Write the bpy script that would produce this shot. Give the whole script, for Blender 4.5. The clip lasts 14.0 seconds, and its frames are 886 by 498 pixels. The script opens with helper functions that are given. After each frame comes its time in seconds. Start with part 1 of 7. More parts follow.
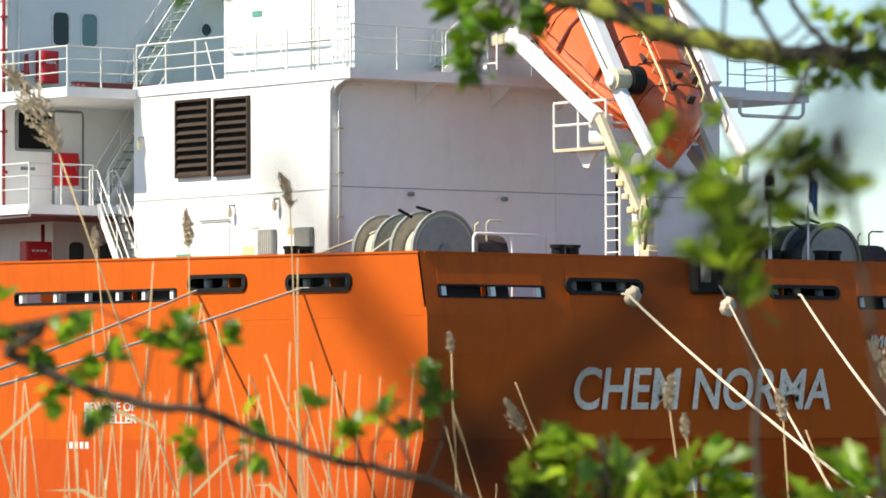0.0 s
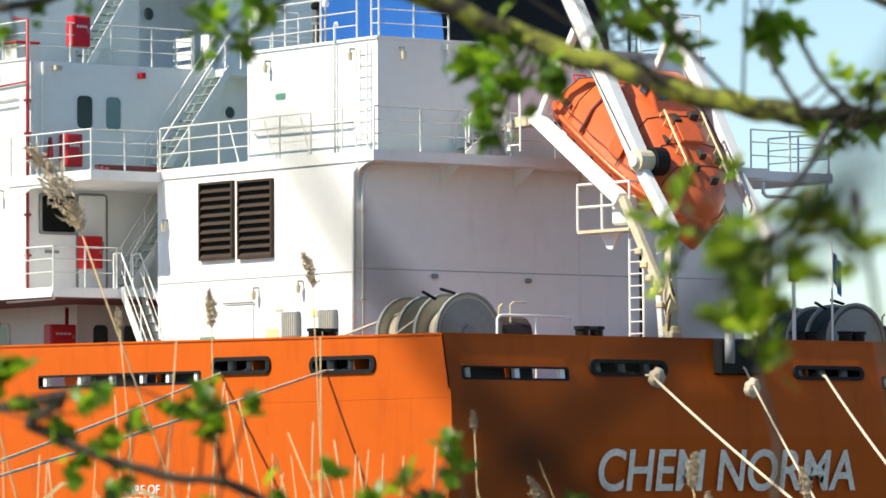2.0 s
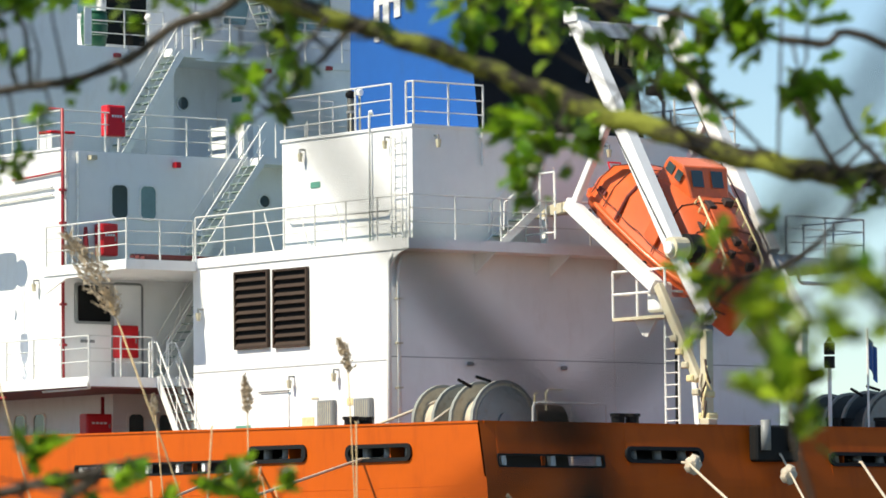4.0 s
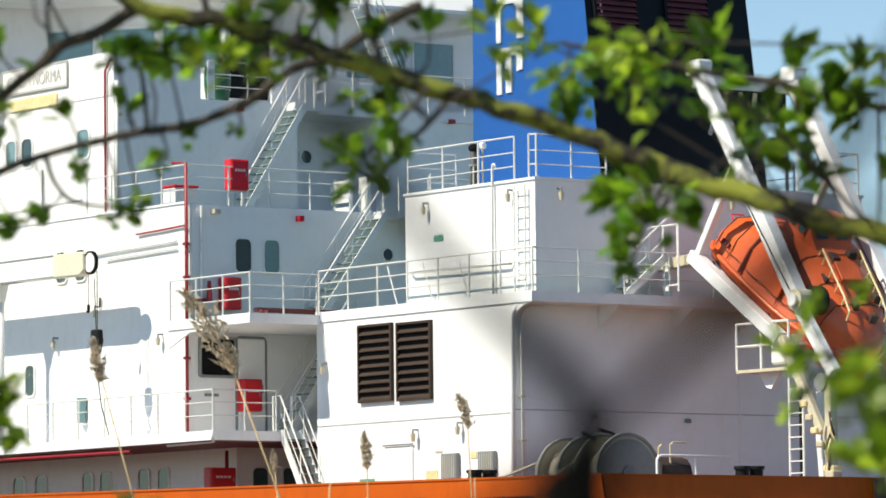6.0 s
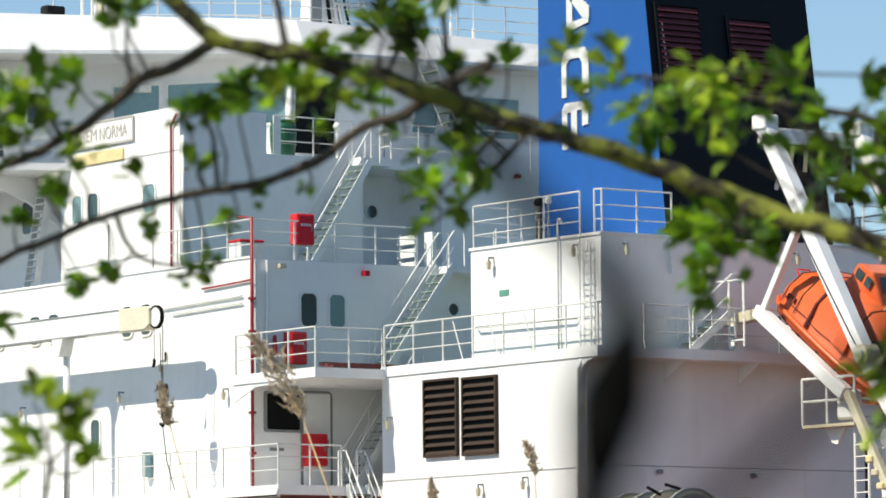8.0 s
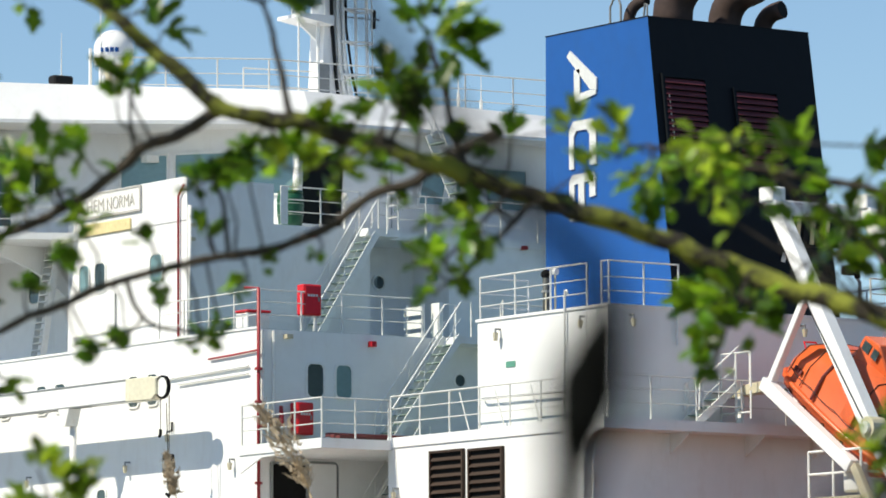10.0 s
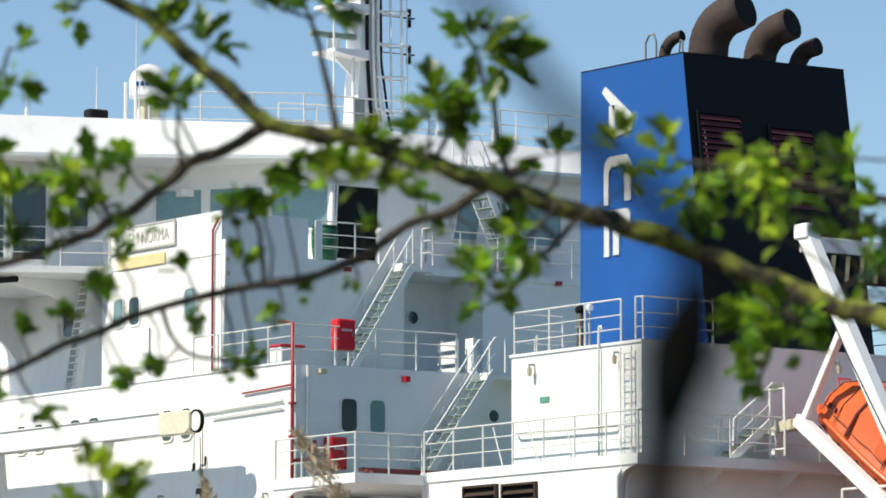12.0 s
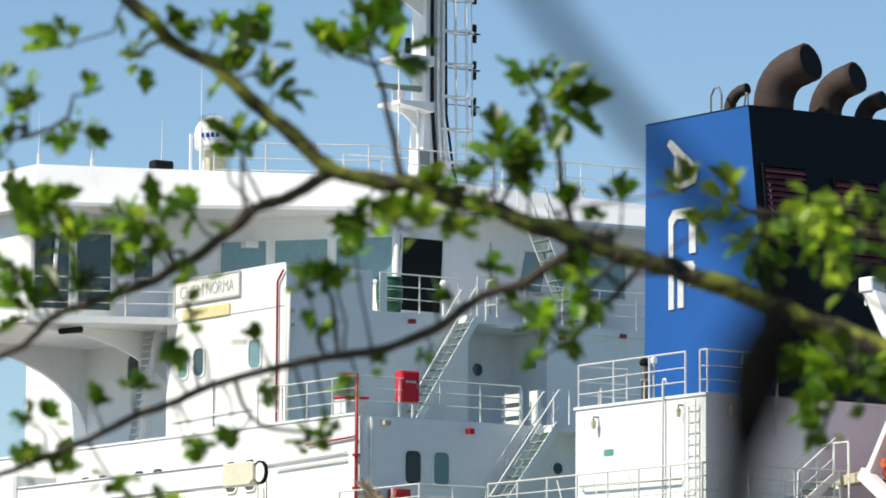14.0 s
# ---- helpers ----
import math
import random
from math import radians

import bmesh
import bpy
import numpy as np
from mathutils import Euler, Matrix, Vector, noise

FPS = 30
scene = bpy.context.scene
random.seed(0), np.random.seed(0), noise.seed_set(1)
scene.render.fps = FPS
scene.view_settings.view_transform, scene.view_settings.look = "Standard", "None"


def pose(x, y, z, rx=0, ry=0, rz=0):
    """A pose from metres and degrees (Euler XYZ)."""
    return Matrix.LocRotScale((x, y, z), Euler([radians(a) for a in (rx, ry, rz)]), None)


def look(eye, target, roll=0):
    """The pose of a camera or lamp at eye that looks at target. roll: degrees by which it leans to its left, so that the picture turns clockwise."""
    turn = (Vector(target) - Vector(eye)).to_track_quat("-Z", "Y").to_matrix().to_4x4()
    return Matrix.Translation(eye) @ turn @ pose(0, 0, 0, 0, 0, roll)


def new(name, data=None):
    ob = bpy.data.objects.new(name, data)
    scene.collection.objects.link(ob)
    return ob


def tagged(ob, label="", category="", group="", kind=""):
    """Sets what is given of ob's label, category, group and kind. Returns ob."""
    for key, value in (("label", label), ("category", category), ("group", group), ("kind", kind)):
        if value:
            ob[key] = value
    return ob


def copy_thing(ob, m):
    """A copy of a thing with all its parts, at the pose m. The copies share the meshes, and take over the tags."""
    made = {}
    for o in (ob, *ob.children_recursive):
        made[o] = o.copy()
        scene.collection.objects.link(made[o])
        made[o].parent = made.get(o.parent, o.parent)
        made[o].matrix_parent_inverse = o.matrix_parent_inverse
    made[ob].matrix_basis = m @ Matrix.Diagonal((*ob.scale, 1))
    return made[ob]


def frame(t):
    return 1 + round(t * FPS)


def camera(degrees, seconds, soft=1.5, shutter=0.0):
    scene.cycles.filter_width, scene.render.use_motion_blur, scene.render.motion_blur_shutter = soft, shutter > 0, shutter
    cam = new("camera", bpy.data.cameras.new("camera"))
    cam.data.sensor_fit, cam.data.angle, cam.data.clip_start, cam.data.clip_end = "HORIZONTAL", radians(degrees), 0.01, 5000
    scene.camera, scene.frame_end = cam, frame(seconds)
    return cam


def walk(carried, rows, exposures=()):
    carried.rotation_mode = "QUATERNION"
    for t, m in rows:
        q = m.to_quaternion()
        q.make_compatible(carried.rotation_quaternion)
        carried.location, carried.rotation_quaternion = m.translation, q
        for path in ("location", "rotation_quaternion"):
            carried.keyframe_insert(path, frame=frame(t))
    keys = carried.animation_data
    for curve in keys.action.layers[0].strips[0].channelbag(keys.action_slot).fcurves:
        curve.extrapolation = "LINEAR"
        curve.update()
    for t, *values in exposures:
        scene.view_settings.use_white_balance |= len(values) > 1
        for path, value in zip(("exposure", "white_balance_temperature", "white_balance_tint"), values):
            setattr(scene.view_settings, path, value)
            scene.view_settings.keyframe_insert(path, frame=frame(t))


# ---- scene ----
# World: metres, z up, water at z = 0. The port quarter of the hull stands at the origin;
# +y runs forward along the port side, +x to starboard along the transom.
cam = camera(10.0, 14.0, soft=1.7)
cam.data.dof.use_dof = True
cam.data.dof.focus_distance = 118.0
cam.data.dof.aperture_fstop = 21.0

# seconds, place, tilt, lean, heading of the hand-held camera on the bank

PATH = [
    (0.0, -73.883, -94.558, 3.541, 91.969, 0.147, -38.268),
    (0.5, -73.882, -94.559, 3.542, 92.147, 0.187, -38.459),
    (1.0, -73.882, -94.559, 3.531, 92.228, 0.225, -38.321),
    (1.5, -73.882, -94.559, 3.522, 92.388, 0.262, -38.112),
    (2.0, -73.880, -94.561, 3.527, 92.903, 0.298, -37.990),
    (2.5, -73.880, -94.561, 3.528, 93.455, 0.335, -37.915),
    (2.7, -73.880, -94.561, 3.526, 93.602, 0.354, -37.874),
    (4.8, -73.879, -94.561, 3.502, 94.031, 0.643, -37.017),
    (5.0, -73.879, -94.561, 3.500, 94.087, 0.645, -36.781),
    (5.5, -73.872, -94.567, 3.518, 94.262, 0.621, -36.427),
    (6.0, -73.862, -94.575, 3.526, 94.514, 0.598, -36.163),
    (6.5, -73.862, -94.575, 3.527, 94.698, 0.575, -35.964),
    (7.0, -73.860, -94.577, 3.508, 94.864, 0.550, -35.843),
    (7.5, -73.866, -94.572, 3.516, 94.961, 0.514, -35.710),
    (8.0, -73.869, -94.569, 3.483, 95.158, 0.475, -35.433),
    (8.5, -73.872, -94.567, 3.469, 95.492, 0.437, -35.259),
    (9.0, -73.864, -94.573, 3.485, 95.738, 0.399, -35.158),
    (9.2, -73.864, -94.573, 3.488, 95.797, 0.378, -35.199),
    (11.3, -73.876, -94.564, 3.466, 96.192, 0.051, -35.297),
    (11.5, -73.876, -94.564, 3.468, 96.246, 0.021, -35.180),
    (12.0, -73.882, -94.559, 3.446, 96.377, -0.050, -35.024),
    (12.5, -73.886, -94.555, 3.427, 96.500, -0.121, -35.037),
    (13.0, -73.886, -94.556, 3.443, 96.684, -0.191, -35.105),
    (13.5, -73.878, -94.562, 3.462, 96.807, -0.260, -34.972),
    (14.0, -73.889, -94.554, 3.441, 96.966, -0.330, -34.325),
]

walk(cam, [(t, pose(x, y, z, rx, ry, rz)) for t, x, y, z, rx, ry, rz in PATH],
     exposures=[(0.0, 0.64, 7280, 8), (2.7, 0.54, 7280, 8), (5.0, 0.38, 7180, 8), (9.0, 0.25, 7050, 8), (14.0, 0.23, 7000, 8)])

# ---- light ----
SUN_DIR = Vector((-1.0, 0.17, 1.1)).normalized()
sun = new("sun", bpy.data.lights.new("sun", "SUN"))
sun.data.energy, sun.data.angle, sun.data.color = 4.7, radians(0.53), (1.0, 0.96, 0.86)
sun.matrix_basis = look((-40, 10, 60), Vector((-40, 10, 60)) - SUN_DIR)
world = bpy.data.worlds.new("sky")
scene.world = world
world.use_nodes = True
sky = world.node_tree.nodes.new("ShaderNodeTexSky")
sky.sky_type, sky.sun_disc = "NISHITA", False
sky.sun_elevation = math.asin(SUN_DIR.z)
sky.sun_rotation = math.atan2(SUN_DIR.x, SUN_DIR.y)
sky.air_density, sky.dust_density, sky.ozone_density = 1.0, 0.0, 2.2
back = world.node_tree.nodes["Background"]
back.inputs["Strength"].default_value = 0.1
cast = world.node_tree.nodes.new("ShaderNodeVectorMath")
cast.operation = "MULTIPLY"
cast.inputs[1].default_value = (0.85, 0.98, 1.13)
world.node_tree.links.new(sky.outputs[0], cast.inputs[0])
world.node_tree.links.new(cast.outputs[0], back.inputs[0])


# ---- materials ----
def material(name, color, rough=0.5, metal=0.0, vary=0.12, grain=6.0, bump=0.0, bump_scale=40.0,
             stain=None, stain_amount=0.0, stain_scale=(1.2, 1.2, 0.35), stain_from=(0.52, 0.78), coat=0.0, island=0.0, translucent=None, each=0.0):
    """Painted or grown surface: colour varied at two scales, streaky stains, fine relief."""
    m = bpy.data.materials.new(name)
    m.use_nodes = True
    nt = m.node_tree
    n, link = nt.nodes, nt.links.new
    b = n["Principled BSDF"]
    b.inputs["Roughness"].default_value, b.inputs["Metallic"].default_value = rough, metal
    b.inputs["Coat Weight"].default_value = coat
    co = n.new("ShaderNodeTexCoord")
    geo = n.new("ShaderNodeNewGeometry")
    big = n.new("ShaderNodeTexNoise")
    big.inputs["Scale"].default_value, big.inputs["Detail"].default_value = grain * 0.12, 5
    fine = n.new("ShaderNodeTexNoise")
    fine.inputs["Scale"].default_value, fine.inputs["Detail"].default_value = grain, 6
    link(geo.outputs["Position"], big.inputs["Vector"])
    link(geo.outputs["Position"], fine.inputs["Vector"])
    add = n.new("ShaderNodeMath")
    add.operation = "ADD"
    link(big.outputs["Fac"], add.inputs[0])
    link(fine.outputs["Fac"], add.inputs[1])
    shade = n.new("ShaderNodeMapRange")
    shade.inputs["From Min"].default_value, shade.inputs["From Max"].default_value = 0.6, 1.4
    shade.inputs["To Min"].default_value, shade.inputs["To Max"].default_value = 1 - vary, 1 + vary
    link(add.outputs[0], shade.inputs["Value"])
    last = shade.outputs[0]
    if island:
        rnd = n.new("ShaderNodeMapRange")
        rnd.inputs["To Min"].default_value, rnd.inputs["To Max"].default_value = 1 - island, 1 + island
        link(geo.outputs["Random Per Island"], rnd.inputs["Value"])
        mul = n.new("ShaderNodeMath")
        mul.operation = "MULTIPLY"
        link(last, mul.inputs[0])
        link(rnd.outputs[0], mul.inputs[1])
        last = mul.outputs[0]
    if each:
        info = n.new("ShaderNodeObjectInfo")
        rnd = n.new("ShaderNodeMapRange")
        rnd.inputs["To Min"].default_value, rnd.inputs["To Max"].default_value = 1 - each, 1 + each * 0.85
        link(info.outputs["Random"], rnd.inputs["Value"])
        mul = n.new("ShaderNodeMath")
        mul.operation = "MULTIPLY"
        link(last, mul.inputs[0])
        link(rnd.outputs[0], mul.inputs[1])
        last = mul.outputs[0]
    tint = n.new("ShaderNodeVectorMath")
    tint.operation = "SCALE"
    tint.inputs[0].default_value = color
    link(last, tint.inputs["Scale"])
    out = tint.outputs[0]
    if stain:
        mp = n.new("ShaderNodeMapping")
        mp.inputs["Scale"].default_value = stain_scale
        link(geo.outputs["Position"], mp.inputs["Vector"])
        st = n.new("ShaderNodeTexNoise")
        st.inputs["Scale"].default_value, st.inputs["Detail"].default_value = 2.0, 8
        st.inputs["Roughness"].default_value = 0.65
        link(mp.outputs[0], st.inputs["Vector"])
        ramp = n.new("ShaderNodeMapRange")
        ramp.inputs["From Min"].default_value, ramp.inputs["From Max"].default_value = stain_from
        ramp.inputs["To Max"].default_value = stain_amount
        link(st.outputs["Fac"], ramp.inputs["Value"])
        mix = n.new("ShaderNodeMix")
        mix.data_type = "RGBA"
        link(ramp.outputs[0], mix.inputs["Factor"])
        link(out, mix.inputs[6])
        mix.inputs[7].default_value = (*stain, 1)
        out = mix.outputs[2]
    link(out, b.inputs["Base Color"])
    if bump:
        bn = n.new("ShaderNodeTexNoise")
        bn.inputs["Scale"].default_value, bn.inputs["Detail"].default_value = bump_scale, 4
        link(geo.outputs["Position"], bn.inputs["Vector"])
        bp = n.new("ShaderNodeBump")
        bp.inputs["Strength"].default_value, bp.inputs["Distance"].default_value = bump, 0.02
        link(bn.outputs["Fac"], bp.inputs["Height"])
        link(bp.outputs[0], b.inputs["Normal"])
    if translucent:
        tr = n.new("ShaderNodeBsdfTranslucent")
        through_leaf = n.new("ShaderNodeVectorMath")
        through_leaf.operation = "SCALE"
        through_leaf.inputs[0].default_value = translucent
        link(last, through_leaf.inputs["Scale"])
        link(through_leaf.outputs[0], tr.inputs["Color"])
        mx = n.new("ShaderNodeMixShader")
        mx.inputs[0].default_value = 0.42
        link(b.outputs[0], mx.inputs[1])
        link(tr.outputs[0], mx.inputs[2])
        link(mx.outputs[0], n["Material Output"].inputs["Surface"])
    return m


WHITE = material("white_ship_paint", (0.83, 0.83, 0.82), 0.42, vary=0.035, grain=3, bump=0.12, bump_scale=1.3,
                 stain=(0.55, 0.47, 0.38), stain_amount=0.22)
WHITE_TRIM = material("white_rail_paint", (0.80, 0.80, 0.77), 0.4, vary=0.06, grain=9, stain=(0.42, 0.27, 0.15), stain_amount=0.25, stain_scale=(3, 3, 3))
RAIL = material("weathered_rail_paint", (0.66, 0.66, 0.63), 0.45, vary=0.08, grain=9, stain=(0.36, 0.22, 0.12), stain_amount=0.3, stain_scale=(3, 3, 3))
SEAM = material("grey_weld_seam", (0.36, 0.36, 0.37), 0.6, vary=0.1, grain=5)
HULL = material("orange_hull_paint", (0.52, 0.089, 0.003), 0.58, vary=0.07, grain=2, bump=0.25, bump_scale=0.8,
                stain=(0.20, 0.026, 0.004), stain_amount=0.4, stain_scale=(0.9, 0.9, 0.18))
HULL.node_tree.nodes["Principled BSDF"].inputs["Specular IOR Level"].default_value = 0.2
BOOT = material("red_boot_topping", (0.47, 0.066, 0.003), 0.6, vary=0.1, grain=2, stain=(0.18, 0.03, 0.008), stain_amount=0.4)
DECK = material("red_deck_paint", (0.30, 0.12, 0.085), 0.6, vary=0.18, grain=3)
OXIDE = material("dark_red_oxide_paint", (0.15, 0.03, 0.026), 0.55, vary=0.18, grain=4)
DECK_GREEN = material("grey_green_deck_paint", (0.13, 0.20, 0.165), 0.6, vary=0.18, grain=3)
BLUE = material("blue_funnel_paint", (0.004, 0.082, 0.32), 0.42, vary=0.07, grain=3, stain=(0.02, 0.07, 0.2), stain_amount=0.3)
NAVY = material("dark_navy_funnel_paint", (0.003, 0.0055, 0.009), 0.62, vary=0.2, grain=3, stain=(0.010, 0.012, 0.011), stain_amount=0.35)
LOUVRE = material("brown_louvre_paint", (0.050, 0.033, 0.024), 0.65, vary=0.2, grain=8)
MAROON = material("maroon_louvre_paint", (0.11, 0.022, 0.028), 0.5, vary=0.2, grain=8)
# near black: paints the shade inside openings; also a plain dark cap and rim
DARK = material("opening_shade_and_black_paint", (0.007, 0.007, 0.007), 0.9, vary=0.2)
BLACK = material("black_steel", (0.010, 0.010, 0.010), 0.6, vary=0.25, grain=9)
RED = material("red_fire_paint", (0.62, 0.012, 0.02), 0.35, vary=0.08, grain=6)
PIPE_RED = material("dull_red_pipe_paint", (0.32, 0.015, 0.022), 0.4, vary=0.15, grain=9)
GREEN = material("green_bin_plastic", (0.006, 0.085, 0.040), 0.45, vary=0.12)
BOAT = material("orange_boat_gelcoat", (0.68, 0.125, 0.035), 0.3, vary=0.08, grain=3, stain=(0.30, 0.08, 0.03), stain_amount=0.5, stain_scale=(1.5, 1.5, 0.8))
RUST = material("sooty_rusted_steel", (0.045, 0.027, 0.023), 0.8, vary=0.35, grain=5, bump=0.3)
BOOM_CREAM = material("pale_cream_boom_paint", (0.72, 0.68, 0.52), 0.5, vary=0.12, grain=7, stain=(0.45, 0.30, 0.15), stain_amount=0.4, stain_scale=(3, 3, 3))
YELLOW = material("yellow_cream_paint", (0.74, 0.62, 0.33), 0.5, vary=0.15, grain=9, stain=(0.5, 0.32, 0.14), stain_amount=0.4, stain_scale=(4, 4, 4))
CREAM = material("cream_winch_paint", (0.55, 0.50, 0.36), 0.5, vary=0.15, grain=7, stain=(0.30, 0.17, 0.08), stain_amount=0.6, stain_scale=(3, 3, 3))
ROPE = material("pale_mooring_rope", (0.56, 0.48, 0.37), 0.9, vary=0.2, grain=40, bump=0.5, bump_scale=60)
GREY = material("grey_steel", (0.22, 0.23, 0.23), 0.5, vary=0.15, grain=8)
TREAD = material("grey_green_stair_steel", (0.23, 0.30, 0.26), 0.55, vary=0.15, grain=8)
GLASS = material("dark_window_glass", (0.035, 0.06, 0.062), 0.06, vary=0.1, coat=0.5)
BLACK_GLASS = material("black_bridge_glass", (0.004, 0.006, 0.006), 0.35, vary=0.1)
BLACK_GLASS.node_tree.nodes["Principled BSDF"].inputs["Specular IOR Level"].default_value = 0.12
# near black for the shade inside the exhaust pipes
MOUTH_SHADE = material("pipe_mouth_shade", (0.004, 0.004, 0.004), 0.95, vary=0.2)
GLASS_TEAL = material("teal_window_glass", (0.16, 0.27, 0.28), 0.08, vary=0.12, coat=0.5)
NAME_WHITE = material("faded_white_name_paint", (0.84, 0.74, 0.62), 0.6, vary=0.2, grain=9, stain=(0.45, 0.2, 0.1), stain_amount=0.45, stain_scale=(3, 3, 3), stain_from=(0.45, 0.7))
LETTER = material("pale_lettering_paint", (0.62, 0.63, 0.62), 0.5, vary=0.12, grain=7)
DARK_TEXT = material("dark_lettering_paint", (0.46, 0.44, 0.41), 0.5)
SIGN_GREEN = material("green_sign", (0.10, 0.30, 0.22), 0.4)
BARK = material("mossy_branch_bark", (0.020, 0.015, 0.008), 0.85, vary=0.6, grain=60, bump=0.6, bump_scale=180,
                stain=(0.24, 0.27, 0.03), stain_amount=0.92, stain_scale=(11, 11, 16), stain_from=(0.455, 0.575))
TWIG = material("dark_twig_bark", (0.058, 0.046, 0.034), 0.85, vary=0.4, grain=80, bump=0.5, bump_scale=200)
LEAF = material("young_green_leaf", (0.062, 0.150, 0.009), 0.36, vary=0.35, grain=50, island=0.0, translucent=(0.27, 0.47, 0.025), each=0.75)
LEAF_PALE = material("pale_young_leaf", (0.15, 0.24, 0.016), 0.36, vary=0.35, grain=50, island=0.0, translucent=(0.46, 0.62, 0.05), each=0.65)
PALE = material("pale_grey_drum_paint", (0.27, 0.28, 0.25), 0.5, vary=0.15, grain=7, stain=(0.26, 0.17, 0.09), stain_amount=0.5, stain_scale=(3, 3, 3))
DULL = material("dark_grey_paint_and_winch_shade", (0.055, 0.062, 0.06), 0.6, vary=0.2, grain=7)
# bark darkened to near black, so the shade is in its colour
NEAR = material("bark_with_painted_shade", (0.004, 0.0045, 0.004), 0.9, vary=0.4, grain=80)
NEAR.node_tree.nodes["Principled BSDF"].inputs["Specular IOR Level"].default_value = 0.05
for m in (BLACK, NAVY, BOOT, DARK, LOUVRE):
    m.node_tree.nodes["Principled BSDF"].inputs["Specular IOR Level"].default_value = 0.2
REED = material("dry_reed", (0.50, 0.37, 0.20), 0.8, vary=0.25, grain=20, island=0.25)
PLUME = material("reed_plume", (0.52, 0.43, 0.32), 0.9, vary=0.3, grain=60, island=0.3, translucent=(0.4, 0.28, 0.16))
GRASS = material("bank_grass", (0.19, 0.165, 0.085), 0.85, vary=0.4, grain=3, stain=(0.16, 0.12, 0.06), stain_amount=0.7, stain_scale=(1, 1, 1))
WATER = material("canal_water", (0.06, 0.07, 0.055), 0.08, vary=0.2, grain=0.5, bump=0.5, bump_scale=1.5)


# ---- mesh helpers ----
def part(name, bm, mat, parent=None, label="", smooth=False, bevel=0.0):
    """Links a bmesh as one mesh object under a thing or a part."""
    if bevel:
        bmesh.ops.bevel(bm, geom=bm.edges[:], offset=bevel, segments=1, affect="EDGES", clamp_overlap=True)
    me = bpy.data.meshes.new(name)
    bm.transform(LAY["now"])
    bm.normal_update()
    bm.to_mesh(me)
    bm.free()
    me.materials.append(mat)
    if smooth:
        me.shade_smooth()
    ob = new(name, me)
    if parent is not None:
        ob.parent = parent
        ob.matrix_parent_inverse = WORLD_OF[parent.name].inverted()
    WORLD_OF[ob.name] = Matrix.Identity(4)
    if label:
        tagged(ob, label)
    return ob


WORLD_OF = {}
HERE = Matrix.Identity(4)
# the line of sight from the bank towards the ship, and the level way across it
EYE = Vector((-73.88, -94.56, 3.5))
AHEAD = Vector((math.cos(radians(52)), math.sin(radians(52)), 0))
RIGHT = Vector((math.sin(radians(52)), -math.cos(radians(52)), 0))
# where each storey of the ship was set on the one below it
INBOARD = Matrix.Translation(EYE) @ Matrix.Scale(1.024, 4) @ Matrix.Translation(-EYE)
UPPER = Matrix.Translation(RIGHT * 0.18 + Vector((-0.12, 0, -0.07))) @ INBOARD
FUNNEL = Matrix.Translation(RIGHT * 0.31 + Vector((-0.29, 0, -0.07))) @ INBOARD
OFFICERS = Matrix.Translation(RIGHT * 0.13 + Vector((0, 0, 0.17)))
BRIDGE = Matrix.Translation(RIGHT * 0.24 + Vector((0, 0, 0.27)))
LAY = {"now": HERE}


def thing(name, at, label, category, group="", kind=""):
    """An Empty at a thing's base; the parts under it are given in world coordinates."""
    ob = new(name)
    ob.matrix_basis = Matrix.Translation(LAY["now"] @ Vector(at))
    WORLD_OF[ob.name] = ob.matrix_basis.copy()
    return tagged(ob, label, category, group, kind)


def box(bm, x0, x1, y0, y1, z0, z1):
    v = [bm.verts.new(p) for p in ((x0, y0, z0), (x1, y0, z0), (x1, y1, z0), (x0, y1, z0),
                                   (x0, y0, z1), (x1, y0, z1), (x1, y1, z1), (x0, y1, z1))]
    for f in ((0, 3, 2, 1), (4, 5, 6, 7), (0, 1, 5, 4), (1, 2, 6, 5), (2, 3, 7, 6), (3, 0, 4, 7)):
        bm.faces.new([v[i] for i in f])
    return v


def abox(x0, x1, y0, y1, z0, z1):
    bm = bmesh.new()
    box(bm, min(x0, x1), max(x0, x1), min(y0, y1), max(y0, y1), min(z0, z1), max(z0, z1))
    return bm


def prism(points, axis, a, b):
    """A solid from a closed outline, pulled along an axis from a to b. Outline in the other two axes, in order."""
    bm = bmesh.new()

    def put(p, q):
        return {"x": (q, p[0], p[1]), "y": (p[0], q, p[1]), "z": (p[0], p[1], q)}[axis]
    lo = [bm.verts.new(put(p, a)) for p in points]
    hi = [bm.verts.new(put(p, b)) for p in points]
    n = len(points)
    bm.faces.new(lo)
    bm.faces.new(hi[::-1])
    for i in range(n):
        bm.faces.new((lo[i], hi[i], hi[(i + 1) % n], lo[(i + 1) % n]))
    bmesh.ops.recalc_face_normals(bm, faces=bm.faces[:])
    return bm


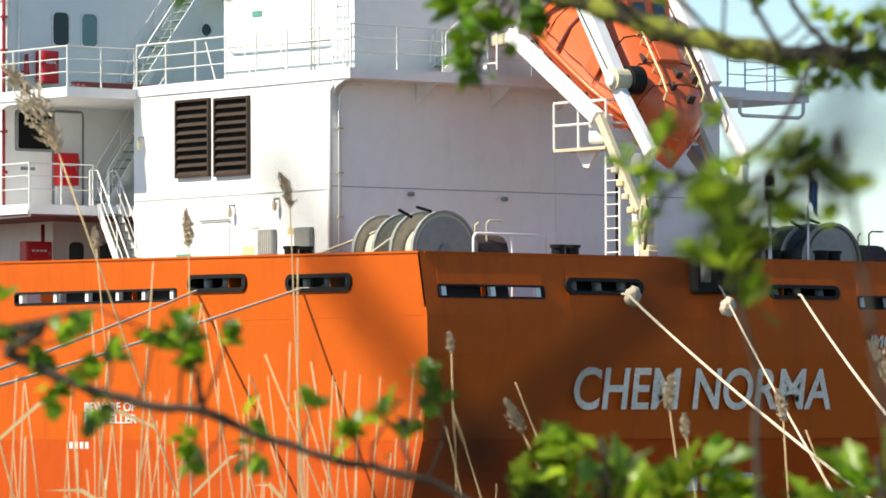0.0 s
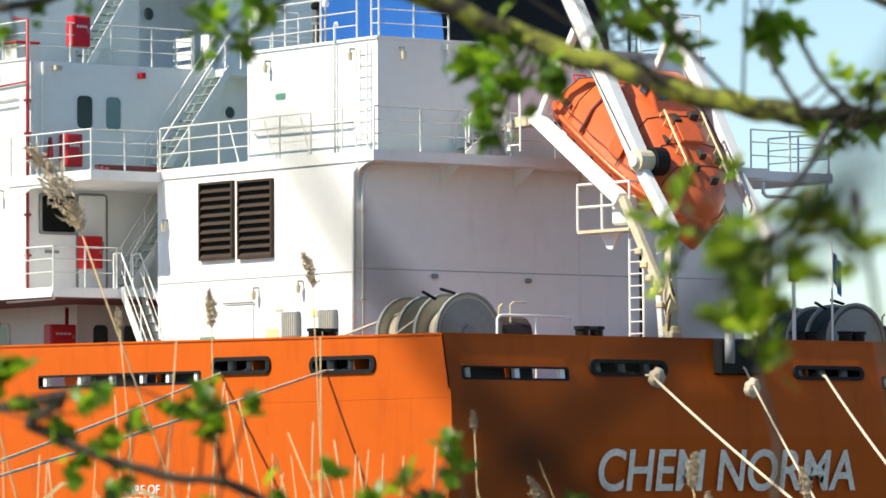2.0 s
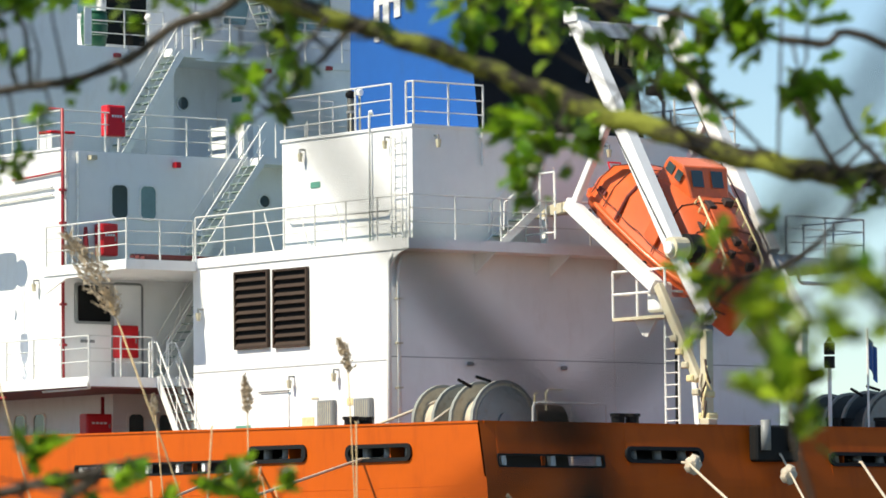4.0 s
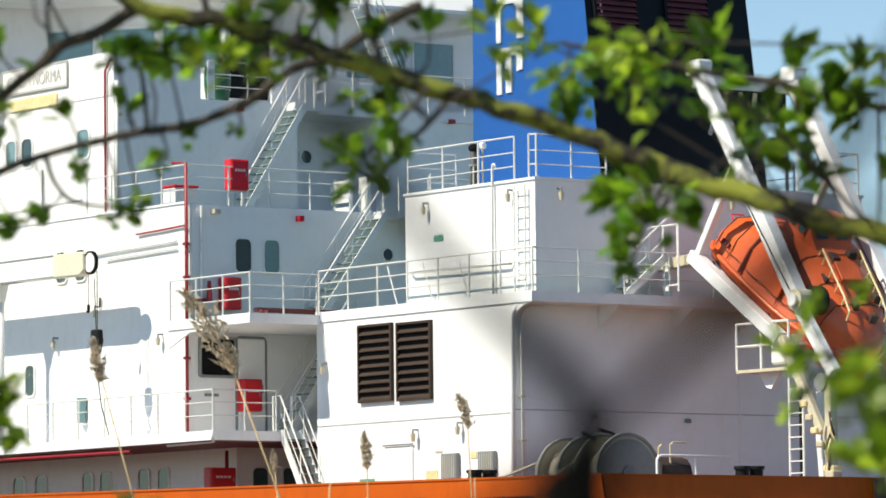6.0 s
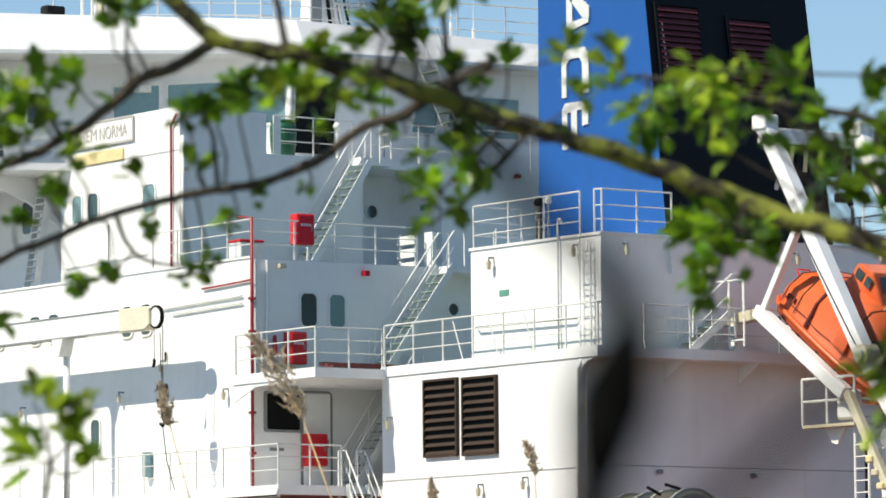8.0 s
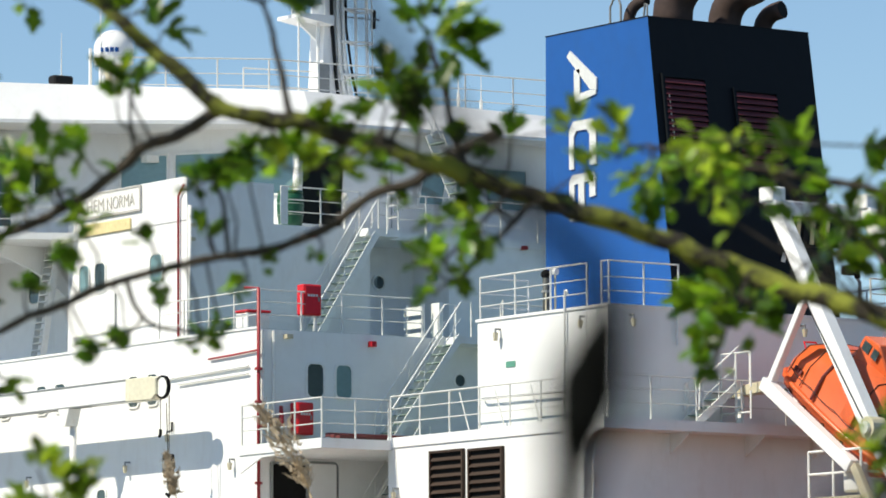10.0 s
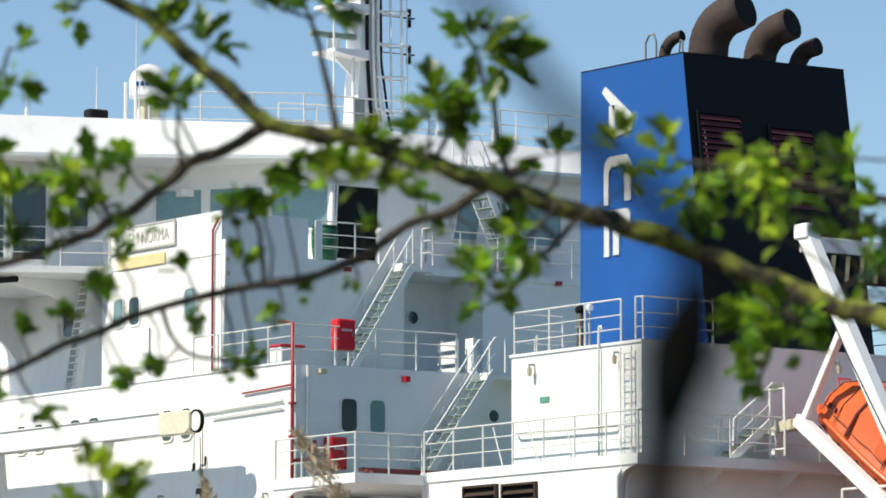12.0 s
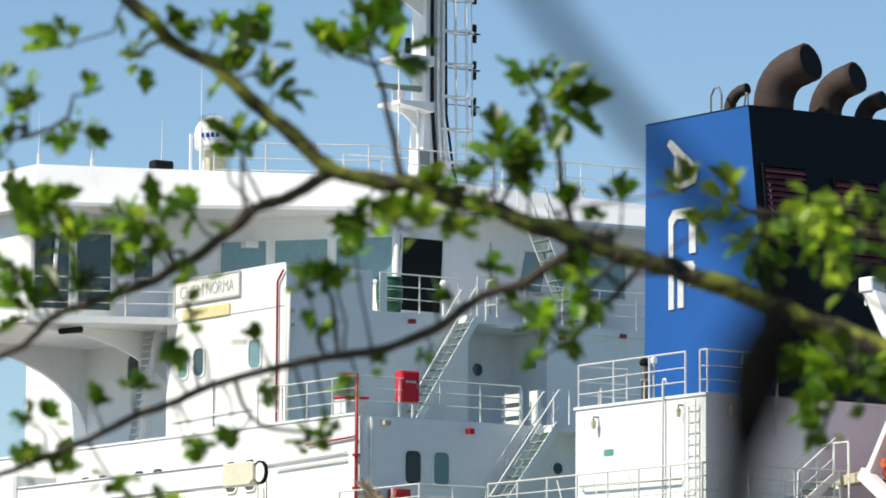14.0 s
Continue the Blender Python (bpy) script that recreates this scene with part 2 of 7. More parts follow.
def tube(bm, pts, r, n=6, r_end=None, cap=True):
    """A round bar along a line of points, with mitred joints."""
    pts = [Vector(p) for p in pts]
    r_end = r if r_end is None else r_end
    rings, ref = [], None
    for i, p in enumerate(pts):
        d = (pts[min(i + 1, len(pts) - 1)] - pts[max(i - 1, 0)]).normalized()
        if ref is None:
            ref = Vector((0, 0, 1)) if abs(d.z) < 0.9 else Vector((1, 0, 0))
        u = d.cross(ref).normalized()
        v = u.cross(d).normalized()
        ref = v
        rad = r + (r_end - r) * i / max(1, len(pts) - 1)
        rings.append([bm.verts.new(p + (u * math.cos(2 * math.pi * k / n) + v * math.sin(2 * math.pi * k / n)) * rad) for k in range(n)])
    for a, b in zip(rings, rings[1:]):
        for k in range(n):
            bm.faces.new((a[k], a[(k + 1) % n], b[(k + 1) % n], b[k]))
    if cap:
        bm.faces.new(rings[0][::-1])
        bm.faces.new(rings[-1])
    return bm


def bar(pts, r, n=6, r_end=None):
    return tube(bmesh.new(), pts, r, n, r_end)


def arc(center, radius, a0, a1, steps, plane="xz"):
    """Points on an arc in a plane, degrees."""
    pts = []
    for i in range(steps + 1):
        a = radians(a0 + (a1 - a0) * i / steps)
        p, q = radius * math.cos(a), radius * math.sin(a)
        pts.append(Vector(center) + Vector({"xz": (p, 0, q), "yz": (0, p, q), "xy": (p, q, 0)}[plane]))
    return pts


def loft(rows, close=True):
    bm = bmesh.new()
    rings = [[bm.verts.new(p) for p in row] for row in rows]
    n = len(rings[0])
    for a, b in zip(rings, rings[1:]):
        for i in range(n):
            bm.faces.new((a[i], a[(i + 1) % n], b[(i + 1) % n], b[i]))
    if close:
        bm.faces.new(rings[0])
        bm.faces.new(rings[-1][::-1])
    bmesh.ops.recalc_face_normals(bm, faces=bm.faces[:])
    return bm


# ---- ground and water ----
def sheet(name, mat, outline, z, label, category):
    bm = bmesh.new()
    bm.faces.new([bm.verts.new((x, y, z)) for x, y in outline])
    return tagged(part(name, bm, mat), label, category, kind="structure")




def bank_height(d):
    """Height of the bank's ground, d metres ahead of the camera."""
    if d < 8:
        return 1.85
    if d < 30:
        return 1.85 - 2.35 * ((d - 8) / 22) ** 1.2
    return -0.5 - min(d - 30, 10) * 0.1


def ground():
    bm = bmesh.new()
    ds = [-900, -200, -40, -10, 0, 4, 8, 11, 14, 17, 20, 23, 26, 30, 40, 600, 3500]
    ss = [-3500, -900, -200, -60, -30, -15, -8, -4, 0, 4, 8, 15, 30, 60, 200, 900, 3500]
    grid = []
    for d in ds:
        row = []
        for s in ss:
            p = EYE + AHEAD * d + RIGHT * s
            z = bank_height(d) + (0.12 * noise.noise(Vector((p.x, p.y, 0)) * 0.25) if 0 < d < 30 else 0)
            row.append(bm.verts.new((p.x, p.y, z - (3 if d > 30 else 0))))
        grid.append(row)
    for a, b in zip(grid, grid[1:]):
        for i in range(len(ss) - 1):
            bm.faces.new((a[i], a[i + 1], b[i + 1], b[i]))
    bmesh.ops.recalc_face_normals(bm, faces=bm.faces[:])
    return tagged(part("ground", bm, GRASS, smooth=True), "grassy canal bank sloping down to the water", "ground", kind="structure")


ground()
sheet("water", WATER, [(-3600, -3600), (3600, -3600), (3600, 3600), (-3600, 3600)], 0.0, "dull green canal water under the moored ship", "water")

# ---- levels of the ship ----
Z_DECK, Z_RAIL, Z_P, Z_A, Z_B, Z_H, Z_C = 6.35, 7.58, 9.35, 12.28, 15.2, 15.65, 19.05


def transom(z):
    """How far aft the transom stands at height z."""
    knots = ((-1.0, 1.1), (0.0, 0.9), (3.13, -0.12), (5.2, -0.33), (6.1, -0.30), (6.9, -0.16), (7.7, 0.02))
    for (z0, y0), (z1, y1) in zip(knots, knots[1:]):
        if z <= z1:
            return y0 + (y1 - y0) * (z - z0) / (z1 - z0)
    return 0.02


hull = thing("ship_hull", (11.5, 40, 0), "orange steel stern and side of a moored tanker, weathered", "ship")


def hull_band(name, z0, z1, mat, label=""):
    zs = [z0] + [z for z in (0.0, 3.13, 5.2, 6.1) if z0 < z < z1] + [z1]
    outline = [(transom(z), z) for z in zs] + [(112, z1), (112, z0)]
    part(name, prism(outline, "x", 0, 23.4), mat, hull, label)


hull_band("boot_topping", -1.0, 3.13, BOOT, "duller red-orange lower hull paint")
hull_band("shell", 3.134, 6.3, HULL)
part("weather_deck", abox(0.1, 23.3, 0.1, 111, 6.304, Z_DECK), DECK, hull, "red-painted steel deck")


def plate(u0, u1, z0, z1, holes, place):
    """A plate with rectangular openings (u0, u1, z0, z1); place(u, z, s) gives the point, s 0 outside and 1 inside."""
    bm = bmesh.new()
    cuts = sorted({u0, u1, *[h[0] for h in holes], *[h[1] for h in holes]})
    for a, b in zip(cuts, cuts[1:]):
        gaps = [h for h in holes if h[0] <= a and h[1] >= b]
        spans = [(z0, gaps[0][2]), (gaps[0][3], z1)] if gaps else [(z0, z1)]
        for c, d in spans:
            v = [bm.verts.new(place(u, z, s)) for s in (0, 1) for u, z in ((a, c), (b, c), (b, d), (a, d))]
            for f in ((3, 2, 1, 0), (4, 5, 6, 7), (0, 1, 5, 4), (1, 2, 6, 5), (2, 3, 7, 6), (3, 0, 4, 7)):
                bm.faces.new([v[i] for i in f])
    bmesh.ops.remove_doubles(bm, verts=bm.verts[:], dist=1e-4)
    return bm


SHEER = 0.012


def on_port(u, z, s):
    """The port bulwark rises a little on its way forward."""
    return (0.07 * s, transom(z) + 0.07 * s if u < 0.5 else u, z + (z - 6.3) / (Z_RAIL - 6.3) * SHEER * min(u, 40))


def on_transom(u, z, s):
    return (u, transom(z) + 0.07 * s, z)


PORT_HOLES = [(2.68, 5.2, 6.79, 7.09), (6.98, 9.34, 6.85, 7.14), (9.98, 17.3, 6.66, 6.86)]
STERN_HOLES = [(0.45, 3.64, 6.57, 6.8), (4.42, 6.74, 6.71, 7.0), (11.02, 13.26, 6.69, 6.93), (14.0, 17.5, 6.45, 6.7)]
part("bulwark", plate(0.0, 40, 6.3, Z_RAIL, PORT_HOLES, on_port), HULL, hull)
part("bulwark", abox(0.0, 0.07, 40, 112, 6.3, Z_RAIL + 40 * SHEER), HULL, hull)
part("bulwark", plate(0.0, 23.4, 6.3, Z_RAIL, STERN_HOLES, on_transom), HULL, hull)
part("bulwark_cap", prism([(0.0, Z_RAIL), (40, Z_RAIL + 40 * SHEER), (112, Z_RAIL + 40 * SHEER), (112, Z_RAIL + 40 * SHEER + 0.05), (40, Z_RAIL + 40 * SHEER + 0.05), (0.0, Z_RAIL + 0.05)], "x", -0.03, 0.14), HULL, hull)
part("bulwark_cap", abox(0.14, 23.4, -0.03, 0.15, Z_RAIL, Z_RAIL + 0.05), HULL, hull)
# stays behind the bulwark
for i in range(9):
    part("bulwark_stay", abox(0.08, 0.5, 1.5 + 2.1 * i, 1.53 + 2.1 * i, Z_DECK, 7.3), HULL, hull)
for i in range(7):
    part("bulwark_stay", abox(1.9 + 2.4 * i, 1.93 + 2.4 * i, -0.1, 0.4, Z_DECK, 7.2), HULL, hull)


def stadium(u0, u1, z0, z1, steps=7, square=1.0):
    """Closed outline of a slot with rounded ends; square below 1 makes the corners tighter."""
    r = (z1 - z0) / 2 * square
    pts = []
    for cu, cz, a0 in ((u1 - r, z1 - r, 0), (u0 + r, z1 - r, 90), (u0 + r, z0 + r, 180), (u1 - r, z0 + r, 270)):
        for i in range(steps + 1):
            a = radians(a0 + 90 * i / steps)
            pts.append((cu + r * math.cos(a), cz + r * math.sin(a)))
    return pts


def ring(outer, inner, place, s0, s1):
    """A flat ring between two outlines with the same count of points, from depth s0 to s1."""
    bm = bmesh.new()
    rows = [[bm.verts.new(place(u, z, s)) for u, z in line] for line, s in ((outer, s0), (inner, s0), (inner, s1), (outer, s1))]
    n = len(outer)
    for r in range(4):
        a, b = rows[r], rows[(r + 1) % 4]
        for i in range(n):
            bm.faces.new((a[i], a[(i + 1) % n], b[(i + 1) % n], b[i]))
    bmesh.ops.recalc_face_normals(bm, faces=bm.faces[:])
    return bm


def fairlead(hole, place):
    u0, u1, z0, z1 = hole
    f = part("fairlead", ring(stadium(u0 - 0.07, u1 + 0.07, z0 - 0.06, z1 + 0.06), stadium(u0 + 0.06, u1 - 0.06, z0 + 0.03, z1 - 0.03), place, -0.9, 2.6), BLACK, hull, "black steel fairlead frame", smooth=False)
    bm = bmesh.new()
    v = [bm.verts.new(place(u, z, q)) for q in (2.0, 8.0) for u, z in ((u0 - 0.1, z0 - 0.08), (u1 + 0.1, z0 - 0.08), (u1 + 0.1, z1 + 0.08), (u0 - 0.1, z1 + 0.08))]
    for q in ((4, 5, 6, 7), (0, 1, 5, 4), (1, 2, 6, 5), (2, 3, 7, 6), (3, 0, 4, 7)):
        bm.faces.new([v[i] for i in q])
    part("fairlead_box", bm, BLACK, f, "black box behind the fairlead")
    for k in (0.16, 0.5, 0.84):
        u = u0 + (u1 - u0) * k
        a, b = Vector(place(u, z0 - 0.02, 4)), Vector(place(u, z1 + 0.02, 4))
        part("roller", bar([a, b], 0.12, 10), GREY, f, "worn grey roller", smooth=True)


for h in PORT_HOLES[:2]:
    fairlead(h, on_port)
for h in STERN_HOLES[1:3]:
    fairlead(h, on_transom)


def slot_posts(hole, place, spots):
    u0, u1, z0, z1 = hole
    part("slot_frame", ring(stadium(u0 - 0.05, u1 + 0.05, z0 - 0.05, z1 + 0.05, 3, 0.4), stadium(u0, u1, z0, z1, 3, 0.4), place, -0.25, 1.5), BLACK, hull, "black edge of a freeing slot")
    bm = bmesh.new()
    v = [bm.verts.new(place(u, z, q)) for q in (3.2, 4.0) for u, z in ((u0 - 0.1, z0 - 0.08), (u0 + (u1 - u0) * 0.72, z0 - 0.08), (u0 + (u1 - u0) * 0.72, z1 + 0.02), (u0 - 0.1, z1 + 0.02))]
    for q in ((3, 2, 1, 0), (4, 5, 6, 7), (0, 1, 5, 4), (1, 2, 6, 5), (2, 3, 7, 6), (3, 0, 4, 7)):
        bm.faces.new([v[i] for i in q])
    part("slot_shutter", bm, BLACK, hull, "black shutter behind the slot")
    for k in spots:
        u = u0 + (u1 - u0) * k
        bm = bmesh.new()
        v = [bm.verts.new(place(u + du, z, s)) for s in (0.3, 2.2) for du, z in ((-0.07, z0), (0.07, z0), (0.07, z1), (-0.07, z1))]
        for f in ((3, 2, 1, 0), (4, 5, 6, 7), (0, 1, 5, 4), (1, 2, 6, 5), (2, 3, 7, 6), (3, 0, 4, 7)):
            bm.faces.new([v[i] for i in f])
        part("slot_post", bm, WHITE_TRIM, hull, "pale post in a freeing slot")


slot_posts(STERN_HOLES[0], on_transom, (0.05, 0.52, 0.96))
slot_posts(STERN_HOLES[3], on_transom, (0.04, 0.3, 0.5, 0.96))
slot_posts(PORT_HOLES[2], on_port, (0.03, 0.2, 0.36, 0.55, 0.75, 0.97))

# roller chock in the middle of the stern
chock = part("stern_chock", abox(8.35, 9.75, -0.42, -0.1, 6.72, 7.62), BLACK, hull, "black iron stern chock", bevel=0.05)
part("roller", bar([(8.6, -0.48, 7.0), (8.6, -0.48, 7.75)], 0.13, 10), GREY, chock, smooth=True)
part("roller", bar([(9.5, -0.48, 7.0), (9.5, -0.48, 7.7)], 0.13, 10), BLACK, chock, smooth=True)
# welded knuckle line along the side and the stern
part("weld_seam", bar([(-0.001, transom(6.1) + 0.05, 6.1), (-0.001, 60, 6.1)], 0.008, 4), HULL, hull)
part("weld_seam", bar([(0, transom(3.13) - 0.012, 3.13), (23, transom(3.13) - 0.012, 3.13)], 0.02, 4), BOOT, hull)


def lettering(text, at, width, height, parent, mat, face="aft", shear=0.0, depth=0.006, label="", spin=0.0, name="lettering", weight=0.012):
    """Painted words with the built-in font, fitted to a width and a height; at is the lower corner where it begins."""
    cu = bpy.data.curves.new(name, "FONT")
    cu.body, cu.size, cu.extrude, cu.shear, cu.offset = text, 1.0, depth, shear, weight
    tmp = new(name, cu)
    bpy.context.view_layer.update()
    me = bpy.data.meshes.new_from_object(tmp)
    bpy.data.objects.remove(tmp)
    xs = [v.co.x for v in me.vertices]
    ys = [v.co.y for v in me.vertices]
    sx, sy = width / (max(xs) - min(xs)), height / (max(ys) - min(ys))
    turn = {"aft": Matrix.Rotation(radians(90), 4, "X"),
            "port": Matrix.Rotation(radians(-90), 4, "Z") @ Matrix.Rotation(radians(90), 4, "X")}[face]
    me.transform(Matrix.Translation(at) @ turn @ Matrix.Rotation(radians(spin), 4, "Z") @ Matrix.Diagonal((sx, sy, 1, 1)) @ Matrix.Translation((-min(xs), -min(ys), 0)))
    bm = bmesh.new()
    bm.from_mesh(me)
    bpy.data.meshes.remove(me)
    return part(name, bm, mat, parent, label)


lettering("CHEM NORMA", (4.5, transom(4.1) - 0.10, 3.85), 8.4, 1.04, hull, NAME_WHITE, shear=0.16, weight=0.016, label="faded white ship's name in capital letters")
lettering("BEWARE OF", (-0.012, 14.05, 3.86), 2.3, 0.24, hull, LETTER, "port", label="small worn white warning lettering")
lettering("PROPELLER", (-0.012, 14.05, 3.55), 2.35, 0.24, hull, LETTER, "port", label="small white warning lettering")
for i in range(4):
    part("lettering_bar", abox(-0.012, 0.004, 14.75 - 0.24 * i, 14.6 - 0.24 * i, 2.9, 3.08), LETTER, hull, "small worn white lettering")
lettering("IMO", (14.25, transom(5.5) - 0.05, 5.42), 0.8, 0.33, hull, NAME_WHITE, shear=0.16, label="small pale registration lettering")
for i in range(7):
    part("lettering_bar", abox(15.25 + 0.3 * i, 15.43 + 0.3 * i, transom(5.5) - 0.02, transom(5.5) + 0.1, 5.42, 5.75), LETTER, hull, "small pale registration lettering")
for i in range(6):
    part("lettering_bar", abox(7.2 + 0.62 * i, 7.62 + 0.62 * i, transom(2.1) - 0.06, transom(2.1) + 0.2, 1.85, 2.55), LETTER, hull, "pale home-port lettering")


# ---- deckhouses ----
def window(parent, face, at, u0, u1, z0, z1, glass=None, frame_mat=None):
    """A steel-framed window with rounded corners on a wall: face 'x' looks to port, 'y' looks aft."""
    def place(u, z, s):
        return (at - s, u, z) if face == "x" else (u, at - s, z)
    r = min(1.0, 0.32 / max(0.01, (z1 - z0)) * (u1 - u0) / 0.55)
    w = part("window", ring(stadium(u0 - 0.05, u1 + 0.05, z0 - 0.05, z1 + 0.05, 4, r), stadium(u0, u1, z0, z1, 4, r), place, -0.02, 0.045), frame_mat or WHITE_TRIM, parent, "rounded steel window frame")
    bm = bmesh.new()
    bm.faces.new([bm.verts.new(place(u, z, 0.006)) for u, z in stadium(u0, u1, z0, z1, 4, r)])
    bmesh.ops.recalc_face_normals(bm, faces=bm.faces[:])
    ext = bmesh.ops.extrude_face_region(bm, geom=bm.faces[:])
    d = Vector(place(0, 0, 0.012)) - Vector(place(0, 0, 0.0))
    bmesh.ops.translate(bm, vec=d, verts=[g for g in ext["geom"] if isinstance(g, bmesh.types.BMVert)])
    bmesh.ops.recalc_face_normals(bm, faces=bm.faces[:])
    part("pane", bm, glass or GLASS, w, "dark reflecting glass" if (glass or GLASS) is GLASS else "pale green-blue glass")
    return w


def porthole(parent, x, y, z, r=0.2):
    def place(u, w, s):
        return (u, y - s, w)
    out = [(x + (r + 0.05) * math.cos(a / 8 * math.pi), z + (r + 0.05) * math.sin(a / 8 * math.pi)) for a in range(16)]
    inn = [(x + r * math.cos(a / 8 * math.pi), z + r * math.sin(a / 8 * math.pi)) for a in range(16)]
    p = part("porthole", ring(out, inn, place, -0.01, 0.05), WHITE_TRIM, parent, "round porthole rim")
    part("pane", bar([(x, y + 0.005, z), (x, y - 0.012, z)], r, 16), GLASS, p, "dark round glass")


def steel_door(parent, x0, x1, y, z0, z1, mat=None):
    d = part("door", abox(x0, x1, y - 0.07, y - 0.004, z0, z1), mat or WHITE, parent, "white steel weather door", bevel=0.03)
    part("door_frame", ring(stadium(x0 - 0.07, x1 + 0.07, z0 - 0.07, z1 + 0.07, 3, 0.12), stadium(x0, x1, z0, z1, 3, 0.12), lambda u, z, s: (u, y - s, z), -0.01, 0.04), GREY, parent, "grey door frame")
    part("handle", bar([(x1 - 0.12, y - 0.1, (z0 + z1) / 2), (x1 - 0.12, y - 0.1, (z0 + z1) / 2 - 0.22)], 0.02), GREY, d)
    return d


def wall_lamp(parent, at, face="x"):
    """Small bulkhead lamp on a bracket."""
    x, y, z = at
    d = Vector((-0.16, 0, 0)) if face == "x" else Vector((0, -0.16, 0))
    p = Vector(at)
    l = part("bulkhead_lamp", bar([p, p + d, p + d + Vector((0, 0, -0.12))], 0.03), GREY, parent, "small bulkhead lamp on a bracket")
    part("lamp_body", bar([p + d + Vector((0, 0, -0.1)), p + d + Vector((0, 0, -0.3))], 0.075, 8, 0.05), CREAM, l)


# engine casing, lower storey, with the two intake louvres
LAY["now"] = INBOARD
casing = thing("engine_casing", (7.6, 9.3, Z_DECK), "white steel engine casing with brown intake louvres", "deckhouse")
part("casing_wall", abox(1.2, 14.0, 5.1, 13.55, Z_DECK, 12.02), WHITE, casing)
part("deck_edge", prism([(1.16, 4.22), (14.1, 4.22), (14.1, 4.9), (17.0, 4.9), (17.0, 7.5), (14.1, 13.55), (1.16, 13.55)], "z", 12.02, Z_A), WHITE, casing, "thick white edge of the boat deck")
part("deck_coating", abox(1.34, 13.9, 4.4, 13.4, Z_A + 0.003, Z_A + 0.012), DECK_GREEN, casing, "grey-green deck coating")
part("gusset", prism([(4.24, 12.02), (5.1, 12.02), (5.1, 11.3), (5.02, 11.6), (4.85, 11.84), (4.6, 11.95)], "x", 1.2, 1.26), WHITE, casing)
for x in (3.9, 6.3, 8.5, 10.8):
    part("gusset", prism([(4.24, 12.02), (5.1, 12.02), (5.1, 11.5)], "x", x, x + 0.03), WHITE, casing)
# weld seams
part("weld_seam", abox(1.188, 1.2, 5.1, 13.55, 9.3, 9.325), SEAM, casing)
part("weld_seam", abox(1.2, 14.0, 5.088, 5.1, 9.38, 9.405), SEAM, casing)
for x in (8.4, 11.2):
    part("weld_seam", abox(x, x + 0.05, 5.085, 5.1, 6.4, 12.0), WHITE_TRIM, casing)


def louvre(parent, y0, y1, z0, z1, x, n):
    fr = part("louvre_frame", ring([(y1, z1), (y0, z1), (y0, z0), (y1, z0)], [(y1 - 0.06, z1 - 0.06), (y0 + 0.06, z1 - 0.06), (y0 + 0.06, z0 + 0.06), (y1 - 0.06, z0 + 0.06)], lambda u, z, s: (x - s, u, z), -0.05, 0.1), LOUVRE, parent, "dark brown louvre frame")
    # dark sheet on the solid wall in place of shade between the slats
    part("louvre_back", abox(x - 0.012, x - 0.002, y0 + 0.03, y1 - 0.03, z0 + 0.03, z1 - 0.03), DARK, fr, "dark sheet painted for the shade behind the slats")
    h = (z1 - z0 - 0.12) / n
    slat = None
    for i in range(n):
        z = z0 + 0.06 + h * i
        if slat is None:
            slat = part("slat", prism([(x - 0.10, z + h * 0.02), (x - 0.09, z - 0.012), (x - 0.016, z + h * 0.36), (x - 0.03, z + h * 0.42)], "y", y0 + 0.062, y1 - 0.062), LOUVRE, fr, "brown angled slat")
        else:
            s = slat.copy()
            scene.collection.objects.link(s)
            s.location.z = h * i * LAY["now"].to_scale().z
    return fr


louvre(casing, 10.12, 11.6, 9.83, 11.83, 1.2, 9)
louvre(casing, 8.42, 9.9, 9.8, 11.8, 1.2, 9)
# downpipes at the corner of the casing
part("downpipe", bar([(1.25, 4.95, 12.0), (1.18, 4.96, 11.85), (1.12, 5.0, 11.75), (1.12, 5.0, 6.4)], 0.06, 8), WHITE_TRIM, casing, "white downpipe with an elbow", smooth=True)
part("downpipe", bar([(2.0, 4.9, 11.95), (1.62, 4.93, 11.93), (1.5, 4.95, 11.8), (1.45, 5.02, 11.6), (1.45, 5.02, 6.4)], 0.05, 8), WHITE_TRIM, casing, smooth=True)
part("drain_pipe", bar([(14.5, 4.86, 11.98), (14.5, 4.86, 11.68), (14.6, 4.86, 11.6), (16.6, 4.86, 11.6), (16.75, 4.86, 11.72), (16.75, 4.86, 12.02)], 0.05, 8), WHITE_TRIM, casing, "white drain pipe under the deck wing", smooth=True)
for z in (7.5, 8.6, 9.7, 10.8):
    part("pipe_clip", abox(1.38, 1.52, 4.95, 5.1, z, z + 0.04), CREAM, casing)
for y, z in ((13.1, 10.95), (9.1, 9.05), (7.2, 9.15)):
    wall_lamp(casing, (1.2, y, z))
for x, z in ((3.6, 9.2), (6.6, 9.15)):
    part("bulkhead_lamp", abox(x, x + 0.16, 4.95, 5.09, z, z + 0.11), GREY, casing, "small dark lamp", bevel=0.03)
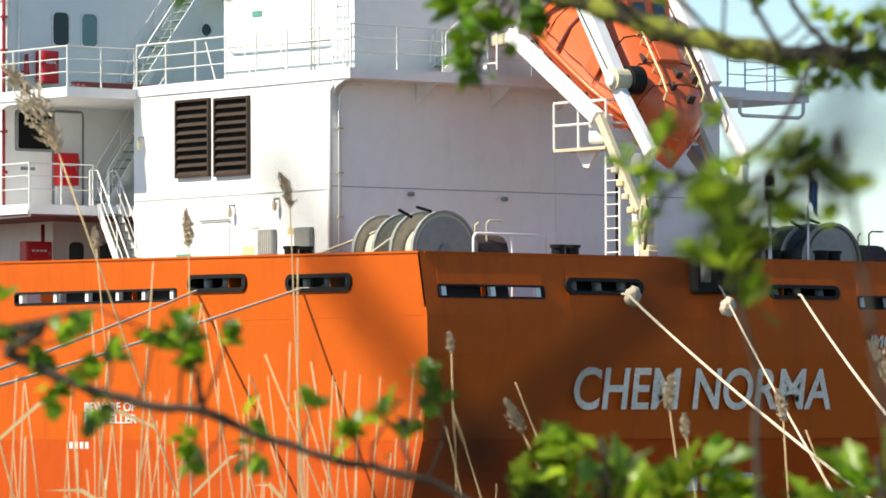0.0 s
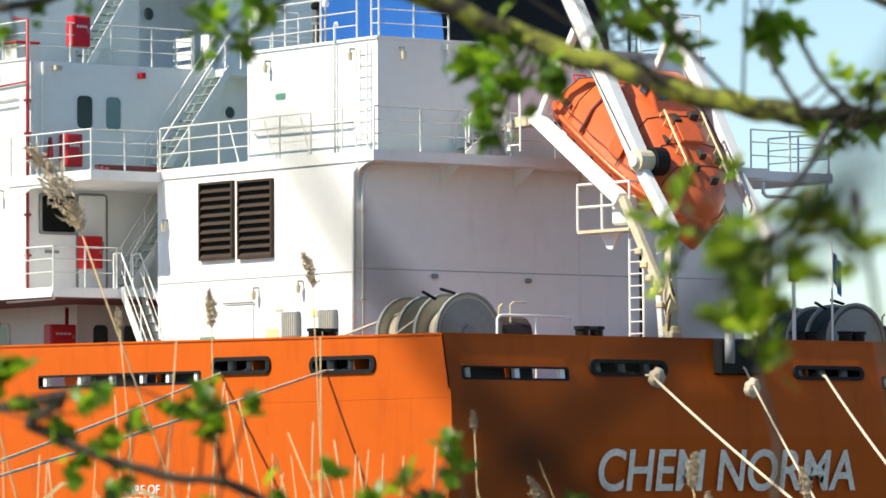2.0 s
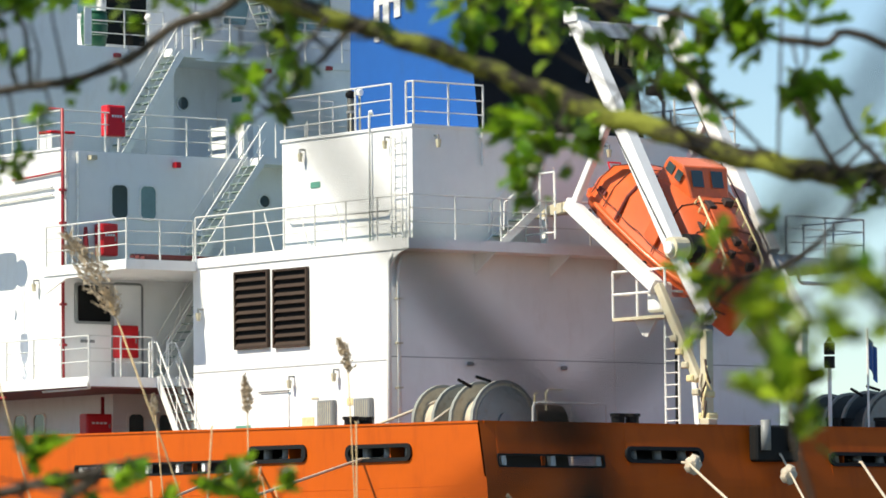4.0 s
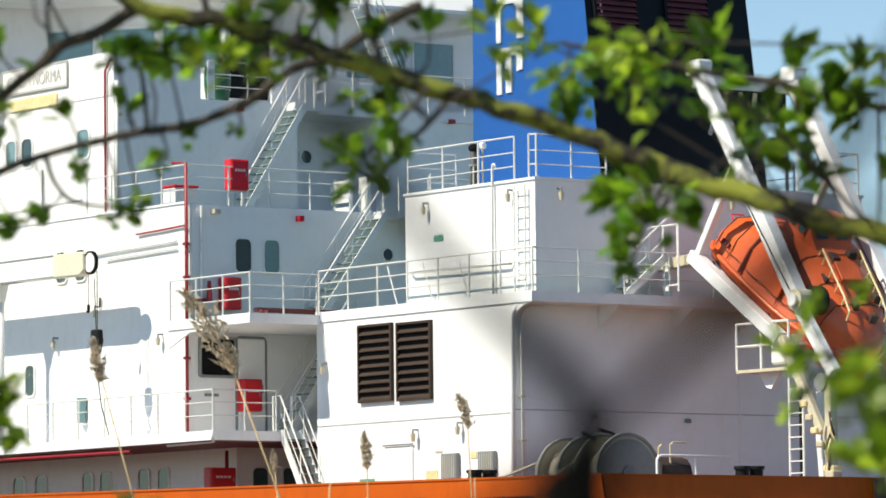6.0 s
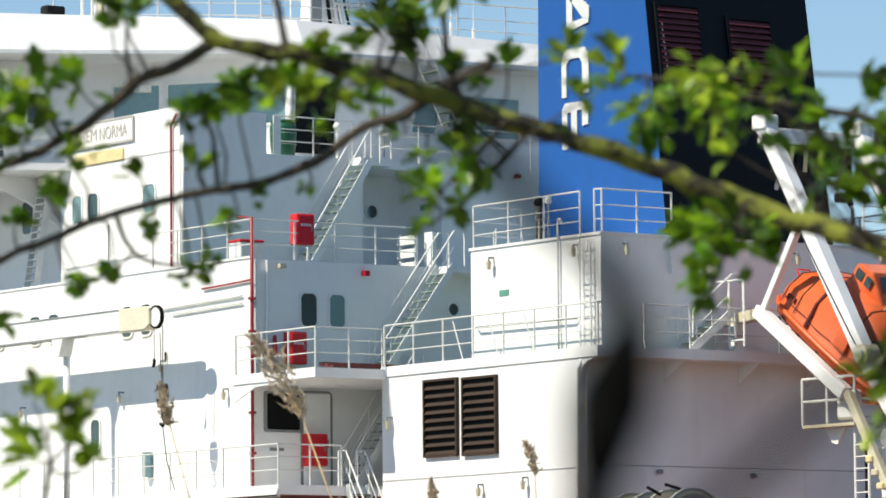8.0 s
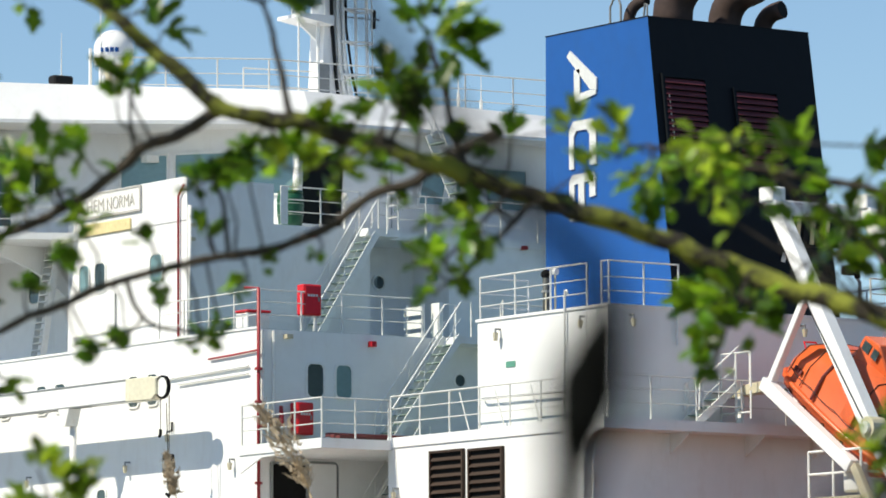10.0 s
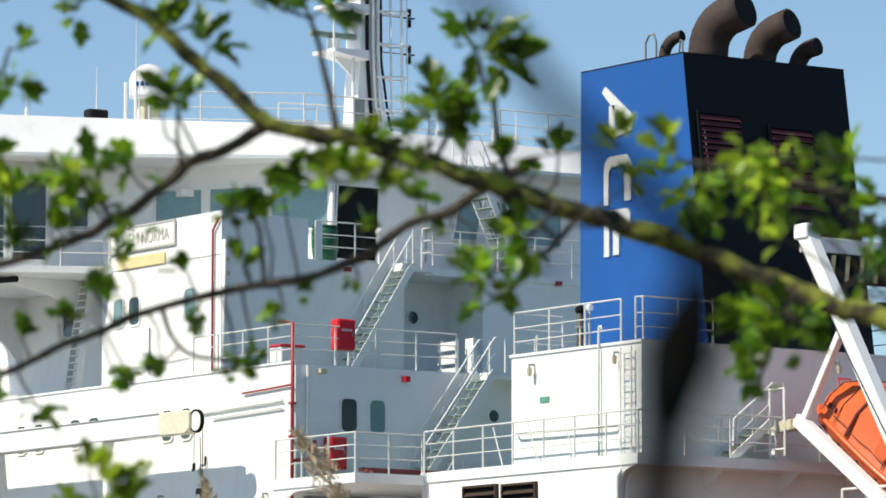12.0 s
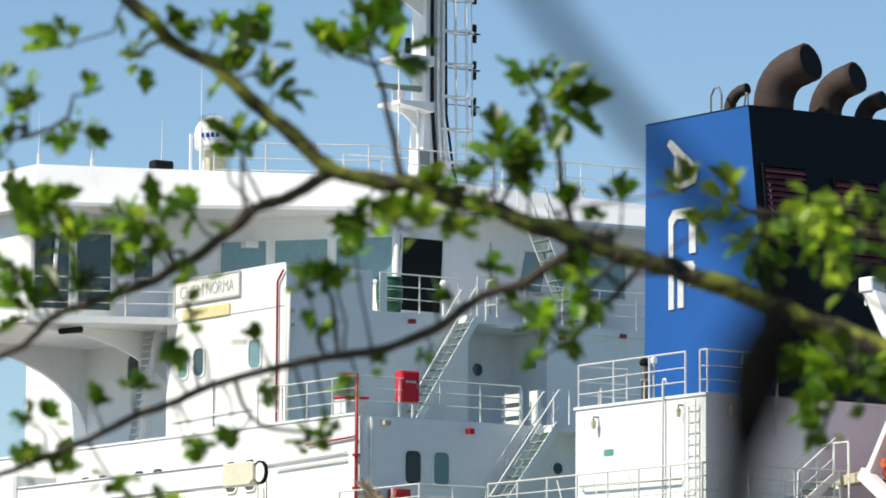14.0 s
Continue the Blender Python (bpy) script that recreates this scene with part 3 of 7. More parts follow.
# plates, vents and notices low on the port wall
part("hatch_plate", abox(1.16, 1.196, 9.3, 10.5, 7.3, 8.62), WHITE, casing, bevel=0.015)
part("hatch_handle", bar([(1.14, 9.25, 8.7), (1.14, 10.55, 8.7)], 0.025), GREY, casing)
for y0, y1 in ((7.3, 7.95), (5.75, 6.4)):
    v = part("vent_box", abox(1.05, 1.196, y0, y1, 7.75, 8.4), GREY, casing, "grey mesh vent cover", bevel=0.02)
    for i in range(6):
        part("wire", abox(1.04, 1.048, y0 + 0.08 + i * 0.09, y0 + 0.1 + i * 0.09, 7.8, 8.35), CREAM, v)
part("notice", abox(1.18, 1.196, 8.25, 8.75, 7.55, 8.0), YELLOW, casing, "small yellow notice")
part("notice", abox(1.18, 1.196, 11.0, 11.65, 7.72, 7.88), SIGN_GREEN, casing, "small green notice")
part("notice", abox(1.18, 1.196, 6.6, 6.85, 8.25, 8.42), YELLOW, casing, "small yellow notice")
part("notice", abox(1.18, 1.196, 8.05, 8.35, 8.44, 8.49), CREAM, casing, "small pale notice")

# engine casing, upper storey
LAY["now"] = UPPER
upper = thing("funnel_casing", (7.3, 8.0, Z_A), "white upper engine casing under the funnel", "deckhouse")
part("casing_wall", abox(2.0, 12.7, 5.28, 10.8, Z_A, Z_B), WHITE, upper)
part("roof_edge", ring([(12.74, 10.84), (1.96, 10.84), (1.96, 5.24), (12.74, 5.24)], [(12.6, 10.7), (2.1, 10.7), (2.1, 5.38), (12.6, 5.38)], lambda u, w, s: (u, w, Z_B + s), 0.0, 0.07), WHITE, upper)
for x, z in ((2.7, 15.0), (5.2, 15.0), (8.2, 15.0)):
    wall_lamp(upper, (x, 5.28, z), "y")
for y, z in ((9.8, 14.95), (6.2, 15.0)):
    wall_lamp(upper, (2.0, y, z))
part("notice", abox(1.98, 1.996, 9.15, 9.55, 13.95, 14.1), SIGN_GREEN, upper, "small green notice")
part("vent_pipe", bar([(1.92, 6.95, Z_A), (1.92, 6.95, 15.55), (1.9, 6.9, 15.7), (1.86, 6.78, 15.7), (1.86, 6.74, 15.6)], 0.03, 6), WHITE_TRIM, upper, smooth=True)
part("grab_rail", bar([(1.95, 10.5, 13.2), (1.85, 10.4, 13.2), (1.85, 6.3, 13.16), (1.95, 6.2, 13.16)], 0.03), GREY, upper, "grey grab rail")
part("downpipe", bar([(4.15, 5.2, 15.1), (4.15, 5.2, 14.3)], 0.04), WHITE_TRIM, upper)
part("pipe_head", abox(4.07, 4.23, 5.1, 5.27, 15.0, 15.14), WHITE_TRIM, upper)
lad = part("wall_ladder", bar([(1.88, 5.55, Z_A), (1.88, 5.55, 15.1)], 0.025), WHITE_TRIM, upper, "white fixed wall ladder")
part("stile", bar([(1.88, 6.0, Z_A), (1.88, 6.0, 15.1)], 0.025), WHITE_TRIM, lad)
for i in range(10):
    part("rung", bar([(1.88, 5.55, Z_A + 0.28 * i + 0.15), (1.88, 6.0, Z_A + 0.28 * i + 0.15)], 0.015), WHITE_TRIM, lad)

LAY["now"] = HERE
# accommodation block, lower storeys
block = thing("accommodation_block", (11, 30, Z_DECK), "white steel accommodation block with rounded windows", "deckhouse")
part("block_wall", abox(3.0, 20.5, 20.0, 42, Z_DECK, Z_P - 0.15), WHITE, block, "white wall of the main deck passage")
part("block_wall", abox(1.4, 21.6, 20.0, 42, Z_P, Z_H), WHITE, block)
Z_W = 12.42
part("side_walk", prism([(0.15, 16.9), (3.35, 16.9), (3.35, 16.2), (6.3, 16.2), (6.3, 20.0), (3.0, 20.0), (3.0, 42), (0.15, 42)], "z", Z_P - 0.26, Z_P), WHITE, block, "white edge of the side walkway")
part("soffit", prism([(0.2, 16.95), (3.3, 16.95), (3.3, 16.25), (6.2, 16.25), (6.2, 20.0), (3.0, 20.0), (3.0, 42), (0.2, 42)], "z", Z_P - 0.3, Z_P - 0.262), OXIDE, block, "dull red underside of the walkway")
part("boat_deck_edge", prism([(0.72, 15.95), (3.05, 15.95), (3.05, 16.2), (14, 16.2), (14, 20.0), (0.72, 20.0)], "z", Z_W - 0.26, Z_W), WHITE, block, "white edge of the boat deck")
part("deck_coating", prism([(0.8, 16.05), (3.3, 16.05), (3.3, 16.3), (13.9, 16.3), (13.9, 19.98), (0.8, 19.98)], "z", Z_W + 0.002, Z_W + 0.015), DECK_GREEN, block)
part("roof_edge", abox(1.36, 1.5, 20.0, 42, Z_H, Z_H + 0.06), WHITE, block)
part("deck_coating", abox(1.6, 20, 20.1, 25.2, Z_H + 0.002, Z_H + 0.015), DECK_GREEN, block)
part("bracket", prism([(19.95, Z_W - 0.26), (19.95, Z_W - 0.75), (18.9, Z_W - 0.36), (16.0, Z_W - 0.26)], "x", 0.76, 0.82), WHITE, block)
part("gutter", bar([(0.3, 19.3, 9.04), (0.3, 18.0, 9.05), (0.25, 17.0, 9.06), (0.12, 16.86, 9.12), (0.1, 16.84, 9.3)], 0.05, 8), WHITE_TRIM, block, "white drain pipe", smooth=True)
part("gutter", bar([(0.2, 40, Z_P - 0.36), (0.2, 21, Z_P - 0.42)], 0.04), PIPE_RED, block, "red pipe under the walkway")
# closed inner end of the recess between block and casing
part("recess_wall", abox(6.2, 6.3, 16.2, 20.0, Z_DECK, Z_W - 0.26), WHITE, block)
for y0, y1 in ((26.1, 26.65), (25.1, 25.65)):
    window(block, "x", 1.4, y0, y1, 13.9, 14.75)
window(block, "x", 1.4, 27.85, 28.3, 10.8, 11.65)
for y0, y1 in ((31.1, 31.7), (30.05, 30.65), (34.2, 34.75), (33.2, 33.75)):
    window(block, "x", 1.4, y0, y1, 14.0, 14.8)
for y0, y1 in ((27.3, 27.85), (26.35, 26.9), (24.35, 24.9), (23.35, 23.9), (29.8, 30.4), (31, 31.6)):
    window(block, "x", 3.0, y0, y1, 7.75, 8.6)
window(block, "y", 20.0, 2.98, 3.5, 13.85, 14.75)
window(block, "y", 20.0, 3.93, 4.43, 13.85, 14.75, GLASS_TEAL)
porthole(block, 8.1, 20.0, 14.5, 0.17)
# no hole in the wall: a dark sheet paints the unlit inside
part("hatch_shade_sheet", abox(1.81, 2.95, 19.985, 20.01, 10.98, 12.0), DARK, block, "dark sheet painted for the unlit inside of an opening")
part("door_frame", ring(stadium(1.76, 3.0, 10.93, 12.05, 3, 0.14), stadium(1.83, 2.93, 11.0, 11.98, 3, 0.14), lambda u, z, s: (u, 19.99 - s, z), -0.01, 0.06), GREY, block)
steel_door(block, 3.03, 3.92, 20.0, Z_P + 0.15, 12.02)
for x0, x1 in ((3.5, 4.0), (4.5, 4.95)):
    window(block, "y", 20.0, x0, x1, 7.6, 8.5)
part("red_pipe", bar([(1.33, 19.9, Z_P), (1.33, 19.9, 16.75), (1.36, 20.6, 16.8)], 0.047, 8), PIPE_RED, block, "dull red fire main riser", smooth=True)
part("red_pipe", bar([(1.33, 19.9, 15.05), (1.33, 21.2, 15.0), (1.33, 22.4, 14.97)], 0.03, 8), PIPE_RED, block, "dull red fire main branch", smooth=True)
part("red_pipe", bar([(1.3, 19.9, 12.98), (2.1, 19.85, 13.05)], 0.05, 8), PIPE_RED, block, smooth=True)
part("valve_wheel", bar([(2.0, 19.8, 13.0), (2.0, 19.8, 13.55)], 0.09, 8, 0.05), PIPE_RED, block, "red hydrant valve")
part("red_pipe", bar([(2.6, 19.9, Z_DECK), (2.6, 19.9, Z_P - 0.4)], 0.05, 8), PIPE_RED, block, smooth=True)
for z in (10.3, 11.4, 13.6, 14.5):
    part("pipe_flange", bar([(1.33, 19.9, z), (1.33, 19.9, z + 0.07)], 0.11, 8), PIPE_RED, block)
part("downpipe", bar([(1.5, 19.93, Z_A + 0.1), (1.5, 19.93, 15.6)], 0.05), WHITE_TRIM, block)
part("downpipe", bar([(1.85, 19.93, Z_A + 0.1), (1.85, 19.93, 15.6)], 0.04), WHITE_TRIM, block)
part("pipe_run", bar([(1.33, 20.4, 14.65), (1.33, 25, 14.55)], 0.035), WHITE_TRIM, block)
part("pipe_run", bar([(1.33, 20.4, 14.45), (1.33, 24, 14.38)], 0.03), WHITE_TRIM, block)
for y, z in ((21.2, 12.15), (26.6, 12.35), (32.0, 12.2), (24.4, 13.1)):
    wall_lamp(block, (1.4, y, z))
part("handle", bar([(1.34, 24.3, 13.1), (1.34, 24.3, 13.35)], 0.03), BLACK, block)
part("bulkhead_lamp", abox(2.2, 2.4, 19.8, 19.99, 15.4, 15.52), CREAM, block)
part("bulkhead_lamp", abox(5.0, 5.16, 19.8, 19.99, 15.3, 15.45), RED, block, "small red alarm lamp")
part("notice", abox(1.95, 2.4, 19.97, 19.994, 10.42, 10.5), GREY, block)
part("lifebuoy", bar([(1.3, 25.2, 9.9), (1.3, 25.2, 10.6)], 0.16, 8), GLASS_TEAL, block, "pale blue oval plate")

# accommodation block, upper storey with the name board
LAY["now"] = OFFICERS
top = thing("officers_block", (10, 32, Z_H), "white upper accommodation block with a name board", "deckhouse")
part("block_wall", prism([(2.35, 25.35), (8.6, 25.35), (8.6, 27.2), (11.4, 27.2), (11.4, 25.35), (20.6, 25.35), (20.6, 43), (4.0, 43), (4.0, 32.4), (2.35, 31.8)], "z", Z_H, Z_C), WHITE, top)
part("parapet", abox(2.35, 5.28, 25.35, 25.43, Z_C, 20.2), WHITE, top)
part("parapet", abox(2.35, 2.43, 25.43, 31.8, Z_C, 20.24), WHITE, top)
part("deck_edge", prism([(8.1, 24.7), (9.25, 24.7), (9.25, 25.3), (16, 25.3), (16, 28), (8.1, 28)], "z", Z_C - 0.22, Z_C), WHITE, top, "white stair landing")
part("wing_deck", prism([(-1.6, 33.2), (2.35, 31.2), (4.2, 32), (4.2, 40), (-1.6, 40)], "z", Z_C - 0.1, Z_C + 0.1), WHITE, top, "white bridge wing deck")
WING_ARCH = [(-1.4, Z_C - 0.1), (4.0, Z_C - 0.1)] + [(4.0 - 4.6 * (1 - math.cos(a / 9 * math.pi / 2)), 16.2 + 2.6 * math.sin(a / 9 * math.pi / 2)) for a in range(10)]
part("wing_bracket", prism(WING_ARCH, "y", 33.6, 33.75), WHITE, top, "curved white bracket under the bridge wing")
part("wing_bracket", prism(WING_ARCH, "y", 39.2, 39.35), WHITE, top)
part("light_bar", bar([(-0.35, 33.4, 18.76), (0.4, 33.4, 18.86)], 0.09, 8), BLACK, top, "dark lamp under the wing", smooth=True)
for y0, y1, g in ((29.7, 30.25, None), (26.62, 27.25, GLASS_TEAL), (30.6, 31.1, GLASS_TEAL)):
    window(top, "x", 2.35, y0, y1, 17.35, 18.15, g)
window(top, "x", 4.0, 36.1, 36.75, 17.58, 18.58)
porthole(top, 10.18, 27.2, 17.78, 0.19)
steel_door(top, 8.7, 9.6, 27.2, Z_H + 0.1, 18.0)
part("notice", abox(11.37, 11.396, 25.9, 26.4, 17.8, 17.97), SIGN_GREEN, top, "small green notice")
board = part("name_board", abox(2.30, 2.345, 27.75, 31.3, 19.5, 20.2), WHITE_TRIM, top, "cream name board with a dark outline")
part("board_edge", ring([(31.32, 20.22), (27.73, 20.22), (27.73, 19.48), (31.32, 19.48)], [(31.26, 20.17), (27.79, 20.17), (27.79, 19.54), (31.26, 19.54)], lambda u, z, s: (2.30 - s, u, z), -0.01, 0.02), DARK_TEXT, board)
lettering("CHEM", (2.285, 31.0, 19.66), 1.28, 0.36, board, DARK_TEXT, "port", depth=0.004, weight=-0.006, label="thin dark ship's name")
lettering("NORMA", (2.285, 29.55, 19.66), 1.5, 0.36, board, DARK_TEXT, "port", depth=0.004, weight=-0.006, label="thin dark ship's name")
part("light_trough", abox(2.29, 2.345, 28.3, 30.9, 18.98, 19.34), YELLOW, top, "yellowed light trough under the board", bevel=0.03)
part("weld_seam", abox(2.34, 2.352, 25.4, 31.8, 18.98, 19.01), SEAM, top)
part("red_pipe", bar([(2.28, 25.7, 15.7), (2.28, 25.7, 19.7), (2.28, 25.4, 20.0)], 0.035, 8), PIPE_RED, top, "rusty red riser", smooth=True)
part("downpipe", bar([(2.4, 25.27, 15.7), (2.4, 25.27, 19.4)], 0.06, 8), WHITE_TRIM, top, smooth=True)
part("pipe_run", bar([(2.3, 27, 16.2), (2.3, 31.5, 16.1)], 0.03), WHITE_TRIM, top)
part("wall_bracket", bar([(2.3, 29.1, 15.8), (2.3, 29.1, 17.2)], 0.025), GREY, top)
for x, z in ((6.5, 18.75), (11.8, 18.6), (14, 18.8)):
    part("bulkhead_lamp", abox(x, x + 0.18, 25.2, 25.345, z, z + 0.12), PIPE_RED, top, "small red alarm lamp")
for z in (17.6, 17.2):
    part("bracket", abox(2.4, 2.55, 25.2, 25.345, z + 1.2, z + 1.3), CREAM, top)

# wheelhouse
LAY["now"] = BRIDGE
bridge = thing("wheelhouse", (9, 34, Z_C), "white wheelhouse with slanting windows and a broad roof", "deckhouse")
part("wheelhouse_wall", prism([(-1.2, 33.9), (4.3, 32.3), (7.62, 27.9), (18, 27.9), (18, 40), (-1.2, 40)], "z", Z_C + 0.1, 22.2), WHITE, bridge)
part("roof_slab", prism([(-1.8, 32.7), (1.8, 30.95), (6.9, 27.75), (7.8, 27.3), (18, 26.6), (20, 27.6), (20, 41), (-1.8, 41)], "z", 22.2, 22.3), WHITE, bridge)


def fascia():
    """Broad roof edge that leans inwards on its way up."""
    low = [(-1.8, 41), (-1.8, 32.7), (1.8, 30.95), (6.9, 27.75), (7.8, 27.3), (18, 26.6), (20, 27.6), (20, 41)]
    high = [(-1.35, 41), (-1.35, 33.3), (2.1, 31.65), (7.15, 28.5), (8.0, 28.05), (17.8, 27.4), (19.5, 28.2), (19.5, 41)]
    bm = bmesh.new()
    a = [bm.verts.new((x, y, 22.304)) for x, y in low]
    b = [bm.verts.new((x, y, 23.5 - 0.025 * max(0, x))) for x, y in high]
    for i in range(len(a)):
        j = (i + 1) % len(a)
        bm.faces.new((a[i], a[j], b[j], b[i]))
    bm.faces.new(b)
    bm.faces.new(a[::-1])
    bmesh.ops.recalc_face_normals(bm, faces=bm.faces[:])
    return bm


part("roof_fascia", fascia(), WHITE, bridge, "broad white roof edge leaning inwards")


def wall_pane(p0, p1, k0, k1, z0, z1, lean=0.0, mat=None, name="window"):
    """A pane with its frame on an upright wall from p0 to p1 (x, y), between the shares k0 and k1 of its length."""
    a, b = Vector((*p0, 0)), Vector((*p1, 0))
    d = b - a
    n = Vector((d.y, -d.x, 0)).normalized()
    if n.dot(-AHEAD) < 0:
        n = -n
    def place(u, z, s):
        q = a + d * (u + lean * (z - z0)) + n * s
        return (q.x, q.y, z)
    e = 0.06 / d.length
    w = part(name, ring([(k1 + e, z1 + 0.06), (k0 - e, z1 + 0.06), (k0 - e, z0 - 0.06), (k1 + e, z0 - 0.06)], [(k1, z1), (k0, z1), (k0, z0), (k1, z0)], place, -0.01, 0.06), WHITE_TRIM, bridge, "white window frame")
    bm = bmesh.new()
    bm.faces.new([bm.verts.new(place(u, z, 0.02)) for u, z in ((k1, z1), (k0, z1), (k0, z0), (k1, z0))])
    part("pane", bm, mat or GLASS_TEAL, w, "teal bridge glass" if mat is None else "dark bridge glass")


DIAG = ((4.3, 32.3), (7.62, 27.9))
for k0, k1 in ((-0.0, 0.27), (0.31, 0.62), (0.66, 0.985)):
    wall_pane(*DIAG, k0 + 0.01, k1, 20.25, 21.5)
AFT = ((7.62, 27.9), (18, 27.9))
wall_pane(*AFT, 0.012, 0.150, 19.35, 21.5, 0.005, BLACK_GLASS)
wall_pane(*AFT, 0.42, 0.5, 20.2, 21.4, 0.02)
wall_pane(*AFT, 0.54, 0.62, 20.2, 21.4, 0.02)
wall_pane(*AFT, 0.66, 0.8, 20.2, 21.4, 0.0)
WING = ((-1.2, 33.9), (4.3, 32.3))
for k0, k1, z0, z1 in ((0.02, 0.2, 19.35, 21.6), (0.24, 0.42, 19.35, 21.6), (0.545, 0.642, 20.3, 21.24)):
    wall_pane(*WING, k0, k1, z0, z1, 0.0, GLASS)
part("window_lintel", prism([(-1.4, 33.7), (1.6, 32.82), (1.6, 32.72), (-1.4, 33.6)], "z", 21.68, 21.9), WHITE_TRIM, bridge)
for k in (0.1, 0.47):
    x, y = -1.2 + 5.5 * k, 33.8 - 1.6 * k
    part("wing_post", bar([(x, y - 0.15, 20.1), (x + 0.1, y - 0.2, 21.7)], 0.06), WHITE_TRIM, bridge)
part("corner_pipe", bar([(7.6, 27.8, 19.2), (7.6, 27.8, 22.1)], 0.09, 8), WHITE_TRIM, bridge, smooth=True)
part("lamp_under_roof", abox(4.6, 5.1, 31.3, 31.6, 21.3, 21.5), WHITE_TRIM, bridge)
part("ceiling_seam", bar([(11.0, 27.88, 19.4), (11.0, 27.88, 21.6)], 0.018), SEAM, bridge)

# funnel
LAY["now"] = FUNNEL
fun = thing("funnel", (7.3, 8.6, Z_B), "tall blue and navy funnel with white shapes and sooty pipes", "funnel")


def funnel_body():
    bm = bmesh.new()
    lo = [(4.6, 11.34), (4.6, 5.9), (10.05, 5.9), (10.05, 11.34)]
    hi = [(4.6, 11.27), (4.6, 6.9), (9.9, 6.9), (9.9, 11.27)]
    a = [bm.verts.new((x, y, Z_B)) for x, y in lo]
    b = [bm.verts.new((x, y, 22.86)) for x, y in hi]
    for i in range(4):
        j = (i + 1) % 4
        f = bm.faces.new((a[i], a[j], b[j], b[i]))
        f.material_index = 1 if i == 1 else 0
    bm.faces.new(b).material_index = 1
    bmesh.ops.recalc_face_normals(bm, faces=bm.faces[:])
    return bm


body = part("funnel_shell", funnel_body(), BLUE, fun)
body.data.materials.append(NAVY)
part("rim", ring([(9.91, 11.28), (4.59, 11.28), (4.59, 6.89), (9.91, 6.89)], [(9.8, 11.2), (4.7, 11.2), (4.7, 7.0), (9.8, 7.0)], lambda u, w, s: (u, w, 22.86 + s), 0.0, 0.03), NAVY, fun)


def funnel_y(z, proud=0.0):
    return 5.9 + (z - Z_B) / (22.86 - Z_B) * 1.0 - proud


def aft_louvre(x0, x1, z0, z1, n):
    def place(u, z, s):
        return (u, funnel_y(z, s), z)
    fr = part("exhaust_louvre", ring([(x1, z1), (x0, z1), (x0, z0), (x1, z0)], [(x1 - 0.08, z1 - 0.08), (x0 + 0.08, z1 - 0.08), (x0 + 0.08, z0 + 0.08), (x1 - 0.08, z0 + 0.08)], place, -0.02, 0.08), NAVY, fun, "dark framed maroon louvre")
    h = (z1 - z0 - 0.16) / n
    for i in range(n):
        z = z0 + 0.08 + h * i
        bm = bmesh.new()
        v = [bm.verts.new(place(u, zz, s)) for u in (x0 + 0.08, x1 - 0.08) for zz, s in ((z, 0.09), (z + 0.01, 0.10), (z + h * 0.8, 0.03), (z + h * 0.78, 0.005))]
        for f in ((0, 1, 2, 3), (7, 6, 5, 4), (0, 4, 5, 1), (1, 5, 6, 2), (2, 6, 7, 3), (3, 7, 4, 0)):
            bm.faces.new([v[k] for k in f])
        part("slat", bm, MAROON, fr, "maroon slat")


aft_louvre(4.85, 6.3, 19.2, 21.4, 13)
aft_louvre(7.15, 8.65, 18.95, 21.2, 13)


def emblem(points, name="emblem_shape"):
    """A raised white shape on the blue port face; points (y, z), in order."""
    part(name, prism(points, "x", 4.55, 4.598), LETTER, fun, "raised white shape")


def emblem_bar(y0, y1, z0, z1):
    emblem([(y0, z0), (y1, z0), (y1, z1), (y0, z1)])


# white shapes of the company mark, from the top down
emblem([(10.30, 22.22), (10.16, 22.36), (9.02, 21.52), (9.02, 21.22), (9.30, 21.26)])
emblem_bar(9.74, 9.99, 21.0, 21.84)
emblem([(9.735, 21.0), (9.05, 21.12), (9.05, 21.215), (9.28, 21.25), (9.735, 21.2)])
emblem([(10.22, 19.25), (10.02, 19.25), (10.02, 20.1), (9.9, 20.24), (9.46, 20.24), (9.34, 20.1), (9.34, 19.3), (9.06, 19.3), (9.06, 20.25), (9.25, 20.5), (10.03, 20.5), (10.22, 20.28)])
emblem([(10.22, 17.9), (10.0, 17.9), (10.0, 18.84), (9.83, 18.86), (9.83, 17.92), (9.58, 17.92), (9.58, 18.88), (9.36, 18.88), (9.36, 18.45), (9.1, 18.48), (9.1, 18.95), (9.22, 19.1), (10.08, 19.1), (10.22, 18.95)])


def exhaust(x, y, z, r, h, bend, lean):
    """A sooty exhaust pipe that bows over to starboard and aft; a black disc stands for its dark open end."""
    pts = [Vector((x, y, z)), Vector((x, y, z + h * 0.45))]
    d = Vector((0.3, -0.95, 0)).normalized()
    for i in range(1, 7):
        a = radians(90 * i / 6 * lean)
        pts.append(Vector((x, y, z + h * 0.45)) + d * (bend * (1 - math.cos(a))) + Vector((0, 0, bend * math.sin(a))))
    pts.append(pts[-1] + (pts[-1] - pts[-2]).normalized() * r * 0.7)
    p = part("exhaust_pipe", bar(pts, r, 14), RUST, fun, "sooty rust-brown exhaust pipe", smooth=True)
    tip, dirn = pts[-1], (pts[-1] - pts[-2]).normalized()
    # disc over the closed end, coloured black like an unlit hollow
    part("pipe_mouth", bar([tip + dirn * 0.004, tip + dirn * 0.012], r * 0.9, 14), MOUTH_SHADE, p, "black disc painted for the dark inside of the pipe")


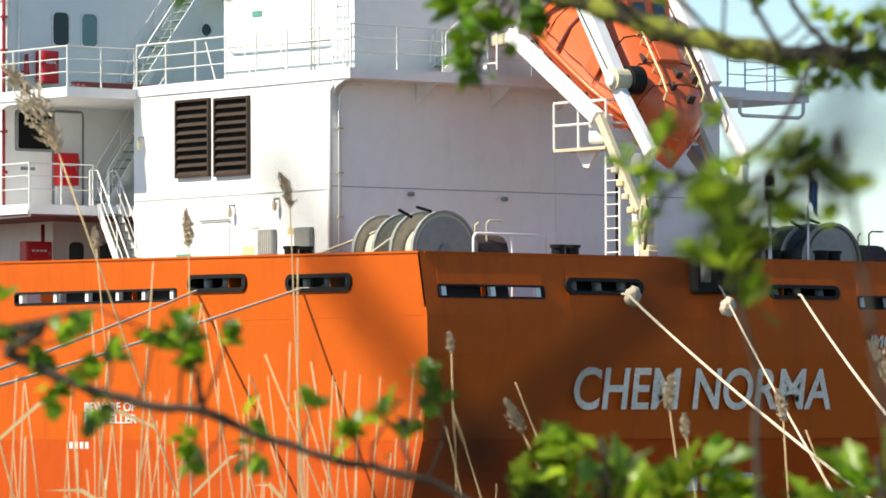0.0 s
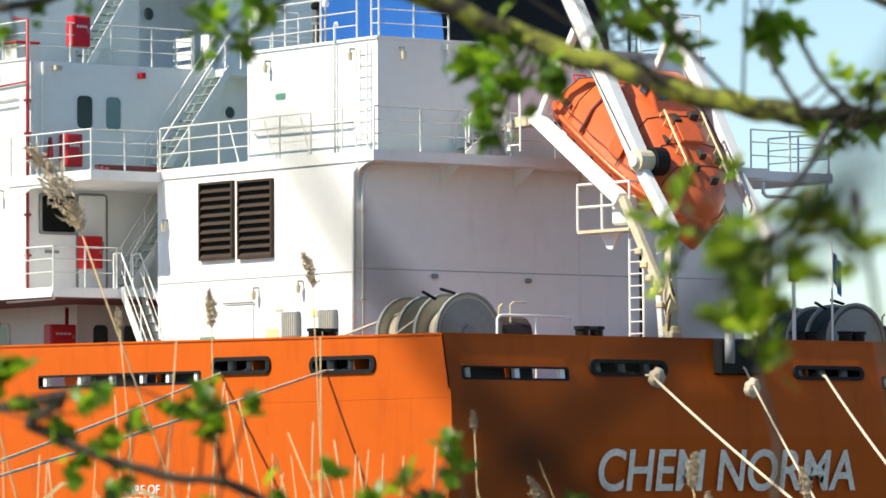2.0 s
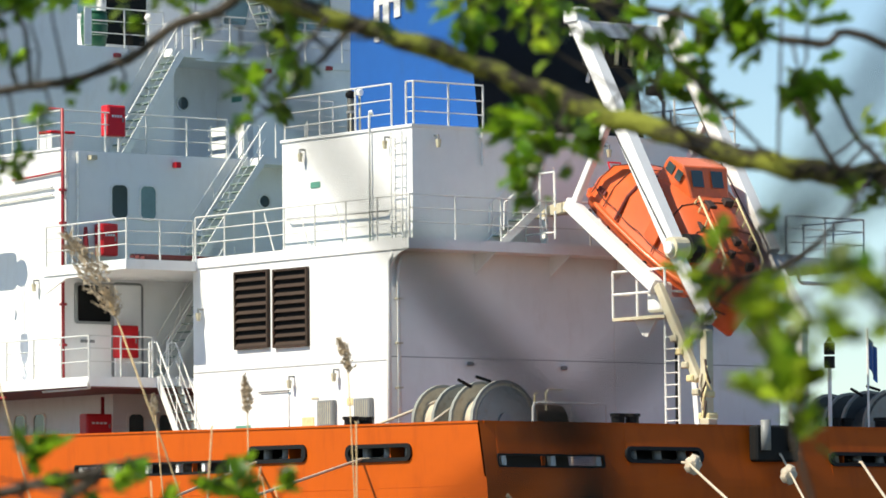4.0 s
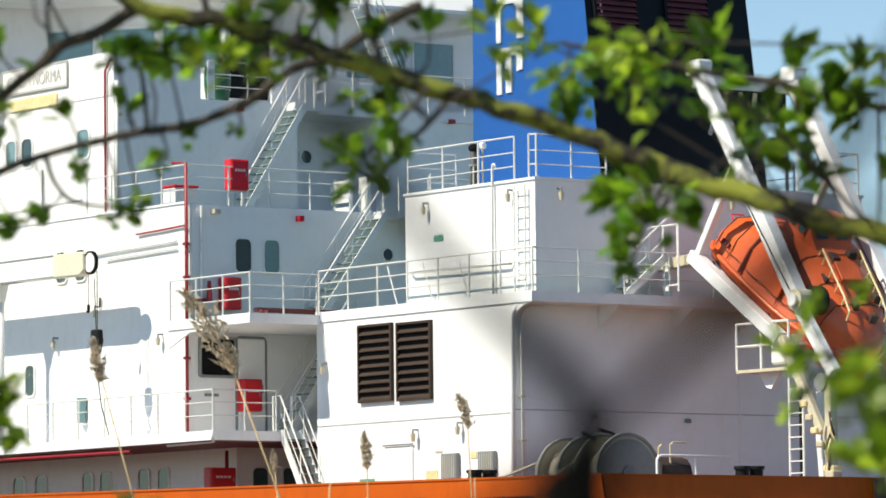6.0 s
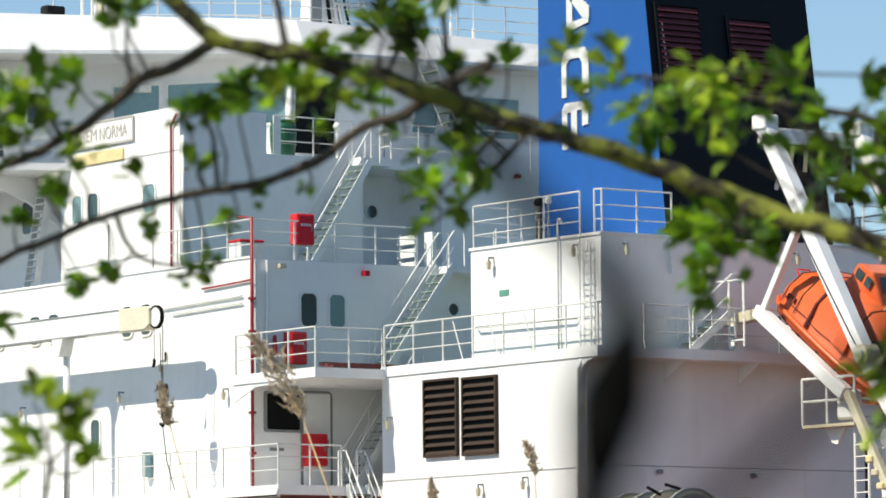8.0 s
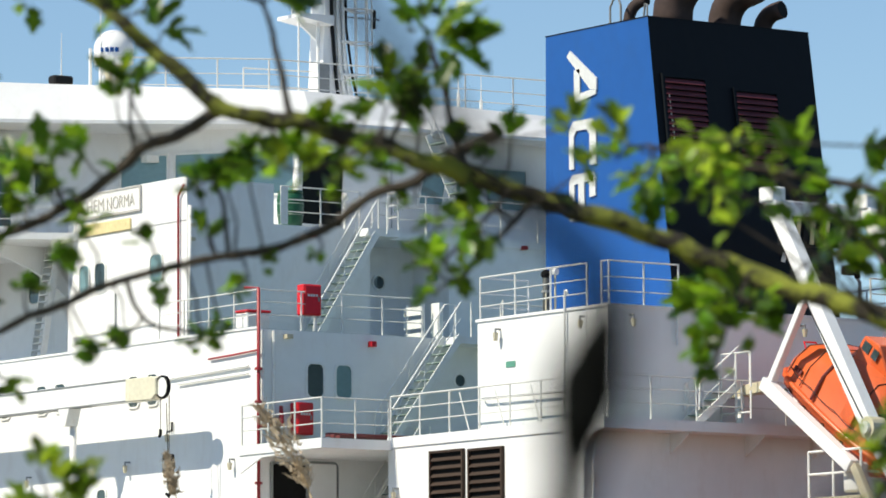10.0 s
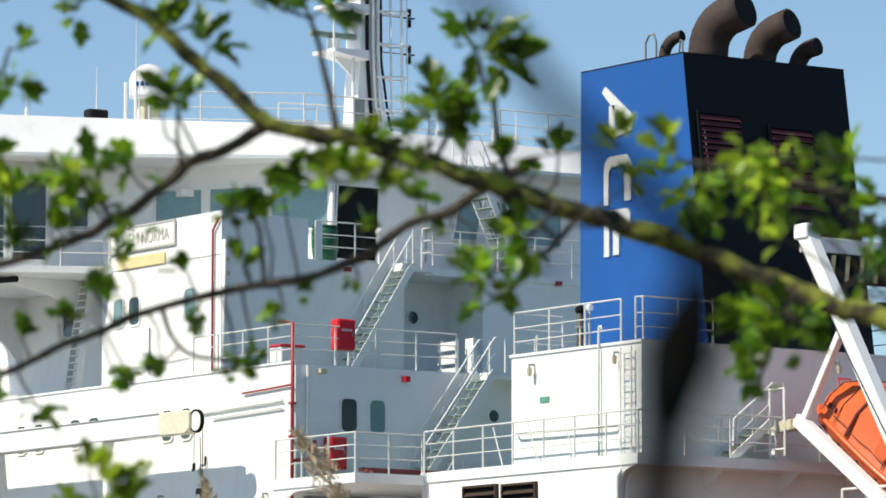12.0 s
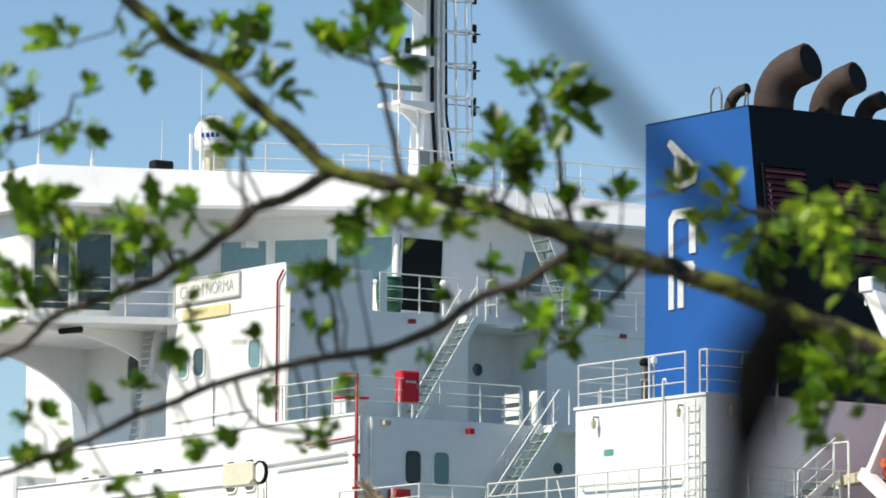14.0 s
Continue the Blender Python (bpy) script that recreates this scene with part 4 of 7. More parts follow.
exhaust(6.2, 7.9, 22.8, 0.52, 0.75, 0.95, 0.9)
exhaust(7.9, 7.9, 22.8, 0.43, 0.5, 0.85, 0.9)
exhaust(9.0, 7.7, 22.8, 0.24, 0.25, 0.52, 0.95)
exhaust(5.0, 8.2, 22.8, 0.15, 0.3, 0.5, 0.95)
part("loop", bar([(4.9, 7.3, 22.86), (4.9, 7.3, 23.25), (4.95, 7.45, 23.3), (5.0, 7.6, 22.86)], 0.025), GREY, fun)
part("loop", bar([(4.62, 8.5, 22.86), (4.62, 8.5, 23.3), (4.62, 8.35, 23.5), (4.62, 8.15, 23.5), (4.62, 8.05, 23.3), (4.62, 8.05, 22.86)], 0.03), GREY, fun)
part("lashing_eye", bar([(8.3, funnel_y(16.9, 0.02), 16.7), (8.35, funnel_y(17, 0.1), 16.95)], 0.06), WHITE_TRIM, fun)
part("cable", bar([(5.05, funnel_y(20.9, 0.03), 20.9), (5.1, funnel_y(19.6, 0.03), 19.6)], 0.02), WHITE_TRIM, fun)
LAY["now"] = HERE

# ---- rails and stairs ----
def railing(points, z, label, height=1.08, spacing=1.35, lows=(0.4, 0.75), toe=0.0):
    """Pipe railing along a line of (x, y) on a deck at height z: posts, a top rail, lower rails."""
    t = thing("railing", (*points[0], z), label, "railing", "deck railings")
    r = 0.024
    part("top_rail", bar([(x, y, z + height) for x, y in points], r, 6), RAIL, t)
    for h in lows:
        part("mid_rail", bar([(x, y, z + h) for x, y in points], r * 0.7, 5), RAIL, t)
    first = None
    for (x0, y0), (x1, y1) in zip(points, points[1:]):
        length = math.hypot(x1 - x0, y1 - y0)
        n = max(1, round(length / spacing))
        for i in range(n + 1 if (x1, y1) == points[-1] else n):
            x, y = x0 + (x1 - x0) * i / n, y0 + (y1 - y0) * i / n
            if first is None:
                first, fx, fy = part("post", bar([(x, y, z), (x, y, z + height)], r * 1.1, 6), RAIL, t), x, y
            else:
                p = first.copy()
                scene.collection.objects.link(p)
                p.location = LAY["now"].to_3x3() @ Vector((x - fx, y - fy, 0))
    return t


LAY["now"] = INBOARD
railing([(1.25, 13.5), (1.25, 4.3), (7.0, 4.3)], Z_A, "white pipe railing along the boat deck edge")
deck_rail = bpy.data.objects["railing"]
for y in (10.43, 8.9, 7.37):
    part("stay", bar([(1.25, y, Z_A + 1.0), (1.25, y - 0.42, Z_A)], 0.02, 5), RAIL, deck_rail)
LAY["now"] = UPPER
railing([(3.6, 10.75), (2.06, 10.75), (2.06, 6.2)], Z_B, "white pipe railing on the casing roof", 1.15)
railing([(2.06, 5.6), (2.1, 5.35), (4.3, 5.35)], Z_B, "short white pipe railing on the casing roof", 1.15)
railing([(10.6, 5.35), (12.65, 5.35), (12.65, 10.5)], Z_B, "white pipe railing on the casing roof corner", 1.15)
LAY["now"] = INBOARD
railing([(14.2, 5.0), (16.95, 5.0), (16.95, 7.4)], Z_A, "white pipe railing on the boat deck wing")
LAY["now"] = HERE
railing([(0.22, 41), (0.22, 16.98), (2.25, 16.98)], Z_P, "white pipe railing along the side walkway")
railing([(0.8, 19.9), (0.8, 16.05), (2.95, 16.05)], Z_W, "white pipe railing round the boat deck landing")
railing([(1.5, 25.2), (1.5, 20.08), (6.9, 20.08)], Z_H, "white pipe railing on the accommodation roof")
railing([(9.0, 19.15), (9.6, 20.08), (14, 20.08)], Z_H, "white pipe railing beside the stair head")
LAY["now"] = OFFICERS
railing([(5.58, 25.42), (8.3, 25.42)], Z_C, "white pipe railing below the wheelhouse", 1.12)
railing([(8.5, 24.75), (9.2, 24.75), (9.25, 25.35), (16, 25.35)], Z_C, "white pipe railing on the upper stair landing", 1.12)
railing([(-1.5, 33.25), (2.3, 31.35)], Z_C + 0.1, "white pipe railing on the bridge wing", 1.15)
LAY["now"] = BRIDGE
railing([(3.4, 31.2), (7.4, 29.0), (17.5, 28.2)], 23.1, "thin white railing on the wheelhouse roof", 1.2, 1.8)
railing([(8.2, 31.6), (13.0, 30.6)], 23.1, "white railing round the mast platform", 1.3, 1.2)

LAY["now"] = HERE


def stair(foot, head, across, n, label, rails=True, step=None):
    """A ship's ladder: two stringers, treads and hand rails; across is the vector over its width."""
    f, h, w = Vector(foot), Vector(head), Vector(across)
    t = thing("stairway", f, label, "stairs", "ship stairs")
    d = h - f
    for k in (-0.5, 0.5):
        a, b = f + w * k, h + w * k
        out = w.normalized() * 0.025
        up = d.cross(w).normalized() * 0.1
        bm = bmesh.new()
        v = [bm.verts.new(p + o + q) for p in (a, b) for o in (-out, out) for q in (-up, up)]
        for q in ((0, 1, 3, 2), (4, 6, 7, 5), (0, 2, 6, 4), (1, 5, 7, 3), (0, 4, 5, 1), (2, 3, 7, 6)):
            bm.faces.new([v[i] for i in q])
        bmesh.ops.recalc_face_normals(bm, faces=bm.faces[:])
        part("stringer", bm, WHITE_TRIM, t)
        if rails:
            up1 = Vector((0, 0, 0.95))
            part("hand_rail", bar([a + up1 * 0.3 + d * 0.02, a + up1 + d * 0.04, b + up1, b + up1 + Vector((d.x, d.y, 0)).normalized() * 0.35, b + Vector((d.x, d.y, 0)).normalized() * 0.35], 0.024), WHITE_TRIM, t)
            part("mid_rail", bar([a + up1 * 0.52 + d * 0.04, b + up1 * 0.52], 0.016, 5), WHITE_TRIM, t)
            for s in (0.12, 0.5, 0.9):
                part("baluster", bar([a + d * s, a + d * s + up1], 0.018, 5), WHITE_TRIM, t)
    first = None
    flat = Vector((d.x, d.y, 0)).normalized() * 0.14
    for i in range(1, n + 1):
        if first is None:
            c = f + d * (i / (n + 1))
            bm = bmesh.new()
            v = [bm.verts.new(c + w * k + flat * s + Vector((0, 0, z))) for k in (-0.47, 0.47) for s in (-1, 1) for z in (-0.015, 0.015)]
            for q in ((0, 1, 3, 2), (4, 6, 7, 5), (0, 2, 6, 4), (1, 5, 7, 3), (0, 4, 5, 1), (2, 3, 7, 6)):
                bm.faces.new([v[j] for j in q])
            bmesh.ops.recalc_face_normals(bm, faces=bm.faces[:])
            first = part("tread", bm, step or TREAD, t, "" if step else "grey-green steel tread")
        else:
            p = first.copy()
            scene.collection.objects.link(p)
            p.location = LAY["now"].to_3x3() @ (d * ((i - 1) / (n + 1)))
    return t


stair((5.05, 19.45, Z_W), (7.5, 19.45, Z_H), (0, 0.75, 0), 12, "steep white steel stair up to the accommodation roof")
stair((6.1, 24.75, Z_H), (8.35, 24.75, Z_C), (0, 0.75, 0), 13, "steep white steel stair up to the wheelhouse deck")
aloft = LAY["now"]
LAY["now"] = OFFICERS
# white treads stand in for sunlight that strikes this ladder
stair((2.2, 33.25, Z_H), (2.72, 33.25, Z_C - 0.1), (0, 0.55, 0), 15, "steep white ladder under the bridge wing, treads whitened for sunlight", False, WHITE_TRIM)
LAY["now"] = aloft
stair((2.68, 15.1, Z_DECK), (2.68, 16.95, Z_P), (0.62, 0, 0), 12, "steep white steel stair down to the main deck")
stair((4.0, 19.3, Z_P), (6.0, 19.3, Z_W - 0.27), (0, 0.7, 0), 11, "shaded white steel stair inside the recess")
LAY["now"] = OFFICERS
stair((13.2, 26.3, Z_C), (11.65, 26.3, 22.2), (0, 0.85, 0), 10, "broad white steel ladder leaning on the wheelhouse")
LAY["now"] = INBOARD
stair((4.3, 4.75, Z_A), (5.6, 4.75, Z_A + 1.0), (0, 0.6, 0), 4, "short white stair up to the lifeboat platform")
LAY["now"] = HERE
part("stair_landing", abox(7.45, 9.6, 19.05, 19.998, Z_H - 0.2, Z_H), WHITE, block, "white stair landing")
part("landing_bracket", prism([(19.1, Z_H - 0.2), (20.0, Z_H - 0.2), (20.0, Z_H - 0.9)], "x", 9.0, 9.06), WHITE, block)


# ---- deck fittings ----
def hose_box(x, y, z, label, w=0.8, h=0.88, legs=0.0):
    t = thing("fire_hose_box", (x + w / 2, y, z - legs), label, "fire hose box", "fire hose boxes")
    b = part("cabinet", abox(x, x + w, y - 0.35, y, z, z + h), RED, t, bevel=0.03)
    part("door", abox(x + 0.05, x + w - 0.05, y - 0.375, y - 0.352, z + 0.05, z + h - 0.05), RED, t, bevel=0.008)
    part("latch", abox(x + w - 0.14, x + w - 0.1, y - 0.40, y - 0.376, z + h * 0.45, z + h * 0.6), GREY, t)
    for k in ((x + 0.05, x + w - 0.1) if legs else ()):
        part("leg", abox(k, k + 0.05, y - 0.2, y - 0.15, z - legs, z - 0.002), WHITE_TRIM, t)
    for i in range(4):
        part("lettering_bar", abox(x + w * (0.2 + 0.15 * i), x + w * (0.31 + 0.15 * i), y - 0.378, y - 0.3755, z + h * 0.6, z + h * 0.68), LETTER, t)
    return t


hose_box(2.40, 19.98, 12.78, "red steel fire hose box on the boat deck wall", 0.56)
hose_box(2.92, 20.42, 16.1, "red steel fire hose box behind the roof railing", 0.6, 0.85, 0.45)
hose_box(2.98, 19.98, 10.02, "red steel fire hose box beside the open doorway", 0.64)
hose_box(1.9, 20.0, 7.78, "red steel fire hose box in the main deck passage", 0.85, 0.7, 1.43)

chest = thing("deck_chest", (2.0, 21.4, Z_H), "small white deck chest with a red lid", "chest")
part("body", abox(1.75, 2.5, 21.1, 21.7, Z_H, Z_H + 0.55), WHITE_TRIM, chest, bevel=0.03)
part("lid", abox(1.72, 2.53, 21.07, 21.73, Z_H + 0.554, Z_H + 0.62), RED, chest, "red lid", bevel=0.02)
plank = thing("stowed_planks", (3.0, 16.6, Z_W + 0.015), "dark red-brown planks stowed by the railing", "planks")
for i in range(3):
    part("plank", abox(1.6, 4.3, 16.4 + 0.24 * i, 16.6 + 0.24 * i, Z_W + 0.016 + 0.05 * i, Z_W + 0.12 + 0.05 * i), OXIDE, plank, bevel=0.01)

LAY["now"] = OFFICERS
bin_ = thing("waste_bin", (6.25, 25.95, Z_C), "round green plastic barrel behind the railing", "bin")
profile = ((0.30, 0.02), (0.34, 0.1), (0.385, 0.5), (0.39, 0.8), (0.36, 0.98), (0.31, 1.0))
part("body", loft([[(6.25 + r * math.cos(a * math.pi / 12), 25.95 + r * math.sin(a * math.pi / 12), Z_C + h) for a in range(24)] for r, h in profile]), GREEN, bin_, smooth=True)
for h in (0.36, 0.68):
    part("hoop", bar([(6.25 + 0.385 * math.cos(a * math.pi / 12), 25.95 + 0.385 * math.sin(a * math.pi / 12), Z_C + h) for a in range(25)], 0.014, 5), TREAD, bin_, "pale hoop")
part("lid", bar([(6.25, 25.95, Z_C + 1.004), (6.25, 25.95, Z_C + 1.06)], 0.37, 24), GREEN, bin_)
board2 = thing("canvas_screen", (5.62, 25.38, Z_C), "white canvas strip on the railing", "screen")
part("cloth", abox(5.52, 5.76, 25.34, 25.37, Z_C + 0.02, Z_C + 1.1), WHITE_TRIM, board2)
lightpole = thing("search_lamp", (8.0, 25.75, Z_C), "round white lamp on a short post", "lamp")
part("post", bar([(8.0, 25.75, Z_C), (8.0, 25.75, Z_C + 0.85)], 0.035), WHITE_TRIM, lightpole)
bm = bmesh.new()
bmesh.ops.create_uvsphere(bm, u_segments=12, v_segments=8, radius=0.12, matrix=Matrix.Translation((8.0, 25.75, Z_C + 0.98)))
part("lamp_head", bm, WHITE_TRIM, lightpole, smooth=True)

LAY["now"] = HERE
raft = thing("step_rack", (9.4, 23.7, Z_H + 0.015), "white slatted rack on the accommodation roof", "rack")
for i in range(3):
    part("panel", abox(9.15, 9.22, 23.35, 24.2, Z_H + 0.25 + 0.38 * i, Z_H + 0.50 + 0.38 * i), WHITE_TRIM, raft)
part("end_panel", abox(9.55, 9.61, 23.0, 23.4, Z_H + 0.1, Z_H + 1.35), WHITE_TRIM, raft, "tall white end panel")
for x, y in ((9.23, 23.35), (9.23, 24.14), (9.62, 23.0), (9.62, 23.34)):
    part("post", abox(x, x + 0.06, y, y + 0.06, Z_H + 0.016, Z_H + 1.35), WHITE_TRIM, raft)

LAY["now"] = UPPER
horn = thing("vent_post", (3.2, 9.45, Z_B), "cream ventilator post with a dark cap and a lamp", "ventilator")
part("post", bar([(3.2, 9.45, Z_B), (3.2, 9.45, Z_B + 1.15)], 0.09, 12), DULL, horn, smooth=True)
part("collar", bar([(3.2, 9.45, Z_B + 0.72), (3.2, 9.45, Z_B + 0.78)], 0.125, 12), GREY, horn)
bm = bmesh.new()
bmesh.ops.create_uvsphere(bm, u_segments=14, v_segments=8, radius=0.14, matrix=Matrix.Translation((3.2, 9.45, Z_B + 1.2)) @ Matrix.Diagonal((1, 1, 0.85, 1)))
part("cap", bm, DARK, horn, "dark domed cap", smooth=True)
part("lamp_post", bar([(3.4, 9.33, Z_B), (3.4, 9.33, Z_B + 1.2)], 0.03, 8), CREAM, horn, smooth=True)
part("lamp", prism([(3.34, Z_B + 1.18), (3.47, Z_B + 1.18), (3.5, Z_B + 1.3), (3.41, Z_B + 1.38), (3.32, Z_B + 1.3)], "y", 9.26, 9.4), WHITE_TRIM, horn, "white lamp housing", bevel=0.02)
for x, y in ((3.0, 9.2), (3.45, 9.7)):
    part("stay", bar([(x, y, Z_B), (3.2, 9.45, Z_B + 1.0)], 0.02), CREAM, horn)
flood = thing("flood_lamp", (11.0, 6.0, Z_B), "black flood lamp on a bent post", "lamp")
part("post", bar([(10.7, 5.9, Z_B), (10.7, 5.9, Z_B + 1.1), (10.4, 5.8, Z_B + 1.35)], 0.05), GREY, flood)
part("head", abox(10.05, 10.45, 5.65, 5.9, Z_B + 1.25, Z_B + 1.5), BLACK, flood, bevel=0.04)
LAY["now"] = HERE

# ---- crane stowed along the side ----
crane = thing("stores_crane", (0.35, 29.6, Z_P), "white stores crane stowed along the side on a crutch", "crane")
part("boom", prism([(22.75, 14.44), (33, 14.50), (36, 14.5), (36, 13.86), (22.8, 13.84)], "x", -0.28, 0.06), WHITE, crane, bevel=0.02)
for z in (13.86, 14.44):
    part("boom_flange", abox(-0.30, 0.08, 24.13, 35.6, z - 0.015, z + 0.02), GREY, crane, "grey flange along the boom")
part("boom_tip", prism([(22.55, 14.40), (22.75, 14.46), (24.1, 14.46), (24.1, 13.83), (22.75, 13.82), (22.55, 13.95)], "x", -0.31, 0.09), BOOM_CREAM, crane, "yellowed boom head", bevel=0.02)
wheel = part("sheave", bar([(-0.22, 22.35, 14.14), (-0.14, 22.35, 14.14)], 0.29, 24), WHITE_TRIM, crane, "white rope sheave", smooth=False)
part("sheave_rim", ring([(22.35 + 0.32 * math.cos(a / 12 * math.pi), 14.14 + 0.32 * math.sin(a / 12 * math.pi)) for a in range(24)],
                        [(22.35 + 0.27 * math.cos(a / 12 * math.pi), 14.14 + 0.27 * math.sin(a / 12 * math.pi)) for a in range(24)],
                        lambda u, z, k: (-0.18 + k, u, z), -0.05, 0.05), DARK, wheel, "dark sheave rim")
part("crutch", bar([(0.02, 27.4, Z_P), (0.02, 27.4, 13.62)], 0.1, 8), WHITE_TRIM, crane, "white crutch post", smooth=True)
part("crutch_cup", prism([(27.1, 13.86), (27.7, 13.86), (27.5, 13.36), (27.3, 13.36)], "x", -0.3, 0.1), WHITE_TRIM, crane)
part("pedestal", bar([(0.5, 36.5, Z_P), (0.5, 36.5, 14.0)], 0.5, 14), WHITE, crane, smooth=True)
part("slewing_head", abox(-0.4, 1.1, 35.6, 37.2, 13.3, 14.9), WHITE, crane, bevel=0.08)
part("hoist_wire", bar([(-0.1, 22.6, 13.84), (-0.1, 22.6, 12.95)], 0.012, 4), BLACK, crane)
part("hook", bar([(-0.1, 22.6, 13.0), (-0.1, 22.6, 12.86), (-0.1, 22.66, 12.8)], 0.045, 6), BLACK, crane, "black hook")
part("hoist_wire", bar([(-0.1, 22.16, 13.9), (-0.1, 22.16, 12.3)], 0.015, 4), BLACK, crane)
part("hoist_wire", bar([(-0.1, 22.3, 13.7), (-0.1, 22.22, 12.3)], 0.015, 4), BLACK, crane)
block_ = part("hook_block", prism([(22.02, 12.3), (22.36, 12.3), (22.4, 11.95), (22.3, 11.65), (22.1, 11.65), (21.98, 11.95)], "x", -0.2, 0.0), BLACK, crane, "black hook block", bevel=0.03)
part("block_cheek", bar([(-0.24, 22.19, 12.0), (0.04, 22.19, 12.0)], 0.13, 12), GREY, block_, "grey sheave cheek")
part("hook", bar([(-0.1, 22.19, 11.65), (-0.1, 22.19, 11.4), (-0.1, 22.08, 11.26), (-0.1, 22.18, 11.14), (-0.1, 22.3, 11.22)], 0.045, 6), BLACK, block_, "black hook")
part("lashing", bar([(-0.1, 22.18, 11.16), (-0.05, 22.05, 10.2), (0.1, 21.9, 9.4)], 0.018, 4), BLACK, crane, "thin dark lashing")

# ---- mooring gear ----
winch = thing("mooring_winch", (2.2, 3.2, Z_DECK), "pale mooring winch with flanged drums behind the bulwark", "winch")


def disc(y0, y1, r, mat, name, label="", x=2.2, z=7.72):
    return part(name, bar([(x, y0, z), (x, y1, z)], r, 28), mat, winch, label)


for y, r in ((2.3, 0.98), (3.15, 0.98), (3.9, 0.95), (4.7, 0.95)):
    f = disc(y, y + 0.05, r, CREAM, "flange", "cream painted drum flange")
    part("flange_rim", ring([(2.2 + (r + 0.03) * math.cos(a / 12 * math.pi), 7.72 + (r + 0.03) * math.sin(a / 12 * math.pi)) for a in range(24)],
                            [(2.2 + (r - 0.04) * math.cos(a / 12 * math.pi), 7.72 + (r - 0.04) * math.sin(a / 12 * math.pi)) for a in range(24)],
                            lambda u, z, s: (u, y - s, z), -0.07, 0.03), PALE, f)
disc(2.36, 3.14, 0.62, ROPE, "rope_layer", "wound pale rope")
disc(3.96, 4.69, 0.66, ROPE, "rope_layer", "wound pale rope")
disc(3.2, 3.9, 0.42, GREY, "drum")
disc(2.22, 2.29, 0.2, GREY, "hub", "grey shaft end")
disc(2.272, 2.298, 0.86, PALE, "drum_face", "pale grey drum face")
for x in (1.55, 2.75):
    part("side_frame", prism([(x - 0.3, Z_DECK), (x + 0.3, Z_DECK), (x + 0.1, 7.75), (x - 0.1, 7.75)], "y", 3.35, 3.5), GREY, winch)
part("motor", bar([(3.3, 2.7, 7.75), (4.2, 2.7, 7.75)], 0.42, 12), RUST, winch, "rust-brown motor", smooth=False)
part("motor_box", abox(3.25, 4.15, 2.5, 3.2, Z_DECK, 8.05), LOUVRE, winch, "brown gear housing", bevel=0.04)
part("brake_lever", bar([(1.35, 2.5, 8.55), (0.95, 2.5, 8.72)], 0.04), BLACK, winch)
part("brake_lever", bar([(1.95, 2.5, 8.7), (1.5, 2.5, 8.8)], 0.04), BLACK, winch)
part("control_pipe", bar([(3.6, 2.4, 8.0), (3.6, 2.4, 8.45), (3.7, 2.4, 8.52), (4.1, 2.4, 8.52)], 0.025), CREAM, winch)
part("control_pipe", bar([(3.4, 2.6, 8.0), (3.4, 2.6, 8.4), (3.5, 2.6, 8.47)], 0.025), YELLOW, winch)
winch2 = copy_thing(winch, Matrix.Translation((15.4, 3.2, Z_DECK)))
winch.matrix_basis = Matrix.Translation((2.58, 3.2, Z_DECK))
tagged(winch2, "mooring winch with flanged drums near the far quarter, shade put in as dark grey", "winch")
# far winch lies in shade, which is painted in by dark grey parts
for ob in winch2.children_recursive:
    if ob.data.materials[0] in (CREAM, ROPE, GREY):
        ob.material_slots[0].link = "OBJECT"
        ob.material_slots[0].material = DULL

guard = thing("roller_guard", (3.2, 0.5, Z_DECK), "white pipe guard behind the stern bulwark", "guard rail")
part("hoop", bar([(2.05, 0.5, Z_DECK), (2.05, 0.5, 8.0), (2.1, 0.5, 8.08), (2.2, 0.5, 8.1), (4.33, 0.5, 8.1), (4.33, 0.5, Z_DECK)], 0.035, 8), WHITE_TRIM, guard, smooth=True)
part("post", bar([(3.25, 0.5, Z_DECK), (3.25, 0.5, 8.09)], 0.028), WHITE_TRIM, guard)
copy_thing(guard, Matrix.Translation((17.1, 0.5, Z_DECK)))


def bollard(x, y, label):
    t = thing("bollard", (x, y, Z_DECK), label, "bollard", "mooring bollards")
    part("base", abox(x - 0.3, x + 0.6, y - 0.3, y + 0.3, Z_DECK, Z_DECK + 0.12), BLACK, t, bevel=0.03)
    for k in (0.0, 0.45):
        p = part("barrel", bar([(x + k, y, Z_DECK + 0.121), (x + k, y, 7.85)], 0.17, 12), BLACK, t, smooth=False)
        part("cap", bar([(x + k, y, 7.852), (x + k, y, 7.93)], 0.21, 12), BLACK, p)


bollard(0.75, 6.1, "black twin mooring bollard beside the casing")
bollard(5.6, 1.6, "black twin mooring bollard on the stern deck")
bollard(12.9, 1.8, "black twin mooring bollard near the far fairlead")
bollard(14.0, 1.2, "black twin mooring bollard near the far winch")


def mooring_line(points, r, label):
    t = thing("mooring_line", points[-1], label, "rope", "mooring ropes")
    pts = []
    for a, b in zip(points, points[1:]):
        a, b = Vector(a), Vector(b)
        n = max(2, int((b - a).length / 1.5))
        sag = 0.008 * (b - a).length
        for i in range(n):
            k = i / n
            pts.append(a.lerp(b, k) - Vector((0, 0, sag * 4 * k * (1 - k))))
    pts.append(Vector(points[-1]))
    part("rope", bar(pts, r, 7), ROPE, t, smooth=True)
    return t


